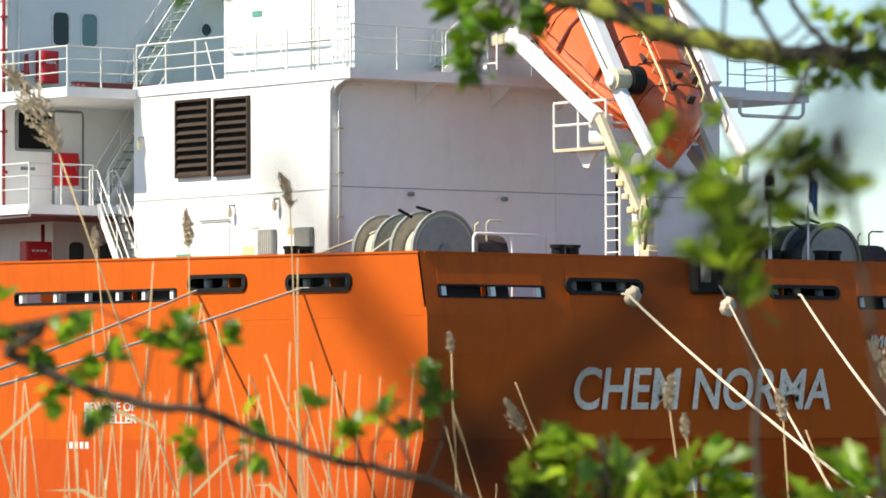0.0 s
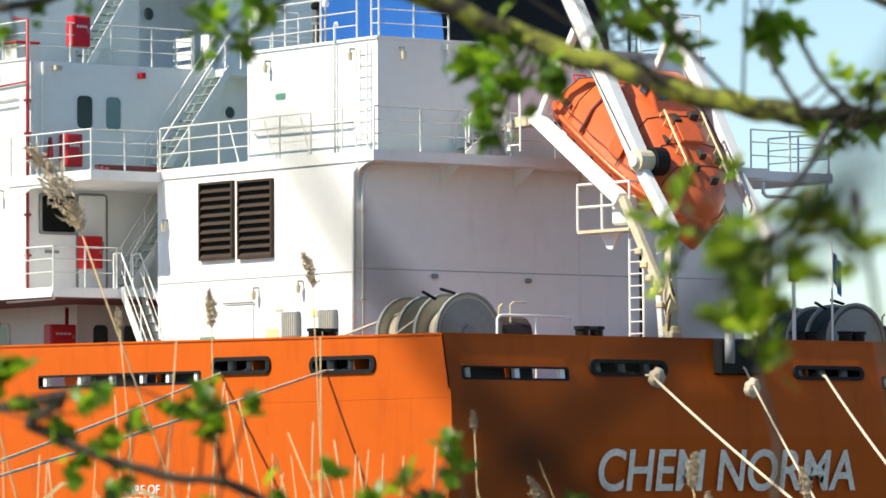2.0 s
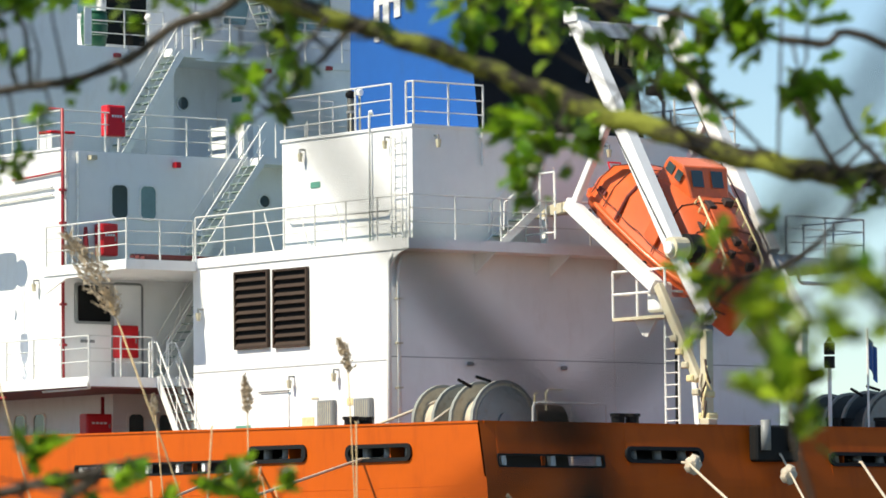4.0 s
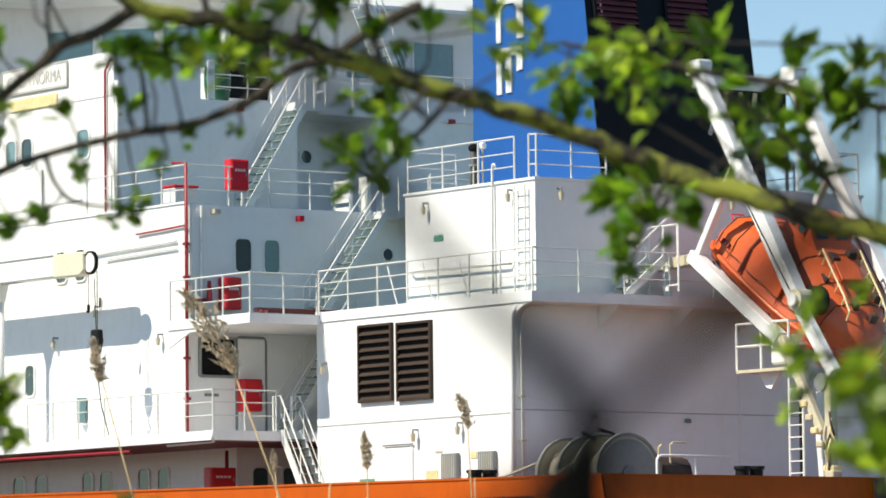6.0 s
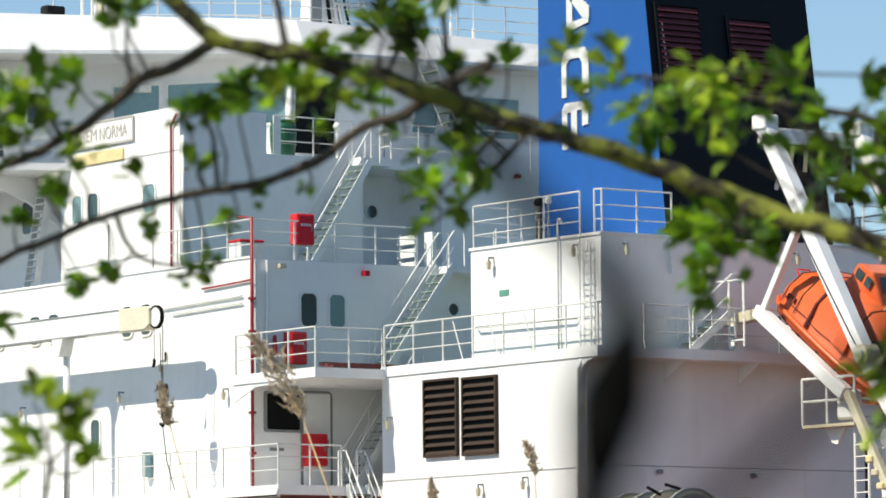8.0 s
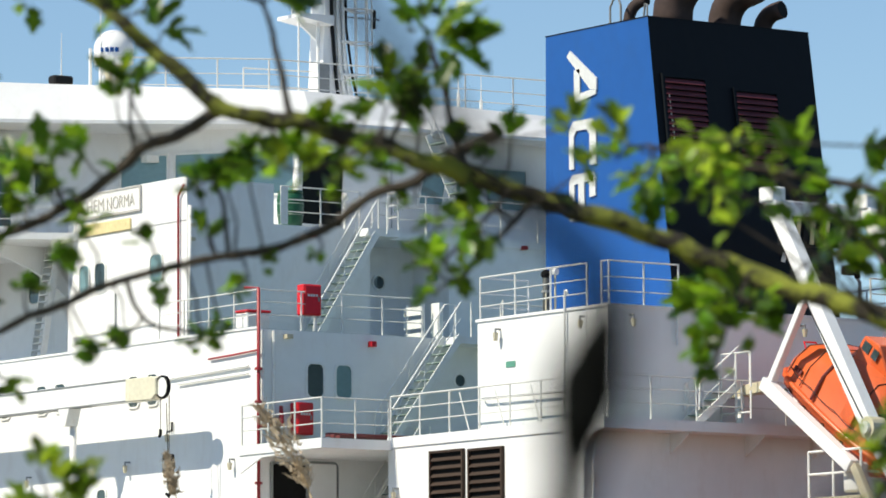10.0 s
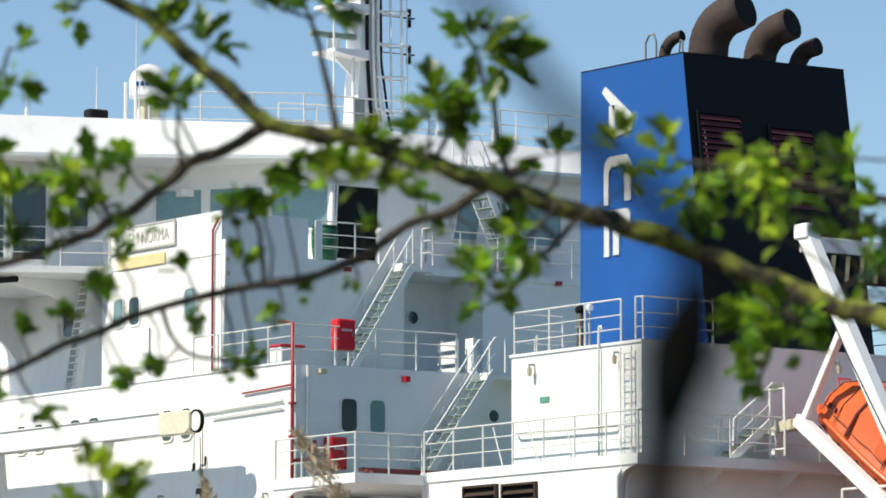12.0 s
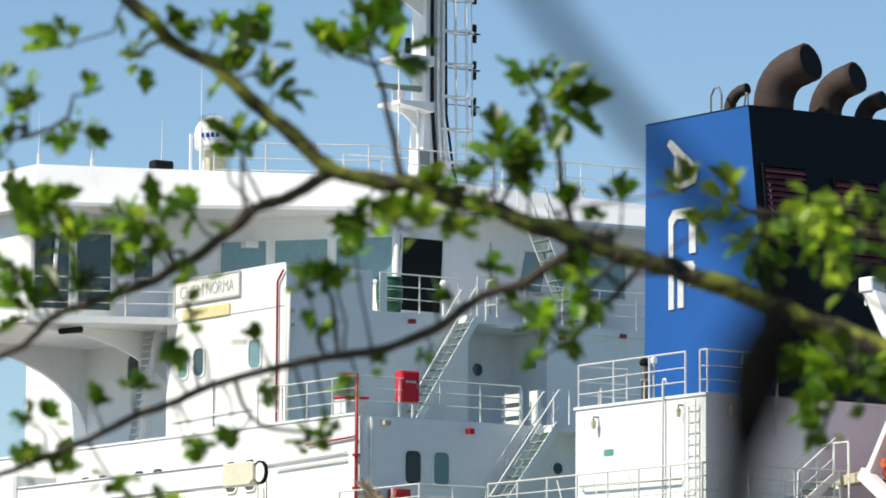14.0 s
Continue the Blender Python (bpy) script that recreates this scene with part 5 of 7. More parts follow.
def ground_point(start, seen, z=1.2):
    """Where the line from start through a second point comes down to height z."""
    a, b = Vector(start), Vector(seen)
    return a + (b - a) * ((z - a.z) / (b.z - a.z))


def chafe(at):
    bm = bmesh.new()
    bmesh.ops.create_icosphere(bm, subdivisions=3, radius=0.21)
    for v in bm.verts:
        v.co *= 1 + 0.28 * noise.noise(v.co * 9)
        v.co = Vector((v.co.x, v.co.y * 0.9, v.co.z * 1.15)) + Vector(at)
    t = thing("chafe_cover", at, "bundled pale canvas chafe cover round the rope", "canvas cover", "chafe covers")
    part("canvas", bm, ROPE, t, smooth=False)


mooring_line([(2.2, 3.4, 8.3), (0.45, 4.5, 6.85), (-0.1, 4.6, 6.82), ground_point((-0.1, 4.6, 6.82), (-14, -3.37, 4.75), -0.2)], 0.037, "pale mooring rope from the side fairlead to the bank")
mooring_line([(2.2, 4.4, 8.3), (0.45, 8.9, 6.9), (-0.1, 9.0, 6.86), ground_point((-0.1, 9.0, 6.86), (-14, -3.37, 5.2), -0.2)], 0.037, "pale mooring rope from the forward side fairlead to the bank")
mooring_line([(5.2, 2.0, 7.0), (6.05, -0.1, 6.7), (6.1, -0.45, 6.66), ground_point((6.1, -0.45, 6.66), (-6.67, -22, 2.76), -0.2)], 0.036, "pale mooring rope from the stern fairlead to the bank")
mooring_line([(12.6, 2.0, 7.0), (12.0, -0.1, 6.75), (11.8, -0.45, 6.72), ground_point((11.8, -0.45, 6.72), (-5.41, -22, 4.08), -0.2)], 0.036, "pale mooring rope from the far stern fairlead")
mooring_line([(9.1, 0.3, 7.4), (9.1, -0.5, 6.85), (9.15, -0.7, 6.5), ground_point((9.15, -0.7, 6.5), (1.69, -12, 2.85), -0.2)], 0.03, "grey mooring rope from the stern chock")
chafe((6.12, -0.62, 6.62))
chafe((9.12, -0.72, 6.4))

# ---- free-fall lifeboat on its ramp ----
SLOPE = radians(35)
B_AT = Vector((9.4, 4.1, 12.4))
B_U = Vector((0, -math.cos(SLOPE), -math.sin(SLOPE)))   # towards the bow, down the ramp
B_N = Vector((0, -math.sin(SLOPE), math.cos(SLOPE)))    # up from the boat's deck
B_V = Vector((1, 0, 0))


def boat_point(u, v, n):
    return B_AT + B_U * u + B_V * v + B_N * n


boat = thing("lifeboat", boat_point(0, 0, -0.8), "orange free-fall lifeboat on a steep white ramp", "lifeboat")
# stations: along, half width, keel, canopy height; a round stern, a taller canopy amidships, a deep blunt bow
STATIONS = ((-2.38, 0.70, 0.30, 0.55), (-2.3, 0.98, 0.50, 0.85), (-2.05, 1.16, 0.62, 1.14), (-1.5, 1.25, 0.70, 1.36), (-0.75, 1.28, 0.75, 1.48),
            (-0.5, 1.28, 0.76, 1.72), (0.2, 1.28, 0.78, 1.9), (0.9, 1.26, 0.80, 1.82), (1.7, 1.16, 0.80, 1.5), (2.4, 0.98, 0.79, 1.22),
            (2.95, 0.68, 0.77, 0.95), (3.25, 0.34, 0.74, 0.6), (3.36, 0.12, 0.66, 0.25))


def station_at(u):
    """Half width, keel depth and canopy height at a place along the boat."""
    for p, q in zip(STATIONS, STATIONS[1:]):
        if u <= q[0]:
            k = (u - p[0]) / (q[0] - p[0])
            return [x + (y - x) * k for x, y in zip(p[1:], q[1:])]
    return list(STATIONS[-1][1:])


def station(u, w, k, c):
    half = [(0.0, -k), (0.55 * w, -0.72 * k), (0.92 * w, -0.2 * k), (w, 0.12), (1.0 * w, 0.2), (0.97 * w, 0.24), (0.93 * w, 0.6 * c), (0.72 * w, 0.93 * c), (0.25 * w, c)]
    line = half + [(-v, n) for v, n in half[:0:-1]]
    return [boat_point(u, v, n) for v, n in line]


def over(u, proud):
    """A line over the canopy from one gunwale to the other, a little proud of the shell."""
    w, k, c = station_at(u)
    w = 1.1 * w + proud
    half = [(w, 0.26), (0.93 * w, 0.6 * c), (0.73 * w, 0.93 * c + proud), (0.25 * w, c + proud)]
    return [boat_point(u, v, n) for v, n in [(-a, b) for a, b in half] + half[::-1]]


part("boat_shell", loft([station(u, 1.1 * w, k, c) for u, w, k, c in STATIONS]), BOAT, boat, smooth=True)
for side in (-1, 1):
    part("rubbing_strake", bar([boat_point(u, side * (1.1 * w + 0.03), 0.16) for u, w, k, c in STATIONS], 0.07, 8), BOAT, boat, "orange rubbing strake", smooth=True)
    part("chine_strip", bar([boat_point(u, side * 1.04 * w, -0.14 * k) for u, w, k, c in STATIONS[1:-1]], 0.022, 6), OXIDE, boat, "dark strip along the chine")
cup = part("steering_cupola", loft([[boat_point(u, v, n) for v, n in ((-w, 1.5), (-w * 0.9, t), (w * 0.9, t), (w, 1.5))] for u, w, t in ((-0.64, 0.6, 1.75), (-0.5, 0.8, 2.28), (0.15, 0.82, 2.38), (0.85, 0.66, 1.74))]), BOAT, boat, "raised orange steering cupola", bevel=0.03)
for u0, u1 in ((-0.36, -0.06), (0.06, 0.3)):
    bm = bmesh.new()
    bm.faces.new([bm.verts.new(boat_point(u, -0.83 + 0.08 * (n - 1.5), n)) for u, n in ((u0, 1.98), (u1, 1.98), (u1, 2.24), (u0, 2.24))])
    part("cupola_window", bm, GLASS, cup, "small dark cupola window")
for v in (-0.55, 0.1):
    bm = bmesh.new()
    bm.faces.new([bm.verts.new(boat_point(u, v + dv, n) + (B_U + B_N) * 0.03) for u, dv, n in ((0.24, 0, 2.30), (0.24, 0.38, 2.30), (0.56, 0.38, 2.00), (0.56, 0, 2.00))])
    part("cupola_window", bm, GLASS, cup, "small dark cupola window")
part("lifting_band", bar(over(-0.66, 0.03), 0.045, 6), OXIDE, boat, "dark band over the canopy")
for u in (-2.0, -1.3, 0.95, 1.75, 2.4):
    part("canopy_seam", bar(over(u, 0.006), 0.014, 5), RUST, boat, "dark seam over the canopy")
for side in (-0.62, 0.62):
    pts = [boat_point(u, side, n) for u, n in ((0.95, 1.75), (1.0, 1.98), (1.7, 1.68), (2.4, 1.4), (2.75, 1.2), (2.78, 0.95))]
    part("grab_rail", bar(pts, 0.03, 6), YELLOW, boat, "yellowed grab rail")
    for u in (1.2, 1.6, 2.0, 2.4):
        c = station_at(u)[2]
        part("grab_rail_foot", bar([boat_point(u, side, c - 0.15), boat_point(u, side, c + 0.18)], 0.022, 5), YELLOW, boat)
part("hatch", loft([[boat_point(u, v, n + dn) for v, dn in ((-0.35, -0.3), (-0.35, 0.1), (0.35, 0.1), (0.35, -0.3))] for u, n in ((1.25, 1.7), (1.8, 1.48))]), BOAT, boat, "raised deck hatch", bevel=0.02)
part("side_hatch", loft([[boat_point(u, v, n) for v, n in ((-1.36, 0.5), (-1.43, 0.5), (-1.37, 1.1), (-1.30, 1.1))] for u in (0.5, 1.0)]), BOAT, boat, bevel=0.015)
part("hook_block", bar([boat_point(-2.3, 0, 0.3), boat_point(-2.65, 0, 0.3)], 0.12, 8), RED, boat, "red release gear")
for v in (-0.7, 0.35):
    part("stern_rail", bar([boat_point(-2.25, v, 0.75), boat_point(-2.5, v, 0.9), boat_point(-2.5, v + 0.4, 0.9), boat_point(-2.25, v + 0.4, 0.75)], 0.025, 6), RED, boat, "red stern grab rail")
for i in range(3):
    part("lettering_bar", loft([[boat_point(u, v, n) for v, n in ((-1.33, 0.5), (-1.385, 0.5), (-1.36, 0.62), (-1.31, 0.62))] for u in (-1.75 + 0.12 * i, -1.68 + 0.12 * i)]), OXIDE, boat)
# life lines along the sides, and small gear on the canopy
for side in (-1, 1):
    loops = []
    for j in range(29):
        u = -2.0 + 4.6 * j / 28
        loops.append(boat_point(u, side * (1.1 * station_at(u)[0] + 0.04), 0.50 - 0.05 * abs(math.sin(math.pi * j / 7))))
    part("life_line", bar(loops, 0.012, 5), RUST, boat, "dark looped life line", smooth=True)
for u, v, a, b, c in ((1.05, -0.2, 0.16, 0.12, 0.12), (2.1, 0.1, 0.12, 0.1, 0.14), (2.5, -0.25, 0.08, 0.08, 0.16), (0.95, 0.42, 0.1, 0.14, 0.16), (2.2, 0.6, 0.1, 0.1, 0.2), (1.6, -0.75, 0.14, 0.05, 0.1), (2.85, 0.15, 0.06, 0.12, 0.2)):
    n = station_at(u)[2] * (0.98 if abs(v) < 0.5 else 0.93)
    part("deck_fitting", loft([[boat_point(u + s, v + p, n + q) for p, q in ((-b, -0.2), (-b, c), (b, c), (b, -0.2))] for s in (-a, a)]), RUST, boat, "rusty deck fitting", bevel=0.015)

# ---- ramp and davit ----
davit = thing("lifeboat_davit", (9.4, 3.5, Z_DECK), "white steel lifeboat davit and ramp with yellowed legs", "davit")


def beam(y0, z0, y1, z1, w, x, thick, mat=None, name="beam", label=""):
    """A straight box beam in an upright plane that runs fore and aft."""
    d = Vector((y1 - y0, z1 - z0)).normalized()
    n = Vector((-d.y, d.x)) * (w / 2)
    return part(name, prism([(y0 + n.x, z0 + n.y), (y0 - n.x, z0 - n.y), (y1 - n.x, z1 - n.y), (y1 + n.x, z1 + n.y)], "x", x - thick / 2, x + thick / 2), mat or WHITE, davit, label, bevel=0.02)


for x in (7.7, 10.85):
    beam(5.68, 18.3, 1.78, 12.05, 0.42, x, 0.36, WHITE, "launch_arm", "long white davit arm")
    beam(5.95, 13.5, 2.5, 11.17, 0.34, x - (0.05 if x < 9 else -0.05), 0.3, WHITE, "ramp_rail", "white ramp rail")
    beam(5.95, 13.4, 7.3, 13.3, 0.28, x, 0.3, CREAM, "ramp_head")
    beam(5.85, 13.35, 4.3, 15.6, 0.2, x, 0.2, WHITE, "strut", "white strut")
    beam(1.85, 12.0, 0.5, 10.2, 0.3, x, 0.26, WHITE, "lower_arm")
    beam(0.65, 10.0, 0.65, Z_DECK, 0.24, x - 0.02, 0.24, CREAM if x < 9 else WHITE, "column", "yellowed upright column")
    if x > 9:
        beam(2.9, 10.5, 1.2, 8.9, 0.34, x + 0.28, 0.26, GREY, "brace", "grey diagonal brace")
    beam(2.35, 11.2, 0.85, 8.75, 0.22, x - 0.12, 0.2, CREAM, "leg", "yellowed rusty leg")
    beam(0.45, 7.8, 0.5, Z_DECK, 0.34, x - 0.15, 0.3, CREAM, "foot", "yellowed rusty foot")
    beam(1.55, 9.8, 1.2, Z_DECK, 0.18, x + 0.3, 0.18, WHITE, "post")
    if x < 9:
        h = part("hinge_drum", bar([(x + 0.22, 1.72, 12.1), (x + 0.62, 1.72, 12.1)], 0.36, 18), BLACK, davit, "black hinge drum", smooth=False)
        part("hinge_cap", bar([(x - 0.24, 1.72, 12.1), (x + 0.2, 1.72, 12.1)], 0.27, 16), CREAM, h, "cream hinge cap")
        part("hinge_ring", bar([(x - 0.34, 1.72, 12.1), (x - 0.245, 1.72, 12.1)], 0.16, 12), WHITE_TRIM, h)
    part("sheave", bar([(x - 0.2, 0.85, 10.0), (x + 0.2, 0.85, 10.0)], 0.22, 14), GREY, davit, "grey sheave")
    part("arm_tip", abox(x - 0.24, x + 0.24, 5.35, 5.9, 18.1, 18.5), WHITE, davit, bevel=0.04)
    part("cover_strip", bar([(x + 0.2, 2.7, 13.5), (x + 0.2, 1.95, 11.6)], 0.09, 6), OXIDE, davit, "dark red hose along the arm")
    part("pedestal", abox(x - 0.15, x + 0.15, 6.7, 7.0, 12.5, 13.2), WHITE, davit)
    for k in range(2):
        part("hose", bar([(x + 0.26 + 0.13 * k, 3.75 - 0.05 * k, 14.95), (x + 0.26 + 0.13 * k, 2.7, 13.35), (x + 0.27 + 0.12 * k, 1.95, 11.75), (x + 0.2, 1.7 - 0.1 * k, 11.2)], 0.045, 6), OXIDE, davit, "dark red hydraulic hose", smooth=True)
    for k in range(4):
        y = 5.4 - 0.72 * k
        z = 13.4 + (y - 6.0) * 2.35 / 3.5 + 0.22
        part("ramp_stop", bar([(x - 0.12, y, z - 0.05), (x + 0.2, y, z + 0.04)], 0.07, 8), BLACK, davit, "small dark rail stop")
    for k in range(5):
        y, z = 0.8 + 0.2 * k, 8.45 + 0.34 * k
        part("clamp", abox(x - 0.3, x + 0.02, y - 0.1, y + 0.14, z - 0.07, z + 0.1), YELLOW if k % 2 else CREAM, davit, "rusty yellow clamp", bevel=0.03)
    for k in range(4):
        part("rope_coil", bar([(x - 0.15 + 0.24 * math.cos(a * math.pi / 6), 0.48 + 0.24 * math.sin(a * math.pi / 6), 6.75 + 0.09 * k + 0.03 * math.sin(a + k)) for a in range(13)], 0.045, 6), ROPE if k % 2 else YELLOW, davit, "coiled yellowed rope", smooth=True)
    part("wire", bar([(x - 0.2, 5.7, 18.0), (x - 0.24, 3.7, 14.9), (x - 0.24, 1.9, 12.35)], 0.014, 5), BLACK, davit, "thin dark wire")
beam(5.8, 18.2, 5.8, 17.8, 0.3, 9.4, 3.4, WHITE, "cross_beam", "white cross beam between the arms")
beam(5.3, 13.1, 5.3, 12.85, 0.2, 9.4, 2.6, WHITE, "cross_beam")
beam(2.3, 10.9, 2.3, 10.6, 0.2, 9.4, 3.2, WHITE, "cross_beam")
for u in (-1.6, -0.6, 0.4, 1.4):
    q = boat_point(u, -0.98, -0.62)
    part("ramp_roller", bar([q - Vector((0.2, 0, 0)), q + Vector((0.25, 0, 0))], 0.09, 8), GREY, davit, "grey ramp roller")
for i in range(9):
    part("hazard_stripe", prism([(8.2 + 0.24 * i, 17.1), (8.32 + 0.24 * i, 17.1), (8.40 + 0.24 * i, 17.75), (8.28 + 0.24 * i, 17.75)], "y", 5.6, 5.64), YELLOW if i % 2 else BLACK, davit, "yellow and black warning stripe")
part("stripe_board", abox(8.0, 10.6, 5.645, 5.8, 17.05, 17.8), BLACK, davit)
part("hook_pendant", bar([(10.4, 5.6, 17.1), (10.45, 5.6, 16.6), (10.5, 5.6, 16.3)], 0.08, 6), BLACK, davit, "black release hook")
for y in (6.15, 6.75, 7.35):
    part("platform_post", bar([(7.35, y, Z_A + 0.3), (7.35, y, 13.3)], 0.03), WHITE_TRIM, davit)
    part("platform_post", bar([(7.35, y, 13.4), (7.35, y, 14.3)], 0.025), WHITE_TRIM, davit)
part("platform_rail", bar([(7.35, 6.15, 14.3), (7.35, 7.35, 14.3)], 0.025), WHITE_TRIM, davit)
part("platform_rail", bar([(7.35, 6.15, 12.75), (7.35, 7.35, 12.75)], 0.025), WHITE_TRIM, davit)
# working platform with its cage
cage = part("cage_floor", abox(7.65, 8.30, 2.22, 4.26, 10.38, 10.46), CREAM, davit, "cream working platform")
for z in (11.05, 11.62):
    part("cage_rail", bar([(8.25, 2.22, z), (7.68, 2.22, z), (7.68, 4.26, z), (8.25, 4.26, z)], 0.035), WHITE_TRIM, cage)
for y in (2.22, 3.3, 4.26):
    part("cage_post", bar([(7.68, y, 10.46), (7.68, y, 11.62)], 0.035), WHITE_TRIM, cage)
part("platform_bracket", prism([(2.9, 10.38), (3.75, 10.38), (3.45, 10.0), (3.25, 9.95)], "x", 7.95, 8.05), WHITE, davit)
part("winch_body", abox(7.80, 8.20, 2.5, 3.1, 10.55, 11.3), WHITE_TRIM, davit, bevel=0.06)
COIL = random.Random(11)
for k in range(9):
    y, z = 0.62 + COIL.uniform(-0.16, 0.2), 7.7 + 0.17 * k
    part("hung_rope", bar([(7.53, y, z + 0.2), (7.50, y + COIL.uniform(-0.15, 0.15), z - 0.1), (7.52, y + COIL.uniform(-0.2, 0.2), z - 0.4)], 0.03, 5), (ROPE, YELLOW, RUST)[k % 3], davit, "hanging rope end", smooth=True)
lad2 = part("davit_ladder", bar([(7.85, 2.43, Z_DECK), (7.85, 2.43, 10.4)], 0.035), WHITE_TRIM, davit, "white ladder to the platform")
part("stile", bar([(7.85, 1.9, Z_DECK), (7.85, 1.9, 10.4)], 0.035), WHITE_TRIM, lad2)
for i in range(13):
    part("rung", bar([(7.85, 1.9, 6.6 + 0.3 * i), (7.85, 2.43, 6.6 + 0.3 * i)], 0.018, 5), WHITE_TRIM, lad2)
part("drain_pipe", bar([(8.70, 3.0, Z_DECK), (8.70, 3.0, 10.2)], 0.05, 8), BLACK, davit, "dark pipe")
part("rusty_clamp", abox(7.52, 7.9, 0.45, 0.85, 7.75, 7.95), YELLOW, davit, "rusty yellow clamp", bevel=0.05)
part("rusty_clamp", abox(7.55, 7.85, 0.5, 0.8, 8.3, 8.5), YELLOW, davit, bevel=0.05)

lantern = thing("stern_lantern", (12.07, 1.0, Z_DECK), "black stern lantern on a thin white post", "lamp")
part("post", bar([(12.07, 1.0, Z_DECK), (12.07, 1.0, 9.15)], 0.05, 8), WHITE_TRIM, lantern)
for z in (9.15, 9.5):
    part("lantern_body", bar([(12.07, 1.0, z), (12.07, 1.0, z + 0.3)], 0.14, 10), BLACK, lantern, "black lantern drum")
part("lantern_cap", bar([(12.07, 1.0, 9.82), (12.07, 1.0, 9.95)], 0.09, 10, 0.03), BLACK, lantern)
flag = thing("ensign", (13.38, 1.0, Z_DECK), "small furled blue flag on a thin staff", "flag")
part("staff", bar([(13.38, 1.0, Z_DECK), (13.38, 1.0, 10.2)], 0.03), WHITE_TRIM, flag)
part("cloth", loft([[(13.382 + 0.06 * k, 1.0 + 0.05 * math.sin(k * 2), z) for z in (9.3 - 0.1 * k, 10.0 - 0.06 * k)] + [(13.384 + 0.06 * k, 1.03 + 0.05 * math.sin(k * 2), z) for z in (10.0 - 0.06 * k, 9.3 - 0.1 * k)] for k in range(6)]), BLUE, flag, "blue bunting")

# ---- on the wheelhouse roof ----
LAY["now"] = BRIDGE
dome = thing("satellite_dome", (4.38, 32.8, 23.4), "white satellite dome on a short pedestal", "antenna dome")
bm = bmesh.new()
bmesh.ops.create_uvsphere(bm, u_segments=28, v_segments=16, radius=0.6, matrix=Matrix.Translation((4.38, 32.8, 24.78)))
for v in bm.verts:
    if v.co.z < 24.78:
        v.co.z = max(24.3, 24.78 + (v.co.z - 24.78) * 1.0)
        r = Vector((v.co.x - 4.38, v.co.y - 32.8))
        if r.length > 0.01:
            r *= 0.585 / r.length if v.co.z > 24.31 else 1
            v.co.x, v.co.y = 4.38 + r.x, 32.8 + r.y
part("dome_shell", bm, WHITE, dome, smooth=True)
part("pedestal", bar([(4.38, 32.8, 23.3), (4.38, 32.8, 24.31)], 0.35, 14), CREAM, dome, "cream pedestal")
for i in range(4):
    a = radians(205 + 14 * i)
    part("lettering_bar", abox(4.38 + 0.6 * math.cos(a) - 0.05, 4.38 + 0.6 * math.cos(a) + 0.05, 32.8 + 0.6 * math.sin(a) - 0.03, 32.8 + 0.6 * math.sin(a) + 0.03, 24.65, 24.78), BLUE, dome, "small blue lettering")
part("side_pole", bar([(3.63, 32.9, 23.3), (3.63, 32.9, 24.78)], 0.05), WHITE_TRIM, dome)
for x, y, h in ((-1.15, 33.6, 1.9), (0.3, 33.0, 1.6), (2.45, 32.6, 1.9), (3.8, 32.6, 3.6), (3.3, 31.6, 1.7), (12.4, 29.3, 1.4), (14.4, 29.2, 1.8), (15.1, 29.0, 1.3)):
    a = thing("whip_antenna", (x, y, 23.2), "thin white whip antenna on the wheelhouse roof", "antenna", "whip antennas")
    part("base", bar([(x, y, 22.9), (x, y, 23.2 + h * 0.35)], 0.05, 6), WHITE_TRIM, a)
    part("rod", bar([(x, y, 23.2 + h * 0.35), (x, y, 23.2 + h)], 0.02, 5, 0.008), WHITE_TRIM, a)
flood2 = thing("flood_lamp", (2.25, 32.3, 23.4), "black flood lamp on the roof edge", "lamp")
part("bracket", bar([(2.25, 32.3, 23.3), (2.25, 32.3, 23.56)], 0.05), BLACK, flood2)
part("head", abox(1.92, 2.58, 32.1, 32.5, 23.52, 23.78), BLACK, flood2, bevel=0.05)

LAY["now"] = Matrix.Translation((0.07, 0, 0)) @ BRIDGE
mast = thing("signal_mast", (11.0, 31.0, 23.1), "white radar and signal mast with platforms and a caged ladder", "mast")
part("mast_column", prism([(10.35, 22.9), (11.75, 22.9), (11.4, 24.3), (11.15, 26.0), (11.05, 34.0), (10.55, 34.0), (10.5, 26.0)], "y", 30.75, 31.5), WHITE, mast)
part("cable_duct", bar([(11.05, 30.7, 22.95), (10.85, 30.7, 24.4), (10.72, 30.7, 26), (10.68, 30.7, 34)], 0.055, 6), BLACK, mast, "black cable run")
part("cable_duct", bar([(11.85, 30.72, 22.95), (11.5, 30.72, 24.2), (11.25, 30.72, 25.8), (11.15, 30.72, 34)], 0.04, 6), BLACK, mast, "black cable run")
for x in (10.9, 11.08):
    part("pipe", bar([(x + 0.4, 30.68, 22.95), (x + 0.1, 30.68, 24.6), (x, 30.66, 26.2), (x, 30.66, 34)], 0.06), WHITE_TRIM, mast)
for z, w in ((25.75, 1.25), (27.15, 1.2), (29.3, 1.6), (31.5, 1.3)):
    p = part("mast_platform", prism([(10.6, z), (10.6 - w, z + 0.18), (10.6 - w, z + 0.28), (10.6, z + 0.3)], "y", 30.4, 31.6), WHITE, mast, "white mast platform")
    part("bracket", prism([(10.6, z - 0.6), (10.6 - w * 0.8, z + 0.15), (10.6, z + 0.1)], "y", 30.95, 31.05), WHITE, p)
part("radar_box", bar([(9.7, 31, 26.05), (9.7, 31, 26.4)], 0.2, 12), WHITE_TRIM, mast, "white radar gearbox")
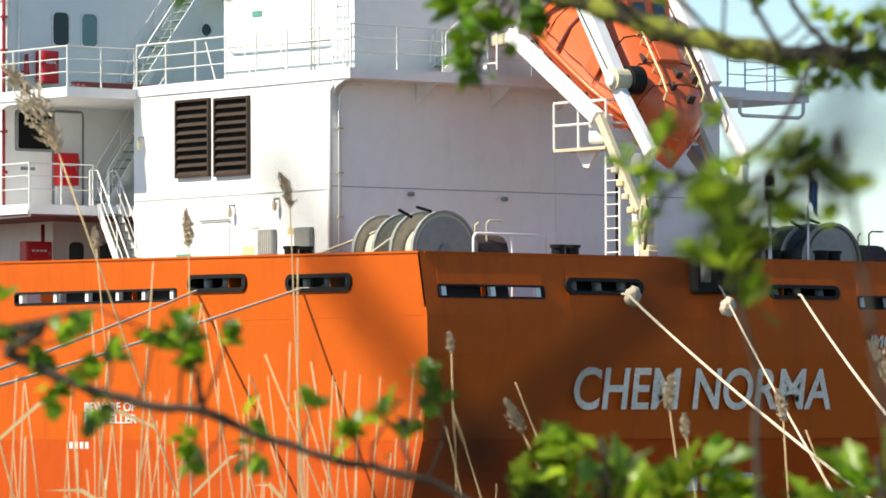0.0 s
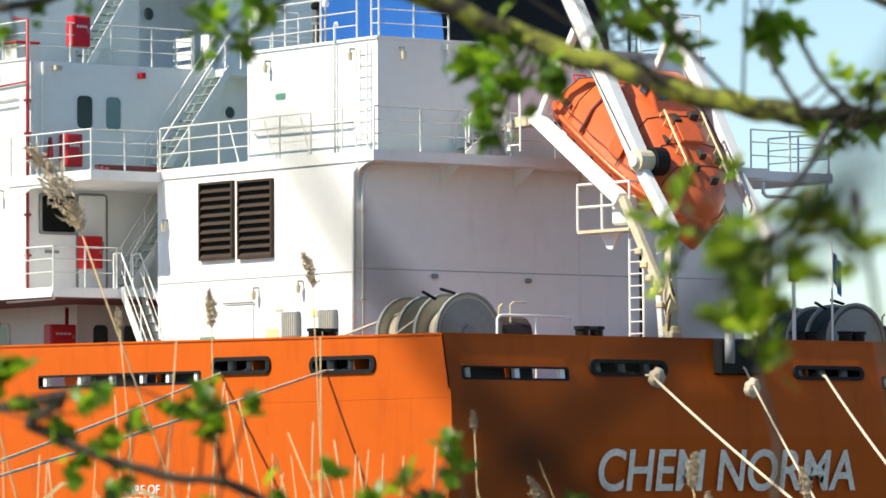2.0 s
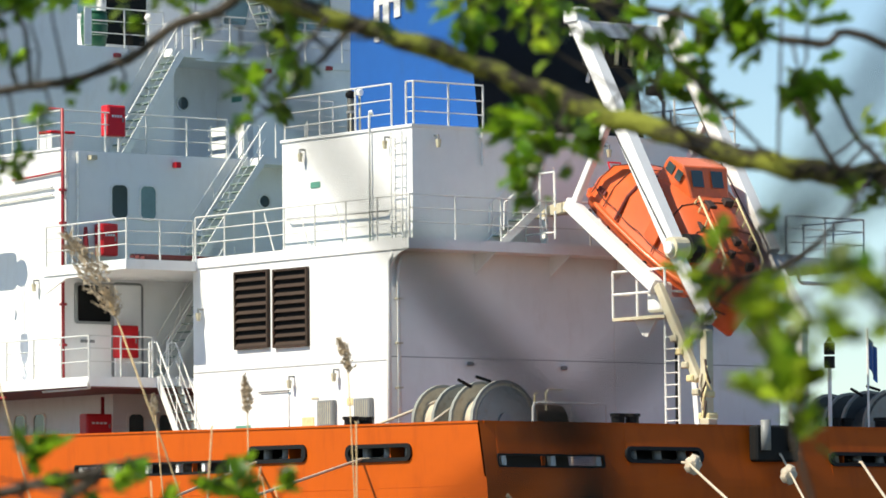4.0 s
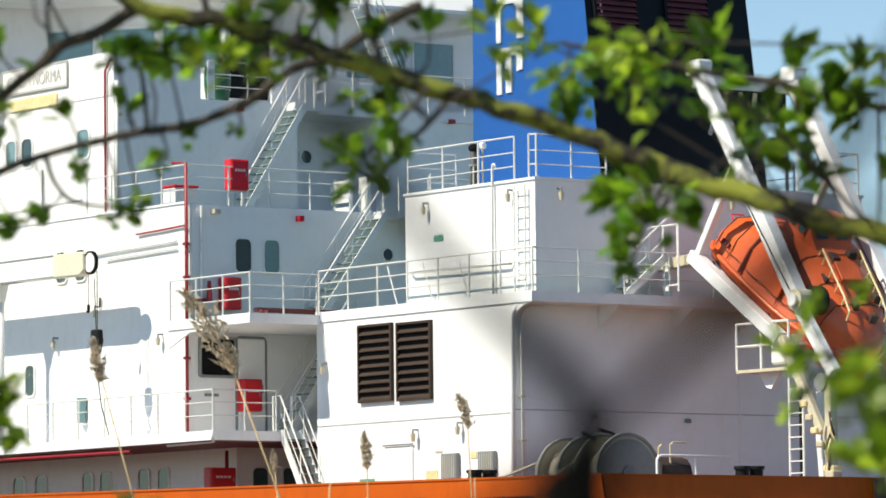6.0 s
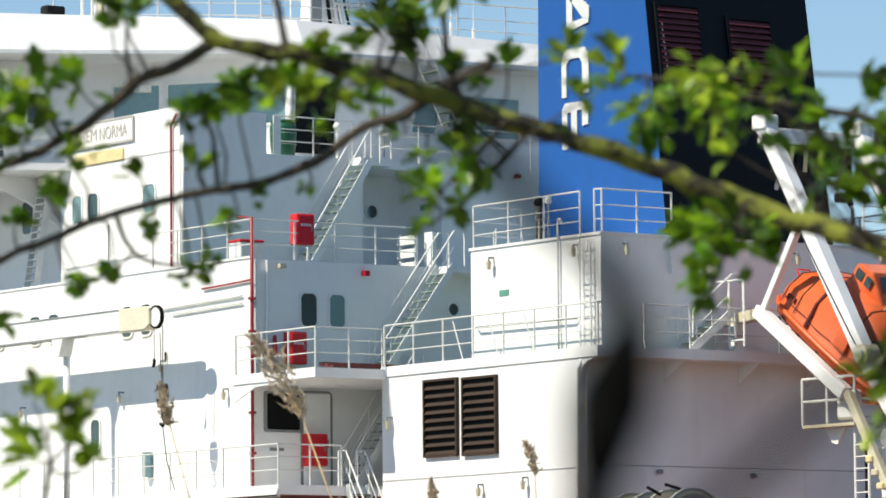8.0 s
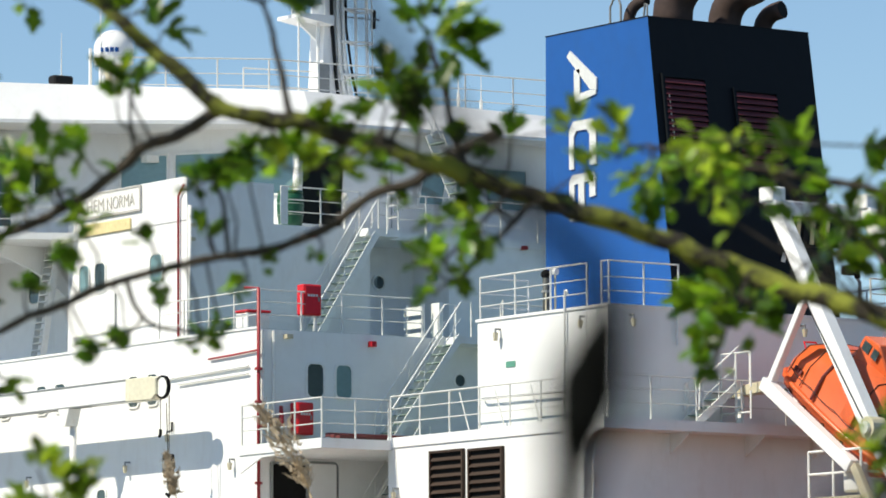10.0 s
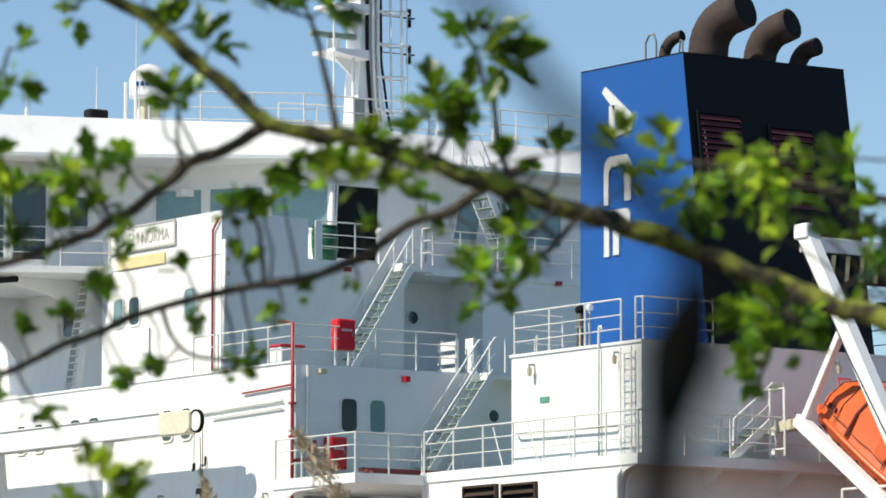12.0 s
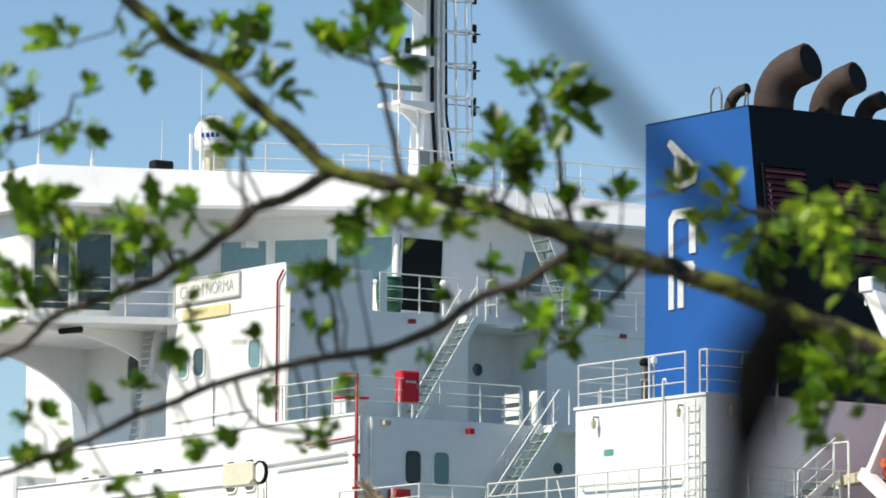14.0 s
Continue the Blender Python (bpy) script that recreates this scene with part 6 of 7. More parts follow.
part("radar_scanner", abox(8.85, 10.5, 30.9, 31.1, 26.42, 26.6), TREAD, mast, "pale radar scanner bar", bevel=0.04)
part("radar_box", bar([(9.8, 31, 29.6), (9.8, 31, 29.95)], 0.22, 12), WHITE_TRIM, mast)
part("radar_scanner", abox(8.5, 11.1, 30.9, 31.1, 29.97, 30.2), BLUE, mast, "blue-edged radar scanner bar", bevel=0.04)
part("lantern", bar([(9.75, 30.6, 27.5), (9.75, 30.6, 27.95)], 0.09, 8), BLACK, mast, "black signal lantern")
part("side_pole", bar([(9.45, 30.6, 23.1), (9.45, 30.6, 27.4)], 0.03), WHITE_TRIM, mast)
part("side_pole", bar([(10.15, 30.6, 23.1), (10.15, 30.6, 25.8)], 0.05), WHITE_TRIM, mast)
part("cabinet", abox(10.2, 10.55, 30.55, 30.75, 23.6, 24.6), GREY, mast, "grey cabinet on the mast foot", bevel=0.02)
for k in range(5):
    a = radians(-150 + 60 * k)
    part("cage_bar", bar([(11.75 + 0.33 * math.cos(a), 30.6 + 0.33 * math.sin(a), 24.3), (11.6 + 0.33 * math.cos(a), 30.6 + 0.33 * math.sin(a), 34)], 0.02, 5), WHITE_TRIM, mast)
for z in (24.3, 25.3, 26.3, 27.3, 28.3, 29.3):
    part("cage_hoop", bar([(11.72 + 0.36 * math.cos(a / 6 * math.pi), 30.6 + 0.36 * math.sin(a / 6 * math.pi), z) for a in range(13)], 0.028, 5), WHITE_TRIM, mast)
    part("ladder_bracket", abox(11.0, 11.5, 30.6, 30.7, z - 0.02, z + 0.06), WHITE_TRIM, mast)
for z in (26.15, 27.27, 28.4, 29.6):
    l = part("light_arm", bar([(11.1, 31, z), (12.45, 31, z)], 0.02, 5), GREY, mast)
    for s in (-1, 1):
        part("signal_light", bar([(12.45, 31, z + 0.05 * s), (12.45, 31, z + 0.28 * s)], 0.08, 8), BLACK, l, "black signal lantern")
    part("light_plate", abox(12.25, 12.65, 30.95, 31.05, z - 0.02, z + 0.02), BLACK, l)
LAY["now"] = HERE

# ---- shrub in front of the camera ----
# the crown hangs a little lower on one side
CROWN = Matrix.Translation(EYE) @ Matrix.Rotation(radians(0.833), 4, Vector((0.603, 0.798, -0.014))) @ Matrix.Translation(-EYE)
LAY["now"] = CROWN
def leaf_mesh(seed, mat):
    """A young lobed leaf, about one unit long along +x, folded a little on its midrib."""
    rnd = random.Random(seed)
    bm = bmesh.new()
    edge = ((0.0, 0.0), (0.12, 0.05), (0.3, 0.26), (0.42, 0.34), (0.5, 0.22), (0.64, 0.4), (0.74, 0.36), (0.78, 0.2), (0.9, 0.13), (1.0, 0.0))
    mid = [bm.verts.new((x, 0, -0.10 * x * x)) for x, _ in edge]
    for s in (-1, 1):
        wide = 0.6 + 0.3 * rnd.random()
        rim = [mid[0]] + [bm.verts.new((x + 0.03 * rnd.random(), s * y * wide, 0.32 * y - 0.16 * x * x + 0.03 * rnd.random())) for x, y in edge[1:-1]] + [mid[-1]]
        for i in range(len(edge) - 1):
            q = [mid[i], mid[i + 1], rim[i + 1], rim[i]]
            q = [v for k, v in enumerate(q) if v not in q[:k]]
            if len(q) > 2:
                bm.faces.new(q if s > 0 else q[::-1])
    me = bpy.data.meshes.new("leaf")
    bm.normal_update()
    bm.to_mesh(me)
    bm.free()
    me.materials.append(mat)
    me.shade_smooth()
    return me


LEAVES = [leaf_mesh(k, LEAF) for k in range(5)]
PALE_LEAVES = [leaf_mesh(k, LEAF_PALE) for k in range(5, 10)]
GROW = random.Random(7)


def limb(label, points, r0, r1, mat, category="branch"):
    """A bending, knobbly branch through a few points, from the thick end to the thin one."""
    t = thing("shrub_branch", points[0], label, category, "shrub branches")
    pts = [Vector(p) for p in points]
    line = []
    for i in range(len(pts) - 1):
        p0, p1, p2, p3 = pts[max(i - 1, 0)], pts[i], pts[i + 1], pts[min(i + 2, len(pts) - 1)]
        for k in range(6):
            s = k / 6
            q = 0.5 * ((2 * p1) + (p2 - p0) * s + (2 * p0 - 5 * p1 + 4 * p2 - p3) * s * s + (3 * p1 - p0 - 3 * p2 + p3) * s ** 3)
            line.append(q)
    line.append(pts[-1])
    seed = Vector((points[0][0] * 7, points[0][2] * 5, 0))
    line = [p + Vector((noise.noise(seed + p * 22), noise.noise(seed + p * 22 + Vector((9, 0, 0))), noise.noise(seed + p * 22 + Vector((0, 9, 0))))) * r0 * 0.55 for p in line]
    bm = bar(line, r0, 9, r1)
    for v in bm.verts:
        v.co += Vector((noise.noise(v.co * 90), noise.noise(v.co * 90 + Vector((5, 0, 0))), noise.noise(v.co * 90 + Vector((0, 5, 0))))) * r0 * 0.28
    part("limb", bm, mat, t, smooth=True)
    t["reach"] = max(r0, r1)
    LINES[t.name] = line
    BOUGHS[BOUGH["now"]].append(t)
    return t


LINES = {}
BOUGHS = {"main": [], "low": [], "still": []}
BOUGH = {"now": "still"}


def nearest(line, p):
    return min(line, key=lambda q: (q - p).length)


def spray(branch, at, size, count, pale=0.08):
    """A short spur from the branch to a tuft of young leaves of that half width."""
    c = Vector(at)
    base = nearest(LINES[branch.name], c)
    out = c - base
    if out.length > 0.006:
        side = Vector((GROW.uniform(-1, 1), GROW.uniform(-1, 1), GROW.uniform(-1, 1))) * 0.22 * out.length
        part("twig", bar([base, base + out * 0.5 + side, c], 0.002, 6, 0.0013), TWIG, branch, smooth=True)
    lift = (out.normalized() * 0.5 if out.length > 0.006 else Vector()) + Vector((0, 0, 0.45))
    bud = size < 0.034
    axis = (lift + Vector((GROW.gauss(0, 1), GROW.gauss(0, 1), GROW.gauss(0, 0.7))) * 0.55).normalized()
    for i in range(round(count * (2.1 if size < 0.029 else 1.5 if bud else 1.55))):
        d = axis + Vector((GROW.gauss(0, 1), GROW.gauss(0, 1), GROW.gauss(0, 1))) * (0.55 if bud else 0.62)
        d.normalize()
        ob = new("leaf", (PALE_LEAVES if GROW.random() < pale else LEAVES)[GROW.randrange(5)])
        length = size * (GROW.uniform(0.7, 1.15) if bud else GROW.uniform(0.8, 1.65))
        turn = d.to_track_quat("X", "Z") @ Euler((GROW.uniform(-1.0, 1.0), 0, 0)).to_quaternion()
        start = c + d * size * GROW.uniform(0.0, 0.35) + Vector((GROW.gauss(0, 1), GROW.gauss(0, 1), GROW.gauss(0, 1))) * size * 0.12
        ob.parent = branch
        ob.matrix_parent_inverse = WORLD_OF[branch.name].inverted()
        ob.matrix_basis = LAY["now"] @ Matrix.LocRotScale(start, turn, Vector((length, length * (1.1 if bud else 0.72), length)))


limb("dark upright shrub stem with rough bark", [(-69.334, -90.498, 1.750), (-69.374, -90.467, 2.600), (-69.397, -90.449, 3.400), (-69.397, -90.449, 4.300), (-69.358, -90.480, 5.200)], 0.026, 0.014, BARK)
limb("slim upright shrub stem with rough bark", [(-71.304, -88.959, 1.750), (-71.344, -88.928, 2.600), (-71.367, -88.910, 3.400), (-71.367, -88.910, 4.300), (-71.328, -88.941, 5.200)], 0.026, 0.014, BARK)
BOUGH["now"] = "main"
B = limb("mossy main branch of a shrub with young green leaves", [(-69.397, -90.449, 3.738), (-69.476, -90.411, 3.988), (-69.633, -90.286, 3.981), (-69.755, -90.190, 3.984), (-69.844, -90.120, 3.991), (-69.890, -90.021, 4.005), (-69.938, -89.921, 4.040), (-69.994, -89.806, 4.084), (-70.050, -89.713, 4.123), (-70.169, -89.639, 4.172), (-70.275, -89.572, 4.210), (-70.369, -89.512, 4.241), (-70.464, -89.453, 4.274), (-70.539, -89.404, 4.291), (-70.607, -89.366, 4.349), (-70.676, -89.329, 4.416), (-70.750, -89.288, 4.479), (-70.789, -89.268, 4.526)], 0.0165, 0.0085, BARK)
spray(B, (-70.751, -89.279, 4.424), 0.040, 8)
spray(B, (-70.720, -89.305, 4.459), 0.032, 7)
spray(B, (-70.821, -89.233, 4.436), 0.040, 8)
spray(B, (-70.673, -89.335, 4.447), 0.032, 7)
spray(B, (-70.621, -89.369, 4.435), 0.038, 8)
spray(B, (-70.641, -89.361, 4.468), 0.032, 7)
spray(B, (-70.472, -89.442, 4.236), 0.032, 7)
spray(B, (-70.421, -89.478, 4.244), 0.030, 6)
spray(B, (-70.374, -89.517, 4.293), 0.043, 9)
spray(B, (-70.395, -89.500, 4.276), 0.032, 7)
spray(B, (-70.440, -89.468, 4.267), 0.032, 6)
spray(B, (-70.499, -89.426, 4.259), 0.029, 6)
spray(B, (-70.266, -89.582, 4.234), 0.022, 6)
spray(B, (-70.540, -90.121, 4.194), 0.030, 7, 0.75)
spray(B, (-70.616, -90.307, 4.156), 0.031, 7, 0.75)
spray(B, (-70.523, -90.126, 4.151), 0.025, 6, 0.75)
spray(B, (-70.588, -90.322, 4.127), 0.027, 6, 0.75)
spray(B, (-70.546, -90.355, 4.158), 0.031, 7, 0.75)
spray(B, (-70.022, -89.723, 4.066), 0.043, 9)
spray(B, (-70.030, -89.712, 4.024), 0.032, 7)
spray(B, (-70.019, -89.715, 3.990), 0.025, 6)
spray(B, (-69.979, -89.748, 4.032), 0.032, 7)
spray(B, (-69.974, -89.757, 4.067), 0.032, 7)
spray(B, (-70.431, -90.309, 4.142), 0.034, 8, 0.75)
spray(B, (-70.458, -90.294, 4.160), 0.034, 8, 0.75)
spray(B, (-70.384, -90.212, 4.093), 0.027, 6, 0.75)
spray(B, (-70.245, -89.600, 4.259), 0.029, 6)
spray(B, (-70.296, -89.564, 4.254), 0.025, 6)
spray(B, (-69.924, -89.799, 4.123), 0.043, 9)
spray(B, (-69.893, -89.824, 4.152), 0.043, 9)
spray(B, (-69.858, -89.838, 4.084), 0.038, 8)
spray(B, (-69.931, -89.786, 4.068), 0.032, 7)
spray(B, (-69.894, -89.816, 4.104), 0.032, 7)
spray(B, (-70.584, -89.332, 4.389), 0.036, 8)
spray(B, (-70.346, -89.518, 4.298), 0.036, 8)
spray(B, (-70.327, -89.533, 4.280), 0.036, 8)
spray(B, (-70.621, -89.304, 4.413), 0.036, 8)
spray(B, (-70.488, -89.407, 4.226), 0.036, 8)
spray(B, (-70.360, -89.507, 4.322), 0.036, 8)
B = limb("upright leafy twig on the main branch", [(-70.471, -89.449, 4.279), (-70.483, -89.448, 4.335), (-70.494, -89.447, 4.376), (-70.508, -89.444, 4.417)], 0.0050, 0.0030, TWIG)
spray(B, (-70.513, -89.445, 4.451), 0.051, 11)
spray(B, (-70.540, -89.423, 4.426), 0.038, 8)
spray(B, (-70.494, -89.455, 4.428), 0.038, 8)
spray(B, (-70.526, -89.438, 4.465), 0.038, 8)
spray(B, (-70.570, -89.405, 4.443), 0.030, 6)
B = limb("upright leafy twig on the main branch", [(-70.292, -89.562, 4.220), (-70.306, -89.560, 4.271), (-70.315, -89.560, 4.312), (-70.326, -89.557, 4.343)], 0.0050, 0.0030, TWIG)
spray(B, (-70.335, -89.555, 4.374), 0.051, 11)
spray(B, (-70.361, -89.533, 4.338), 0.032, 7)
spray(B, (-70.306, -89.574, 4.364), 0.038, 8)
spray(B, (-70.345, -89.551, 4.394), 0.032, 7)
B = limb("thin side branch with small young leaves", [(-70.485, -89.321, 4.305), (-70.523, -89.290, 4.274), (-70.567, -89.256, 4.248), (-70.604, -89.225, 4.205), (-70.642, -89.194, 4.176), (-70.675, -89.169, 4.154), (-70.709, -89.143, 4.138), (-70.748, -89.114, 4.120), (-70.785, -89.083, 4.081), (-70.829, -89.049, 4.052)], 0.0085, 0.0040, TWIG)
spray(B, (-70.803, -89.091, 4.220), 0.044, 9)
spray(B, (-70.788, -89.106, 4.249), 0.038, 8)
spray(B, (-70.688, -89.172, 4.234), 0.041, 8)
spray(B, (-70.657, -89.189, 4.210), 0.032, 6)
spray(B, (-70.625, -89.216, 4.243), 0.036, 7)
spray(B, (-70.615, -89.211, 4.163), 0.032, 6)
spray(B, (-70.738, -89.124, 4.142), 0.036, 7)
spray(B, (-70.777, -89.094, 4.120), 0.038, 8)
spray(B, (-70.586, -89.256, 4.331), 0.038, 8)
spray(B, (-70.596, -89.246, 4.313), 0.026, 6)
spray(B, (-70.804, -89.082, 4.164), 0.033, 7)
spray(B, (-70.650, -89.192, 4.197), 0.029, 6)
spray(B, (-70.700, -89.154, 4.167), 0.029, 6)
spray(B, (-70.697, -89.244, 4.222), 0.036, 7)
spray(B, (-70.709, -89.234, 4.173), 0.036, 7)
spray(B, (-70.776, -89.182, 4.193), 0.036, 7)
spray(B, (-70.804, -89.160, 4.200), 0.036, 7)
spray(B, (-70.830, -89.140, 4.122), 0.036, 7)
B = limb("thin upright spur with a leaf tuft", [(-70.597, -89.296, 4.240), (-70.604, -89.296, 4.276), (-70.607, -89.298, 4.303)], 0.0030, 0.0020, TWIG)
spray(B, (-70.610, -89.300, 4.328), 0.033, 7)
BOUGH["now"] = "low"
B = limb("long thin lower branch hung with small leaves", [(-70.172, -89.461, 4.223), (-70.227, -89.418, 4.188), (-70.263, -89.389, 4.158), (-70.309, -89.355, 4.134), (-70.349, -89.322, 4.097), (-70.402, -89.282, 4.071), (-70.442, -89.254, 4.065), (-70.500, -89.212, 4.047), (-70.573, -89.158, 4.021), (-70.635, -89.111, 3.989), (-70.685, -89.072, 3.958), (-70.735, -89.034, 3.930), (-70.791, -88.991, 3.902)], 0.0072, 0.0038, TWIG)
spray(B, (-70.296, -89.368, 4.167), 0.029, 6)
spray(B, (-70.258, -89.389, 4.132), 0.029, 6)
spray(B, (-70.232, -89.402, 4.101), 0.029, 6)
spray(B, (-70.352, -89.316, 4.069), 0.016, 6)
spray(B, (-70.409, -89.274, 4.053), 0.021, 6)
spray(B, (-70.468, -89.239, 4.088), 0.031, 6)
spray(B, (-70.510, -89.202, 4.030), 0.029, 6)
spray(B, (-70.465, -89.222, 3.957), 0.027, 6)
spray(B, (-70.526, -89.199, 4.078), 0.027, 6)
spray(B, (-70.600, -89.150, 4.096), 0.029, 6)
spray(B, (-70.612, -89.137, 4.065), 0.020, 6)
spray(B, (-70.545, -89.169, 3.967), 0.025, 6)
spray(B, (-70.579, -89.144, 3.954), 0.023, 6)
spray(B, (-70.652, -89.103, 4.013), 0.027, 6)
spray(B, (-70.691, -89.073, 3.993), 0.027, 6)
spray(B, (-70.738, -89.038, 3.973), 0.027, 6)
spray(B, (-70.666, -89.077, 3.904), 0.030, 6)
spray(B, (-70.721, -89.040, 3.907), 0.033, 7)
spray(B, (-70.757, -89.017, 3.917), 0.033, 7)
spray(B, (-70.757, -89.026, 3.973), 0.026, 6)
spray(B, (-70.436, -89.276, 4.188), 0.026, 6)
spray(B, (-70.452, -89.258, 4.144), 0.027, 6)
spray(B, (-70.482, -89.239, 4.150), 0.033, 6)
spray(B, (-70.446, -89.237, 3.975), 0.020, 6)
spray(B, (-70.645, -89.221, 3.939), 0.026, 6)
spray(B, (-70.669, -89.202, 4.047), 0.026, 6)
spray(B, (-70.491, -89.341, 4.012), 0.026, 6)
spray(B, (-70.405, -89.408, 4.125), 0.026, 6)
BOUGH["now"] = "main"
B = limb("short drooping twig with young leaves", [(-70.162, -89.524, 4.189), (-70.179, -89.508, 4.161), (-70.203, -89.488, 4.133), (-70.221, -89.471, 4.103), (-70.237, -89.459, 4.093)], 0.0040, 0.0025, TWIG)
spray(B, (-70.251, -89.447, 4.078), 0.029, 6)
spray(B, (-70.208, -89.493, 4.188), 0.032, 6)
spray(B, (-70.229, -89.475, 4.166), 0.033, 7)
spray(B, (-70.218, -89.489, 4.208), 0.026, 6)
spray(B, (-70.277, -89.435, 4.119), 0.032, 6)
BOUGH["now"] = "low"
B = limb("slim twig reaching down with bud leaves", [(-70.472, -89.293, 4.058), (-70.478, -89.295, 4.096), (-70.484, -89.296, 4.128), (-70.496, -89.290, 4.152)], 0.0032, 0.0025, TWIG)
spray(B, (-70.498, -89.289, 4.148), 0.026, 6)
spray(B, (-70.512, -89.279, 4.144), 0.026, 6)
B = limb("slim twig reaching down with bud leaves", [(-70.574, -89.219, 4.024), (-70.559, -89.223, 3.989), (-70.537, -89.235, 3.968), (-70.496, -89.263, 3.963)], 0.0034, 0.0025, TWIG)
spray(B, (-70.491, -89.265, 3.955), 0.025, 6)
spray(B, (-70.570, -89.212, 3.962), 0.023, 6)
BOUGH["now"] = "main"
B = limb("leafy twig at the edge of the shrub", [(-71.367, -88.910, 4.053), (-70.944, -89.251, 4.303), (-70.906, -89.278, 4.309), (-70.876, -89.301, 4.322), (-70.863, -89.311, 4.336), (-70.859, -89.317, 4.359)], 0.0040, 0.0020, TWIG)
spray(B, (-70.904, -89.286, 4.355), 0.032, 7)
spray(B, (-70.928, -89.272, 4.371), 0.032, 7)
spray(B, (-70.847, -89.319, 4.316), 0.031, 6)
spray(B, (-70.860, -89.309, 4.305), 0.028, 6)
spray(B, (-70.848, -89.325, 4.360), 0.025, 6)
spray(B, (-70.919, -89.273, 4.331), 0.031, 6)
spray(B, (-70.921, -89.265, 4.290), 0.031, 6)
B = limb("leafy branch in the crown of the shrub", [(-69.397, -90.449, 3.879), (-69.879, -90.223, 4.129), (-69.953, -90.168, 4.136), (-70.027, -90.113, 4.149), (-70.091, -90.067, 4.169), (-70.155, -90.021, 4.182), (-70.219, -89.974, 4.195), (-70.288, -89.924, 4.215)], 0.0060, 0.0030, TWIG)
spray(B, (-70.197, -89.989, 4.182), 0.036, 8)
spray(B, (-70.223, -89.968, 4.163), 0.031, 7)
spray(B, (-70.287, -89.922, 4.179), 0.036, 8)
spray(B, (-70.270, -89.932, 4.150), 0.031, 7)
spray(B, (-70.145, -90.029, 4.189), 0.039, 8)
spray(B, (-70.107, -90.055, 4.162), 0.039, 8)
spray(B, (-70.076, -90.080, 4.182), 0.041, 9)
spray(B, (-70.042, -90.101, 4.136), 0.041, 9)
spray(B, (-70.005, -90.128, 4.136), 0.041, 9)
spray(B, (-69.967, -90.154, 4.103), 0.044, 10)
spray(B, (-70.012, -90.127, 4.175), 0.036, 8)
spray(B, (-69.964, -90.162, 4.162), 0.041, 9)
spray(B, (-70.132, -90.034, 4.136), 0.030, 6)
spray(B, (-70.170, -90.007, 4.156), 0.030, 6)
spray(B, (-70.314, -89.903, 4.196), 0.031, 7)
spray(B, (-70.245, -89.954, 4.189), 0.031, 7)
spray(B, (-70.063, -90.084, 4.116), 0.031, 7)
spray(B, (-69.982, -90.140, 4.070), 0.031, 7)
B = limb("dark twig crossing the sky", [(-70.128, -90.404, 3.962), (-70.140, -90.395, 3.978), (-70.153, -90.386, 4.003), (-70.171, -90.374, 4.040)], 0.0040, 0.0030, TWIG)
spray(B, (-70.114, -90.417, 4.002), 0.029, 6, 0.75)
spray(B, (-70.094, -90.432, 3.984), 0.027, 6, 0.75)
spray(B, (-70.065, -90.456, 3.990), 0.029, 7, 0.75)
spray(B, (-70.048, -90.469, 3.996), 0.029, 7, 0.75)
B = limb("bare crooked twig with a few leaves", [(-69.397, -90.449, 3.771), (-69.825, -90.264, 4.021), (-69.875, -90.223, 3.991), (-69.901, -90.203, 4.008), (-69.920, -90.190, 4.034), (-69.939, -90.177, 4.074)], 0.0050, 0.0030, TWIG)
spray(B, (-69.910, -90.193, 3.949), 0.030, 6)
spray(B, (-69.890, -90.209, 3.942), 0.030, 6)
spray(B, (-69.854, -90.238, 3.968), 0.030, 6)
spray(B, (-69.844, -90.248, 4.008), 0.031, 7)
spray(B, (-69.880, -90.218, 3.962), 0.027, 6)
LAY["now"] = Matrix.Translation(RIGHT * 0.02 + Vector((0, 0, 0.0))) @ CROWN
B = limb("drooping blurred twig with dark leaves", [(-69.852, -90.114, 3.989), (-70.406, -90.691, 3.888), (-70.825, -91.122, 3.816), (-70.852, -91.099, 3.790), (-70.884, -91.073, 3.775)], 0.0035, 0.0020, TWIG)
spray(B, (-70.903, -91.059, 3.806), 0.024, 7, 0.75)
spray(B, (-70.900, -91.060, 3.778), 0.026, 7, 0.75)
spray(B, (-70.925, -91.041, 3.785), 0.019, 6, 0.75)
spray(B, (-70.872, -91.082, 3.765), 0.024, 6, 0.75)
spray(B, (-70.859, -91.095, 3.829), 0.019, 6, 0.75)
spray(B, (-70.912, -91.049, 3.731), 0.019, 6, 0.75)
LAY["now"] = CROWN
B = limb("drooping leafy spur under the main branch", [(-70.059, -89.833, 4.087), (-70.066, -89.825, 4.056), (-70.076, -89.816, 4.029), (-70.084, -89.806, 3.995)], 0.0030, 0.0020, TWIG)
spray(B, (-70.075, -89.820, 4.059), 0.035, 7)
spray(B, (-70.055, -89.833, 4.049), 0.032, 7)
spray(B, (-70.089, -89.804, 4.009), 0.029, 6)
spray(B, (-70.070, -89.819, 4.022), 0.032, 7)
spray(B, (-70.087, -89.802, 3.971), 0.028, 6)
spray(B, (-70.099, -89.796, 4.002), 0.025, 6)
BOUGH["now"] = "low"
BOUGH["now"] = "main"
B = limb("dark leafy tuft on a short twig", [(-70.295, -89.666, 4.186), (-70.315, -89.648, 4.152), (-70.336, -89.630, 4.125), (-70.354, -89.614, 4.101)], 0.0030, 0.0020, TWIG)
spray(B, (-70.331, -89.635, 4.145), 0.035, 7)
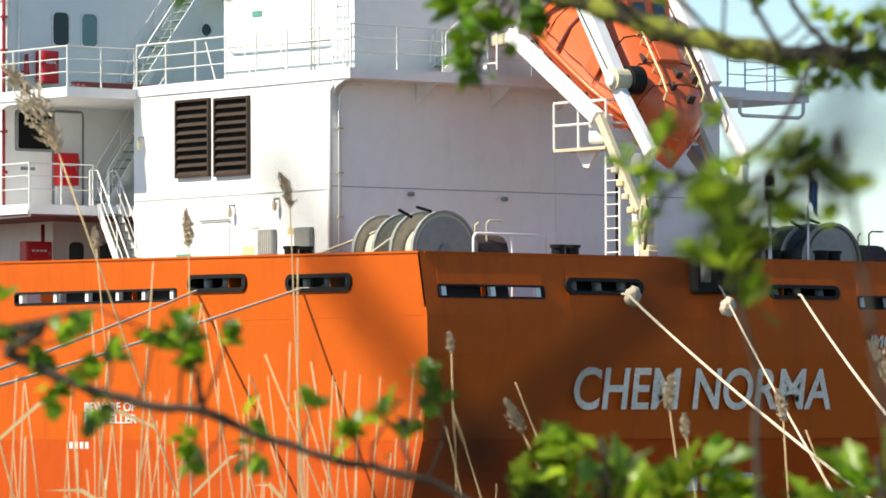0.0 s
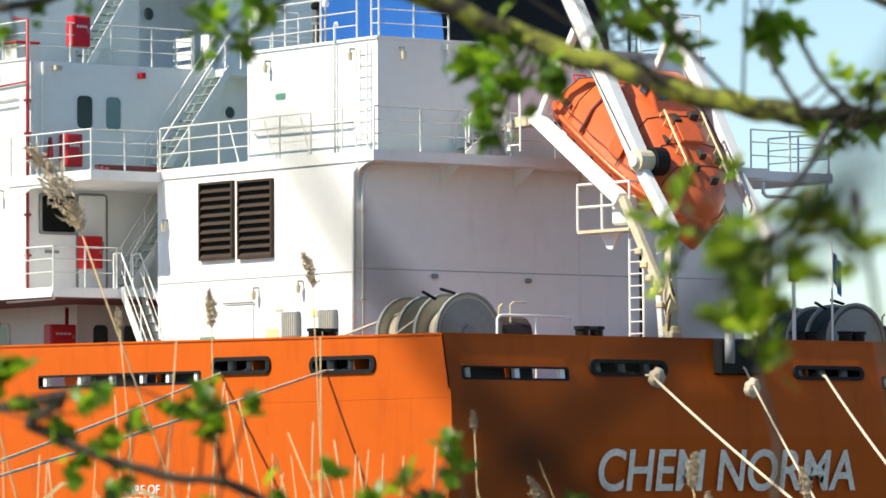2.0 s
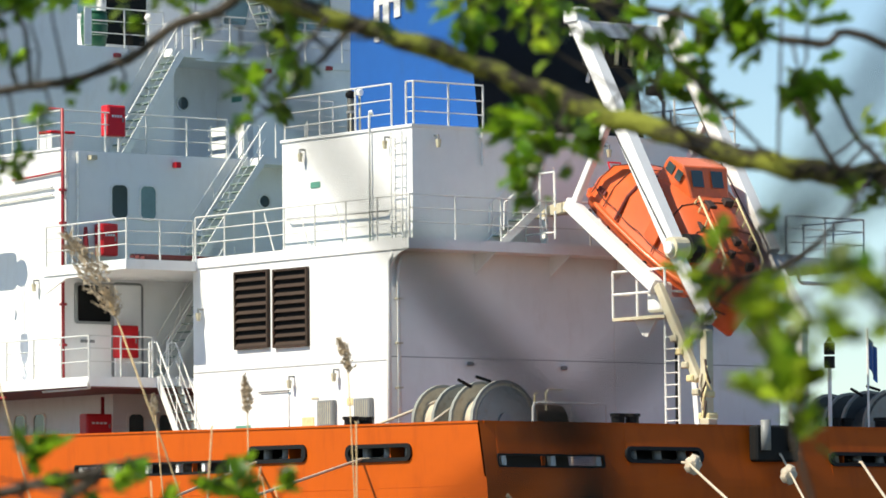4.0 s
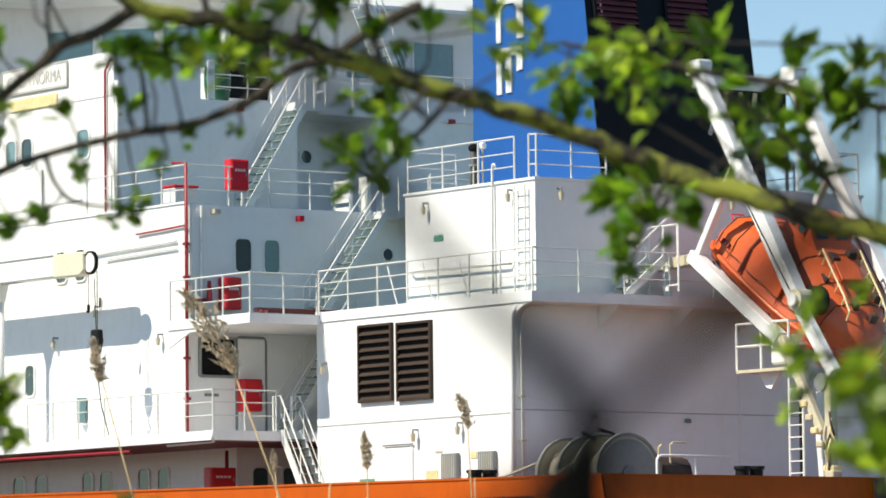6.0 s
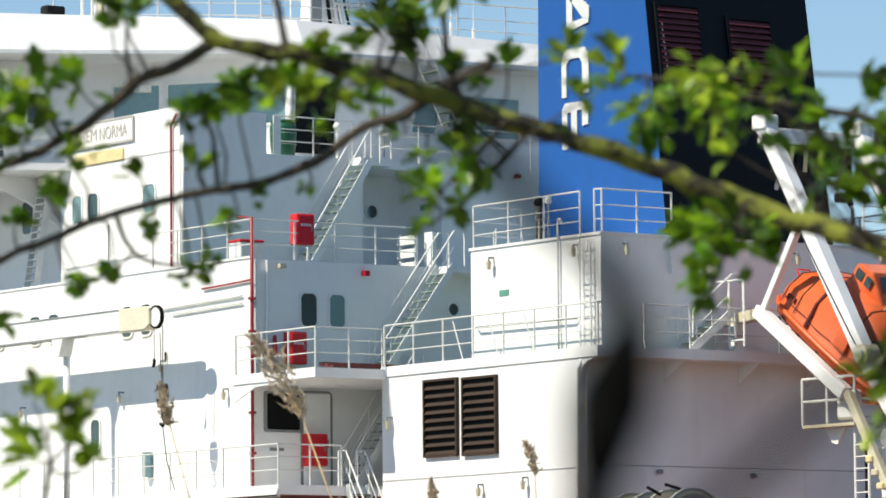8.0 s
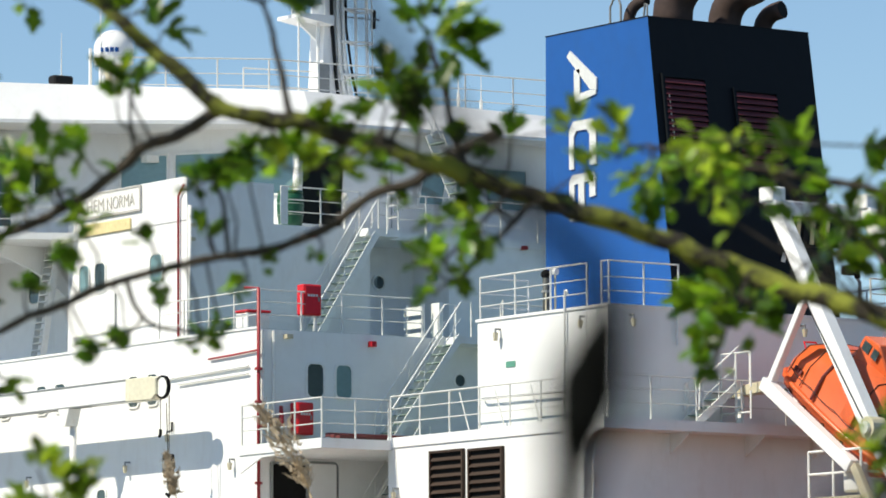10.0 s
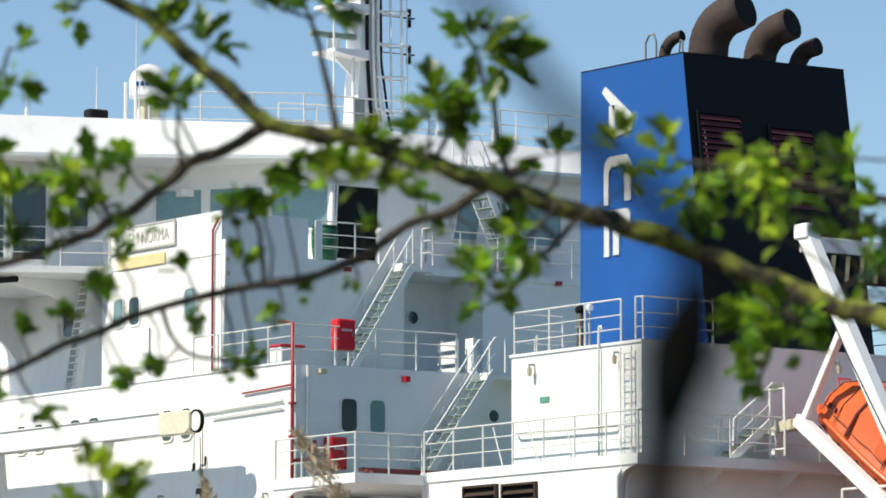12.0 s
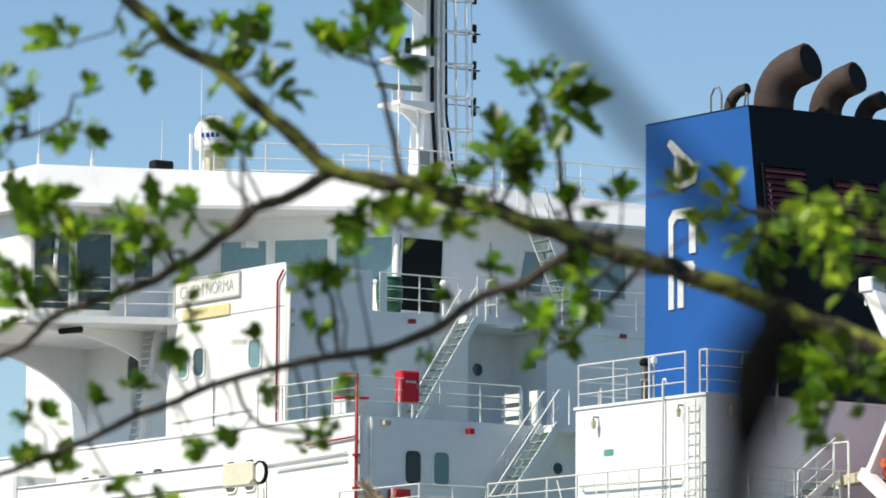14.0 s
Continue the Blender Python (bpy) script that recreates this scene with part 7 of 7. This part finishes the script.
spray(B, (-70.315, -89.646, 4.131), 0.031, 6)
spray(B, (-70.359, -89.610, 4.094), 0.035, 7)
spray(B, (-70.345, -89.619, 4.081), 0.031, 6)
B = limb("dark leafy tuft on a short twig", [(-70.815, -90.152, 4.167), (-70.833, -90.136, 4.149), (-70.852, -90.121, 4.134), (-70.876, -90.102, 4.125)], 0.0030, 0.0020, TWIG)
spray(B, (-70.876, -90.103, 4.131), 0.033, 8, 0.75)
spray(B, (-70.852, -90.120, 4.125), 0.031, 7, 0.75)
spray(B, (-70.900, -90.084, 4.125), 0.028, 7, 0.75)
spray(B, (-70.828, -90.139, 4.137), 0.028, 6, 0.75)
LAY["now"] = HERE
BOUGH["now"] = "still"
B = limb("pale leafy tuft close by", [(-71.800, -92.507, 1.800), (-71.840, -92.477, 3.000), (-71.900, -92.427, 3.657), (-71.909, -92.420, 3.668), (-71.921, -92.411, 3.680), (-71.933, -92.401, 3.688), (-71.949, -92.389, 3.680)], 0.0022, 0.0012, TWIG)
spray(B, (-71.949, -92.389, 3.680), 0.022, 8, 0.75)
spray(B, (-71.933, -92.401, 3.688), 0.022, 8, 0.75)
spray(B, (-71.921, -92.411, 3.680), 0.022, 8, 0.75)
spray(B, (-71.909, -92.420, 3.668), 0.022, 8, 0.75)
spray(B, (-71.958, -92.382, 3.662), 0.022, 8, 0.75)
spray(B, (-71.939, -92.397, 3.663), 0.022, 8, 0.75)
LAY["now"] = HERE
B = limb("low leafy branch across the hull", [(-71.367, -88.910, 3.390), (-70.712, -89.671, 3.640), (-70.681, -89.695, 3.621), (-70.625, -89.738, 3.591), (-70.563, -89.785, 3.565), (-70.507, -89.829, 3.554), (-70.441, -89.880, 3.523), (-70.374, -89.931, 3.495), (-70.302, -89.987, 3.476), (-70.241, -90.034, 3.438)], 0.0070, 0.0040, TWIG)
spray(B, (-70.651, -89.719, 3.633), 0.033, 7)
spray(B, (-70.616, -89.747, 3.640), 0.030, 7)
spray(B, (-70.587, -89.769, 3.611), 0.030, 7)
spray(B, (-70.645, -89.721, 3.574), 0.027, 6)
spray(B, (-70.604, -89.754, 3.585), 0.030, 7)
spray(B, (-70.552, -89.797, 3.627), 0.028, 6)
spray(B, (-70.524, -89.820, 3.647), 0.030, 6)
spray(B, (-70.508, -89.831, 3.606), 0.030, 7)
spray(B, (-70.486, -89.849, 3.632), 0.027, 6)
spray(B, (-70.604, -89.753, 3.562), 0.027, 6)
spray(B, (-70.501, -89.831, 3.504), 0.033, 7)
spray(B, (-70.466, -89.861, 3.541), 0.030, 6)
spray(B, (-70.453, -89.870, 3.510), 0.030, 7)
spray(B, (-70.512, -89.824, 3.523), 0.030, 6)
spray(B, (-70.411, -89.905, 3.558), 0.024, 6)
spray(B, (-70.364, -89.940, 3.523), 0.030, 7)
spray(B, (-70.339, -89.961, 3.542), 0.030, 7)
spray(B, (-70.324, -89.973, 3.522), 0.030, 7)
spray(B, (-70.302, -89.993, 3.587), 0.030, 7)
spray(B, (-70.292, -90.000, 3.564), 0.030, 6)
spray(B, (-70.677, -89.699, 3.640), 0.028, 6)
spray(B, (-70.385, -89.924, 3.523), 0.027, 6)
B = limb("upright leafy spur on the low branch", [(-70.503, -89.832, 3.554), (-70.509, -89.829, 3.578), (-70.511, -89.828, 3.594)], 0.0040, 0.0030, TWIG)
spray(B, (-70.511, -89.829, 3.607), 0.030, 7)
spray(B, (-70.529, -89.815, 3.623), 0.027, 6)
B = limb("leafy shrub top beside the reeds", [(-70.340, -90.333, 1.800), (-70.340, -90.333, 2.618), (-70.340, -90.333, 3.038), (-70.340, -90.333, 3.218), (-70.340, -90.333, 3.293), (-70.340, -90.333, 3.338), (-70.337, -90.339, 3.412), (-70.333, -90.345, 3.473), (-70.339, -90.343, 3.522)], 0.0060, 0.0030, TWIG)
spray(B, (-70.349, -90.335, 3.507), 0.043, 10, 0.75)
spray(B, (-70.358, -90.327, 3.483), 0.043, 10, 0.75)
spray(B, (-70.324, -90.353, 3.489), 0.043, 10, 0.75)
spray(B, (-70.333, -90.345, 3.458), 0.043, 10, 0.75)
spray(B, (-70.381, -90.307, 3.458), 0.034, 8, 0.75)
spray(B, (-70.401, -90.292, 3.470), 0.036, 8, 0.75)
spray(B, (-70.410, -90.283, 3.446), 0.034, 8, 0.75)
spray(B, (-70.309, -90.364, 3.470), 0.038, 9, 0.75)
spray(B, (-70.369, -90.316, 3.440), 0.038, 9, 0.75)
B = limb("leafy shrub top beside the reeds", [(-70.329, -90.470, 1.800), (-70.329, -90.470, 2.622), (-70.329, -90.470, 3.042), (-70.329, -90.470, 3.222), (-70.329, -90.470, 3.297), (-70.329, -90.470, 3.342), (-70.335, -90.469, 3.414), (-70.341, -90.466, 3.462), (-70.340, -90.470, 3.504)], 0.0060, 0.0030, TWIG)
spray(B, (-70.341, -90.466, 3.453), 0.047, 11, 0.75)
spray(B, (-70.360, -90.451, 3.453), 0.038, 9, 0.75)
spray(B, (-70.318, -90.486, 3.483), 0.038, 9, 0.75)
spray(B, (-70.317, -90.485, 3.447), 0.042, 10, 0.75)
spray(B, (-70.378, -90.436, 3.441), 0.042, 10, 0.75)
spray(B, (-70.298, -90.499, 3.435), 0.038, 9, 0.75)
spray(B, (-70.269, -90.522, 3.435), 0.028, 7, 0.75)
B = limb("leafy shrub top beside the reeds", [(-70.297, -90.751, 1.800), (-70.297, -90.751, 2.628), (-70.297, -90.751, 3.048), (-70.297, -90.751, 3.228), (-70.297, -90.751, 3.303), (-70.297, -90.751, 3.348), (-70.303, -90.750, 3.418), (-70.306, -90.749, 3.464), (-70.309, -90.749, 3.505)], 0.0060, 0.0030, TWIG)
spray(B, (-70.313, -90.744, 3.467), 0.045, 11, 0.75)
spray(B, (-70.300, -90.756, 3.490), 0.041, 10, 0.75)
spray(B, (-70.331, -90.729, 3.450), 0.041, 10, 0.75)
spray(B, (-70.294, -90.758, 3.450), 0.041, 10, 0.75)
spray(B, (-70.353, -90.710, 3.432), 0.036, 9, 0.75)
spray(B, (-70.281, -90.769, 3.473), 0.041, 10, 0.75)
B = limb("low leafy shoot at the edge", [(-70.781, -89.747, 1.800), (-70.781, -89.747, 2.831), (-70.781, -89.747, 3.251), (-70.781, -89.747, 3.431), (-70.781, -89.747, 3.506), (-70.781, -89.747, 3.551), (-70.778, -89.753, 3.602), (-70.777, -89.758, 3.640)], 0.0040, 0.0030, TWIG)
spray(B, (-70.775, -89.761, 3.662), 0.037, 8)
spray(B, (-70.805, -89.737, 3.647), 0.030, 7)
spray(B, (-70.759, -89.771, 3.640), 0.030, 7)
spray(B, (-70.693, -89.820, 3.634), 0.030, 7)
spray(B, (-70.586, -89.900, 3.632), 0.030, 7)
spray(B, (-70.820, -89.725, 3.634), 0.030, 7)
B = limb("pale leafy shoot close by", [(-71.069, -91.412, 1.800), (-71.069, -91.412, 2.863), (-71.069, -91.412, 3.283), (-71.069, -91.412, 3.463), (-71.069, -91.412, 3.538), (-71.069, -91.412, 3.583), (-71.078, -91.409, 3.621), (-71.087, -91.405, 3.649)], 0.0040, 0.0020, TWIG)
spray(B, (-71.091, -91.403, 3.663), 0.037, 11, 0.75)
spray(B, (-71.077, -91.415, 3.677), 0.029, 9, 0.75)
spray(B, (-71.079, -91.410, 3.639), 0.029, 9, 0.75)
B = limb("leafy shoot low beside the walkway", [(-71.029, -89.826, 1.800), (-71.029, -89.826, 2.926), (-71.029, -89.826, 3.346), (-71.029, -89.826, 3.526), (-71.029, -89.826, 3.601), (-71.029, -89.826, 3.646), (-71.028, -89.834, 3.707), (-71.025, -89.840, 3.750)], 0.0040, 0.0030, TWIG)
spray(B, (-71.027, -89.843, 3.793), 0.038, 9, 0.75)
spray(B, (-71.006, -89.856, 3.769), 0.036, 8, 0.75)
spray(B, (-71.035, -89.833, 3.750), 0.034, 8, 0.75)
spray(B, (-70.999, -89.857, 3.738), 0.029, 7, 0.75)
spray(B, (-71.043, -89.834, 3.817), 0.028, 6, 0.75)
# ---- reeds on the bank ----
def reed(foot, tip, r, plume, label):
    """A dry reed: a bending stem, a few blades, and a drooping plume on some."""
    f, t = Vector(foot), Vector(tip)
    ob = thing("reed", f, label, "reed", "dry reeds")
    bow = Vector((GROW.uniform(-1, 1), GROW.uniform(-1, 1), 0)) * 0.06
    pts = [f.lerp(t, k / 7) + bow * math.sin(math.pi * k / 7) for k in range(8)]
    part("stem", bar(pts, r, 5, r * 0.5), REED, ob, smooth=True)
    for k in (3, 5):
        if GROW.random() < 0.45:
            d = (RIGHT * GROW.choice((-1, 1)) + Vector((0, 0, GROW.uniform(0.4, 1.3)))).normalized() * GROW.uniform(0.2, 0.4)
            a = pts[k]
            bm = bmesh.new()
            mid, end = a + d * 0.6, a + d + Vector((0, 0, -0.08))
            w = AHEAD.cross(d).normalized() * 0.006
            v = [bm.verts.new(p) for p in (a - w, a + w, mid - w * 1.2, mid + w * 1.2, end)]
            bm.faces.new((v[0], v[1], v[3], v[2]))
            bm.faces.new((v[2], v[3], v[4]))
            part("blade", bm, REED, ob)
    if plume:
        bm = bmesh.new()
        d = (pts[-1] - pts[-2]).normalized()
        lean = RIGHT * GROW.uniform(-0.5, 0.5)
        for i in range(260):
            s = GROW.random()
            c = t + d * plume * (s - 0.25) + lean * plume * s * s * 0.6
            spread = plume * 0.15 * math.sin(math.pi * min(1, s * 0.9 + 0.08))
            c += Vector((GROW.gauss(0, 1), GROW.gauss(0, 1), GROW.gauss(0, 1))) * spread * 0.55
            q = (d + lean * s + Vector((GROW.gauss(0, 0.5), GROW.gauss(0, 0.5), GROW.gauss(0, 0.35) - 0.2))).normalized() * plume * GROW.uniform(0.08, 0.2)
            w = q.cross(AHEAD).normalized() * 0.0045
            bm.faces.new([bm.verts.new(p) for p in (c - w, c + w, c + q)])
        part("plume", bm, PLUME, ob, "feathery brown seed plume")
    return ob


def reed_at(side, d, top, lean, plume=0.0, r=0.0055):
    """A reed that stands d metres ahead and side metres to the right of the camera's middle line."""
    f = EYE + AHEAD * d + RIGHT * side
    f.z = bank_height(d) - 0.05
    t = EYE + AHEAD * d + RIGHT * (side + lean)
    t.z = top
    return reed(f, t, r, plume, "tall dry reed with a feathery plume" if plume else "bare dry reed stem on the bank")


reed_at(-0.917, 16.6, 4.071, 0.043)
reed_at(-0.395, 19.0, 3.960, -0.419)
reed_at(-0.854, 17.8, 3.921, -0.300)
reed_at(-1.129, 18.4, 3.878, -0.000)
reed_at(-1.046, 17.2, 3.951, 0.304)
reed_at(-0.154, 20.8, 3.967, -0.688)
reed_at(-0.406, 18.4, 4.143, -0.039)
reed_at(0.364, 19.0, 3.671, -0.816)
reed_at(-0.652, 17.8, 3.826, 0.195)
reed_at(0.187, 18.4, 3.712, -0.799)
reed_at(0.554, 17.8, 3.786, -1.100)
reed_at(0.023, 16.6, 3.743, -0.381)
reed_at(0.794, 17.2, 3.527, -0.709)
reed_at(0.757, 16.6, 3.587, -0.649)
reed_at(1.490, 20.8, 3.709, -1.100)
reed_at(-1.072, 20.2, 3.709, -0.504)
reed_at(-0.432, 20.2, 3.728, 0.274)
reed_at(-0.054, 19.0, 3.696, -0.264)
reed_at(-0.214, 18.0, 4.586, -1.100, 0.300, r=0.0060)
reed_at(-0.812, 18.0, 4.527, -0.958, 0.150)
reed_at(-1.068, 22.0, 4.346, 0.063, 0.150)
reed_at(-0.343, 22.0, 4.517, -0.223, 0.140)
reed_at(-1.003, 22.0, 4.322, -0.404, 0.090)
reed_at(1.450, 18.0, 3.536, -1.100, 0.120)
reed_at(1.070, 18.0, 3.615, -0.188, 0.120)
reed_at(1.281, 19.0, 3.502, -0.286, 0.090)
reed_at(2.205, 18.0, 3.703, -0.538, 0.160)
reed_at(1.743, 19.0, 3.575, -0.383, 0.110)
reed_at(2.545, 19.0, 3.513, -1.100)
reed_at(0.168, 18.0, 3.807, -0.058, 0.070)
REEDS = random.Random(3)
for i in range(78):
    d = REEDS.uniform(15, 22)
    reed_at(REEDS.uniform(-0.098, -0.012) * d - 0.0, d, 3.5 + REEDS.uniform(-0.35, 0.3), REEDS.gauss(0, 0.22), 0.0, 0.0045)
for i in range(10):
    d = REEDS.uniform(16, 22)
    reed_at(REEDS.uniform(0.0, 0.09) * d, d, 3.25 + REEDS.uniform(-0.3, 0.2), REEDS.gauss(0, 0.2), 0.0, 0.0045)

# ---- twigs close to the lens, out of focus, swaying with the hand and the wind ----
def near_twig(label, ends, r0, r1):
    """A dark bare twig about its own middle; ends in metres to the right and up from it."""
    t = new("near_twig")
    WORLD_OF[t.name] = HERE.copy()
    tagged(t, label, "twig")
    pts = [RIGHT * a + Vector((0, 0, b)) + AHEAD * c for a, b, c in ends]
    # stems take the near-black bark that stands in for shade
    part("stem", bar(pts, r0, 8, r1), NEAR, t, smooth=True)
    return t


upright = near_twig("dark bare upright twig close to the lens", [(-0.02, -1.75, 0), (-0.014, -0.3, 0), (-0.005, -0.035, 0), (-0.0028, -0.014, 0)], 0.0037, 0.0040)
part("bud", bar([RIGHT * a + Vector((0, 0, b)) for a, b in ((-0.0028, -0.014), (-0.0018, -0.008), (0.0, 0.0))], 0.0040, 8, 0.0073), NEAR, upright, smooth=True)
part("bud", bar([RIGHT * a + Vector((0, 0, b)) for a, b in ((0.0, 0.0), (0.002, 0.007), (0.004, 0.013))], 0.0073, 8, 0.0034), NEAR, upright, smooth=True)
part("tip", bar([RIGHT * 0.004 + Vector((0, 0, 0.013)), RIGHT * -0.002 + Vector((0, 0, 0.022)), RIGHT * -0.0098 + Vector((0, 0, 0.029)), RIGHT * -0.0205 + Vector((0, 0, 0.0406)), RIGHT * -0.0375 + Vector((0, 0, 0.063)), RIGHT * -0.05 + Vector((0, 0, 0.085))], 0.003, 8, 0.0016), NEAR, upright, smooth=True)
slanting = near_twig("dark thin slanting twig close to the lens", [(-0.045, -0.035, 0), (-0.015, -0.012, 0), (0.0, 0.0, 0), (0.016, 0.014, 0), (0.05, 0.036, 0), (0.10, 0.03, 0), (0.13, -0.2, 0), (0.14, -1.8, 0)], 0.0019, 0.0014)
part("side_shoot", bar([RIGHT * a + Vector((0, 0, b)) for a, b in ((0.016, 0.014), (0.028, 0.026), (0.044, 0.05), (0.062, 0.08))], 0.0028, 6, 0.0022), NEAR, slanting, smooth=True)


# how far the boughs sway across and up: seconds, metres to the right, metres up
SWAY = {
    "main": [(0.0, 0.000, -0.008), (0.5, 0.000, -0.006), (1.0, 0.000, -0.006), (1.5, 0.000, -0.008), (2.0, 0.000, 0.003), (2.5, 0.000, 0.018), (2.7, 0.000, 0.016), (4.8, 0.002, 0.023), (5.0, -0.000, 0.013), (5.5, -0.003, 0.014), (6.0, -0.005, 0.015), (6.5, -0.011, 0.018), (7.0, -0.001, 0.011), (7.5, -0.004, 0.011), (8.0, 0.002, -0.000), (8.5, -0.001, 0.003), (9.0, -0.002, 0.006), (9.2, -0.001, 0.007), (11.3, -0.002, -0.013), (11.5, -0.002, -0.013), (12.0, -0.004, -0.009), (12.5, -0.005, -0.003), (13.0, -0.008, -0.006), (13.5, 0.002, -0.011), (14.0, -0.013, -0.008)],
    "low": [(0.0, -0.003, 0.081), (4.8, -0.003, 0.081), (5.0, -0.004, 0.084), (5.5, 0.001, 0.105), (6.0, 0.010, 0.107), (6.5, 0.003, 0.112), (7.0, 0.010, 0.097), (7.5, 0.013, 0.087), (8.0, 0.007, 0.061), (8.5, -0.002, 0.066), (9.0, 0.014, 0.069), (9.2, 0.015, 0.070), (11.3, 0.007, 0.052), (11.5, 0.007, 0.052), (12.0, -0.003, 0.038), (12.5, -0.001, -0.003), (13.0, -0.001, 0.020), (13.5, -0.001, 0.069), (14.0, 0.000, 0.008)],
}


def motions():
    for key, rows in SWAY.items():
        for t in BOUGHS[key]:
            walk(t, [(sec, Matrix.Translation(RIGHT * a + Vector((0, 0, b))) @ WORLD_OF[t.name]) for sec, a, b in rows])
    walk(upright, [(t, Matrix.Translation(p)) for t, p in ((0.0, (-73.370, -93.942, 3.501)), (1.5, (-73.370, -93.942, 3.494)), (2.5, (-73.368, -93.944, 3.520)), (5.0, (-73.377, -93.936, 3.516)), (6.0, (-73.373, -93.941, 3.548)), (6.5, (-73.382, -93.934, 3.553)), (7.0, (-73.381, -93.936, 3.544)), (7.5, (-73.380, -93.937, 3.559)), (8.0, (-73.384, -93.934, 3.531)), (8.5, (-73.393, -93.928, 3.522)), (9.0, (-73.387, -93.933, 3.543)), (11.5, (-73.388, -93.932, 3.536)), (12.0, (-73.394, -93.928, 3.519)), (12.5, (-73.396, -93.926, 3.501)), (13.0, (-73.395, -93.927, 3.518)), (13.5, (-73.388, -93.933, 3.537)), (14.0, (-73.399, -93.924, 3.519)))])
    walk(slanting, [(t, Matrix.Translation(p)) for t, p in ((0.0, (-73.398, -93.985, 3.554)), (1.5, (-73.396, -93.987, 3.540)), (2.5, (-73.397, -93.986, 3.552)), (5.0, (-73.407, -93.978, 3.533)), (6.5, (-73.398, -93.986, 3.567)), (7.5, (-73.396, -93.986, 3.546)), (8.5, (-73.401, -93.981, 3.498)), (9.0, (-73.391, -93.987, 3.513)), (11.5, (-73.400, -93.980, 3.494)), (12.5, (-73.410, -93.970, 3.454)), (14.0, (-73.414, -93.967, 3.470)))])


motions()
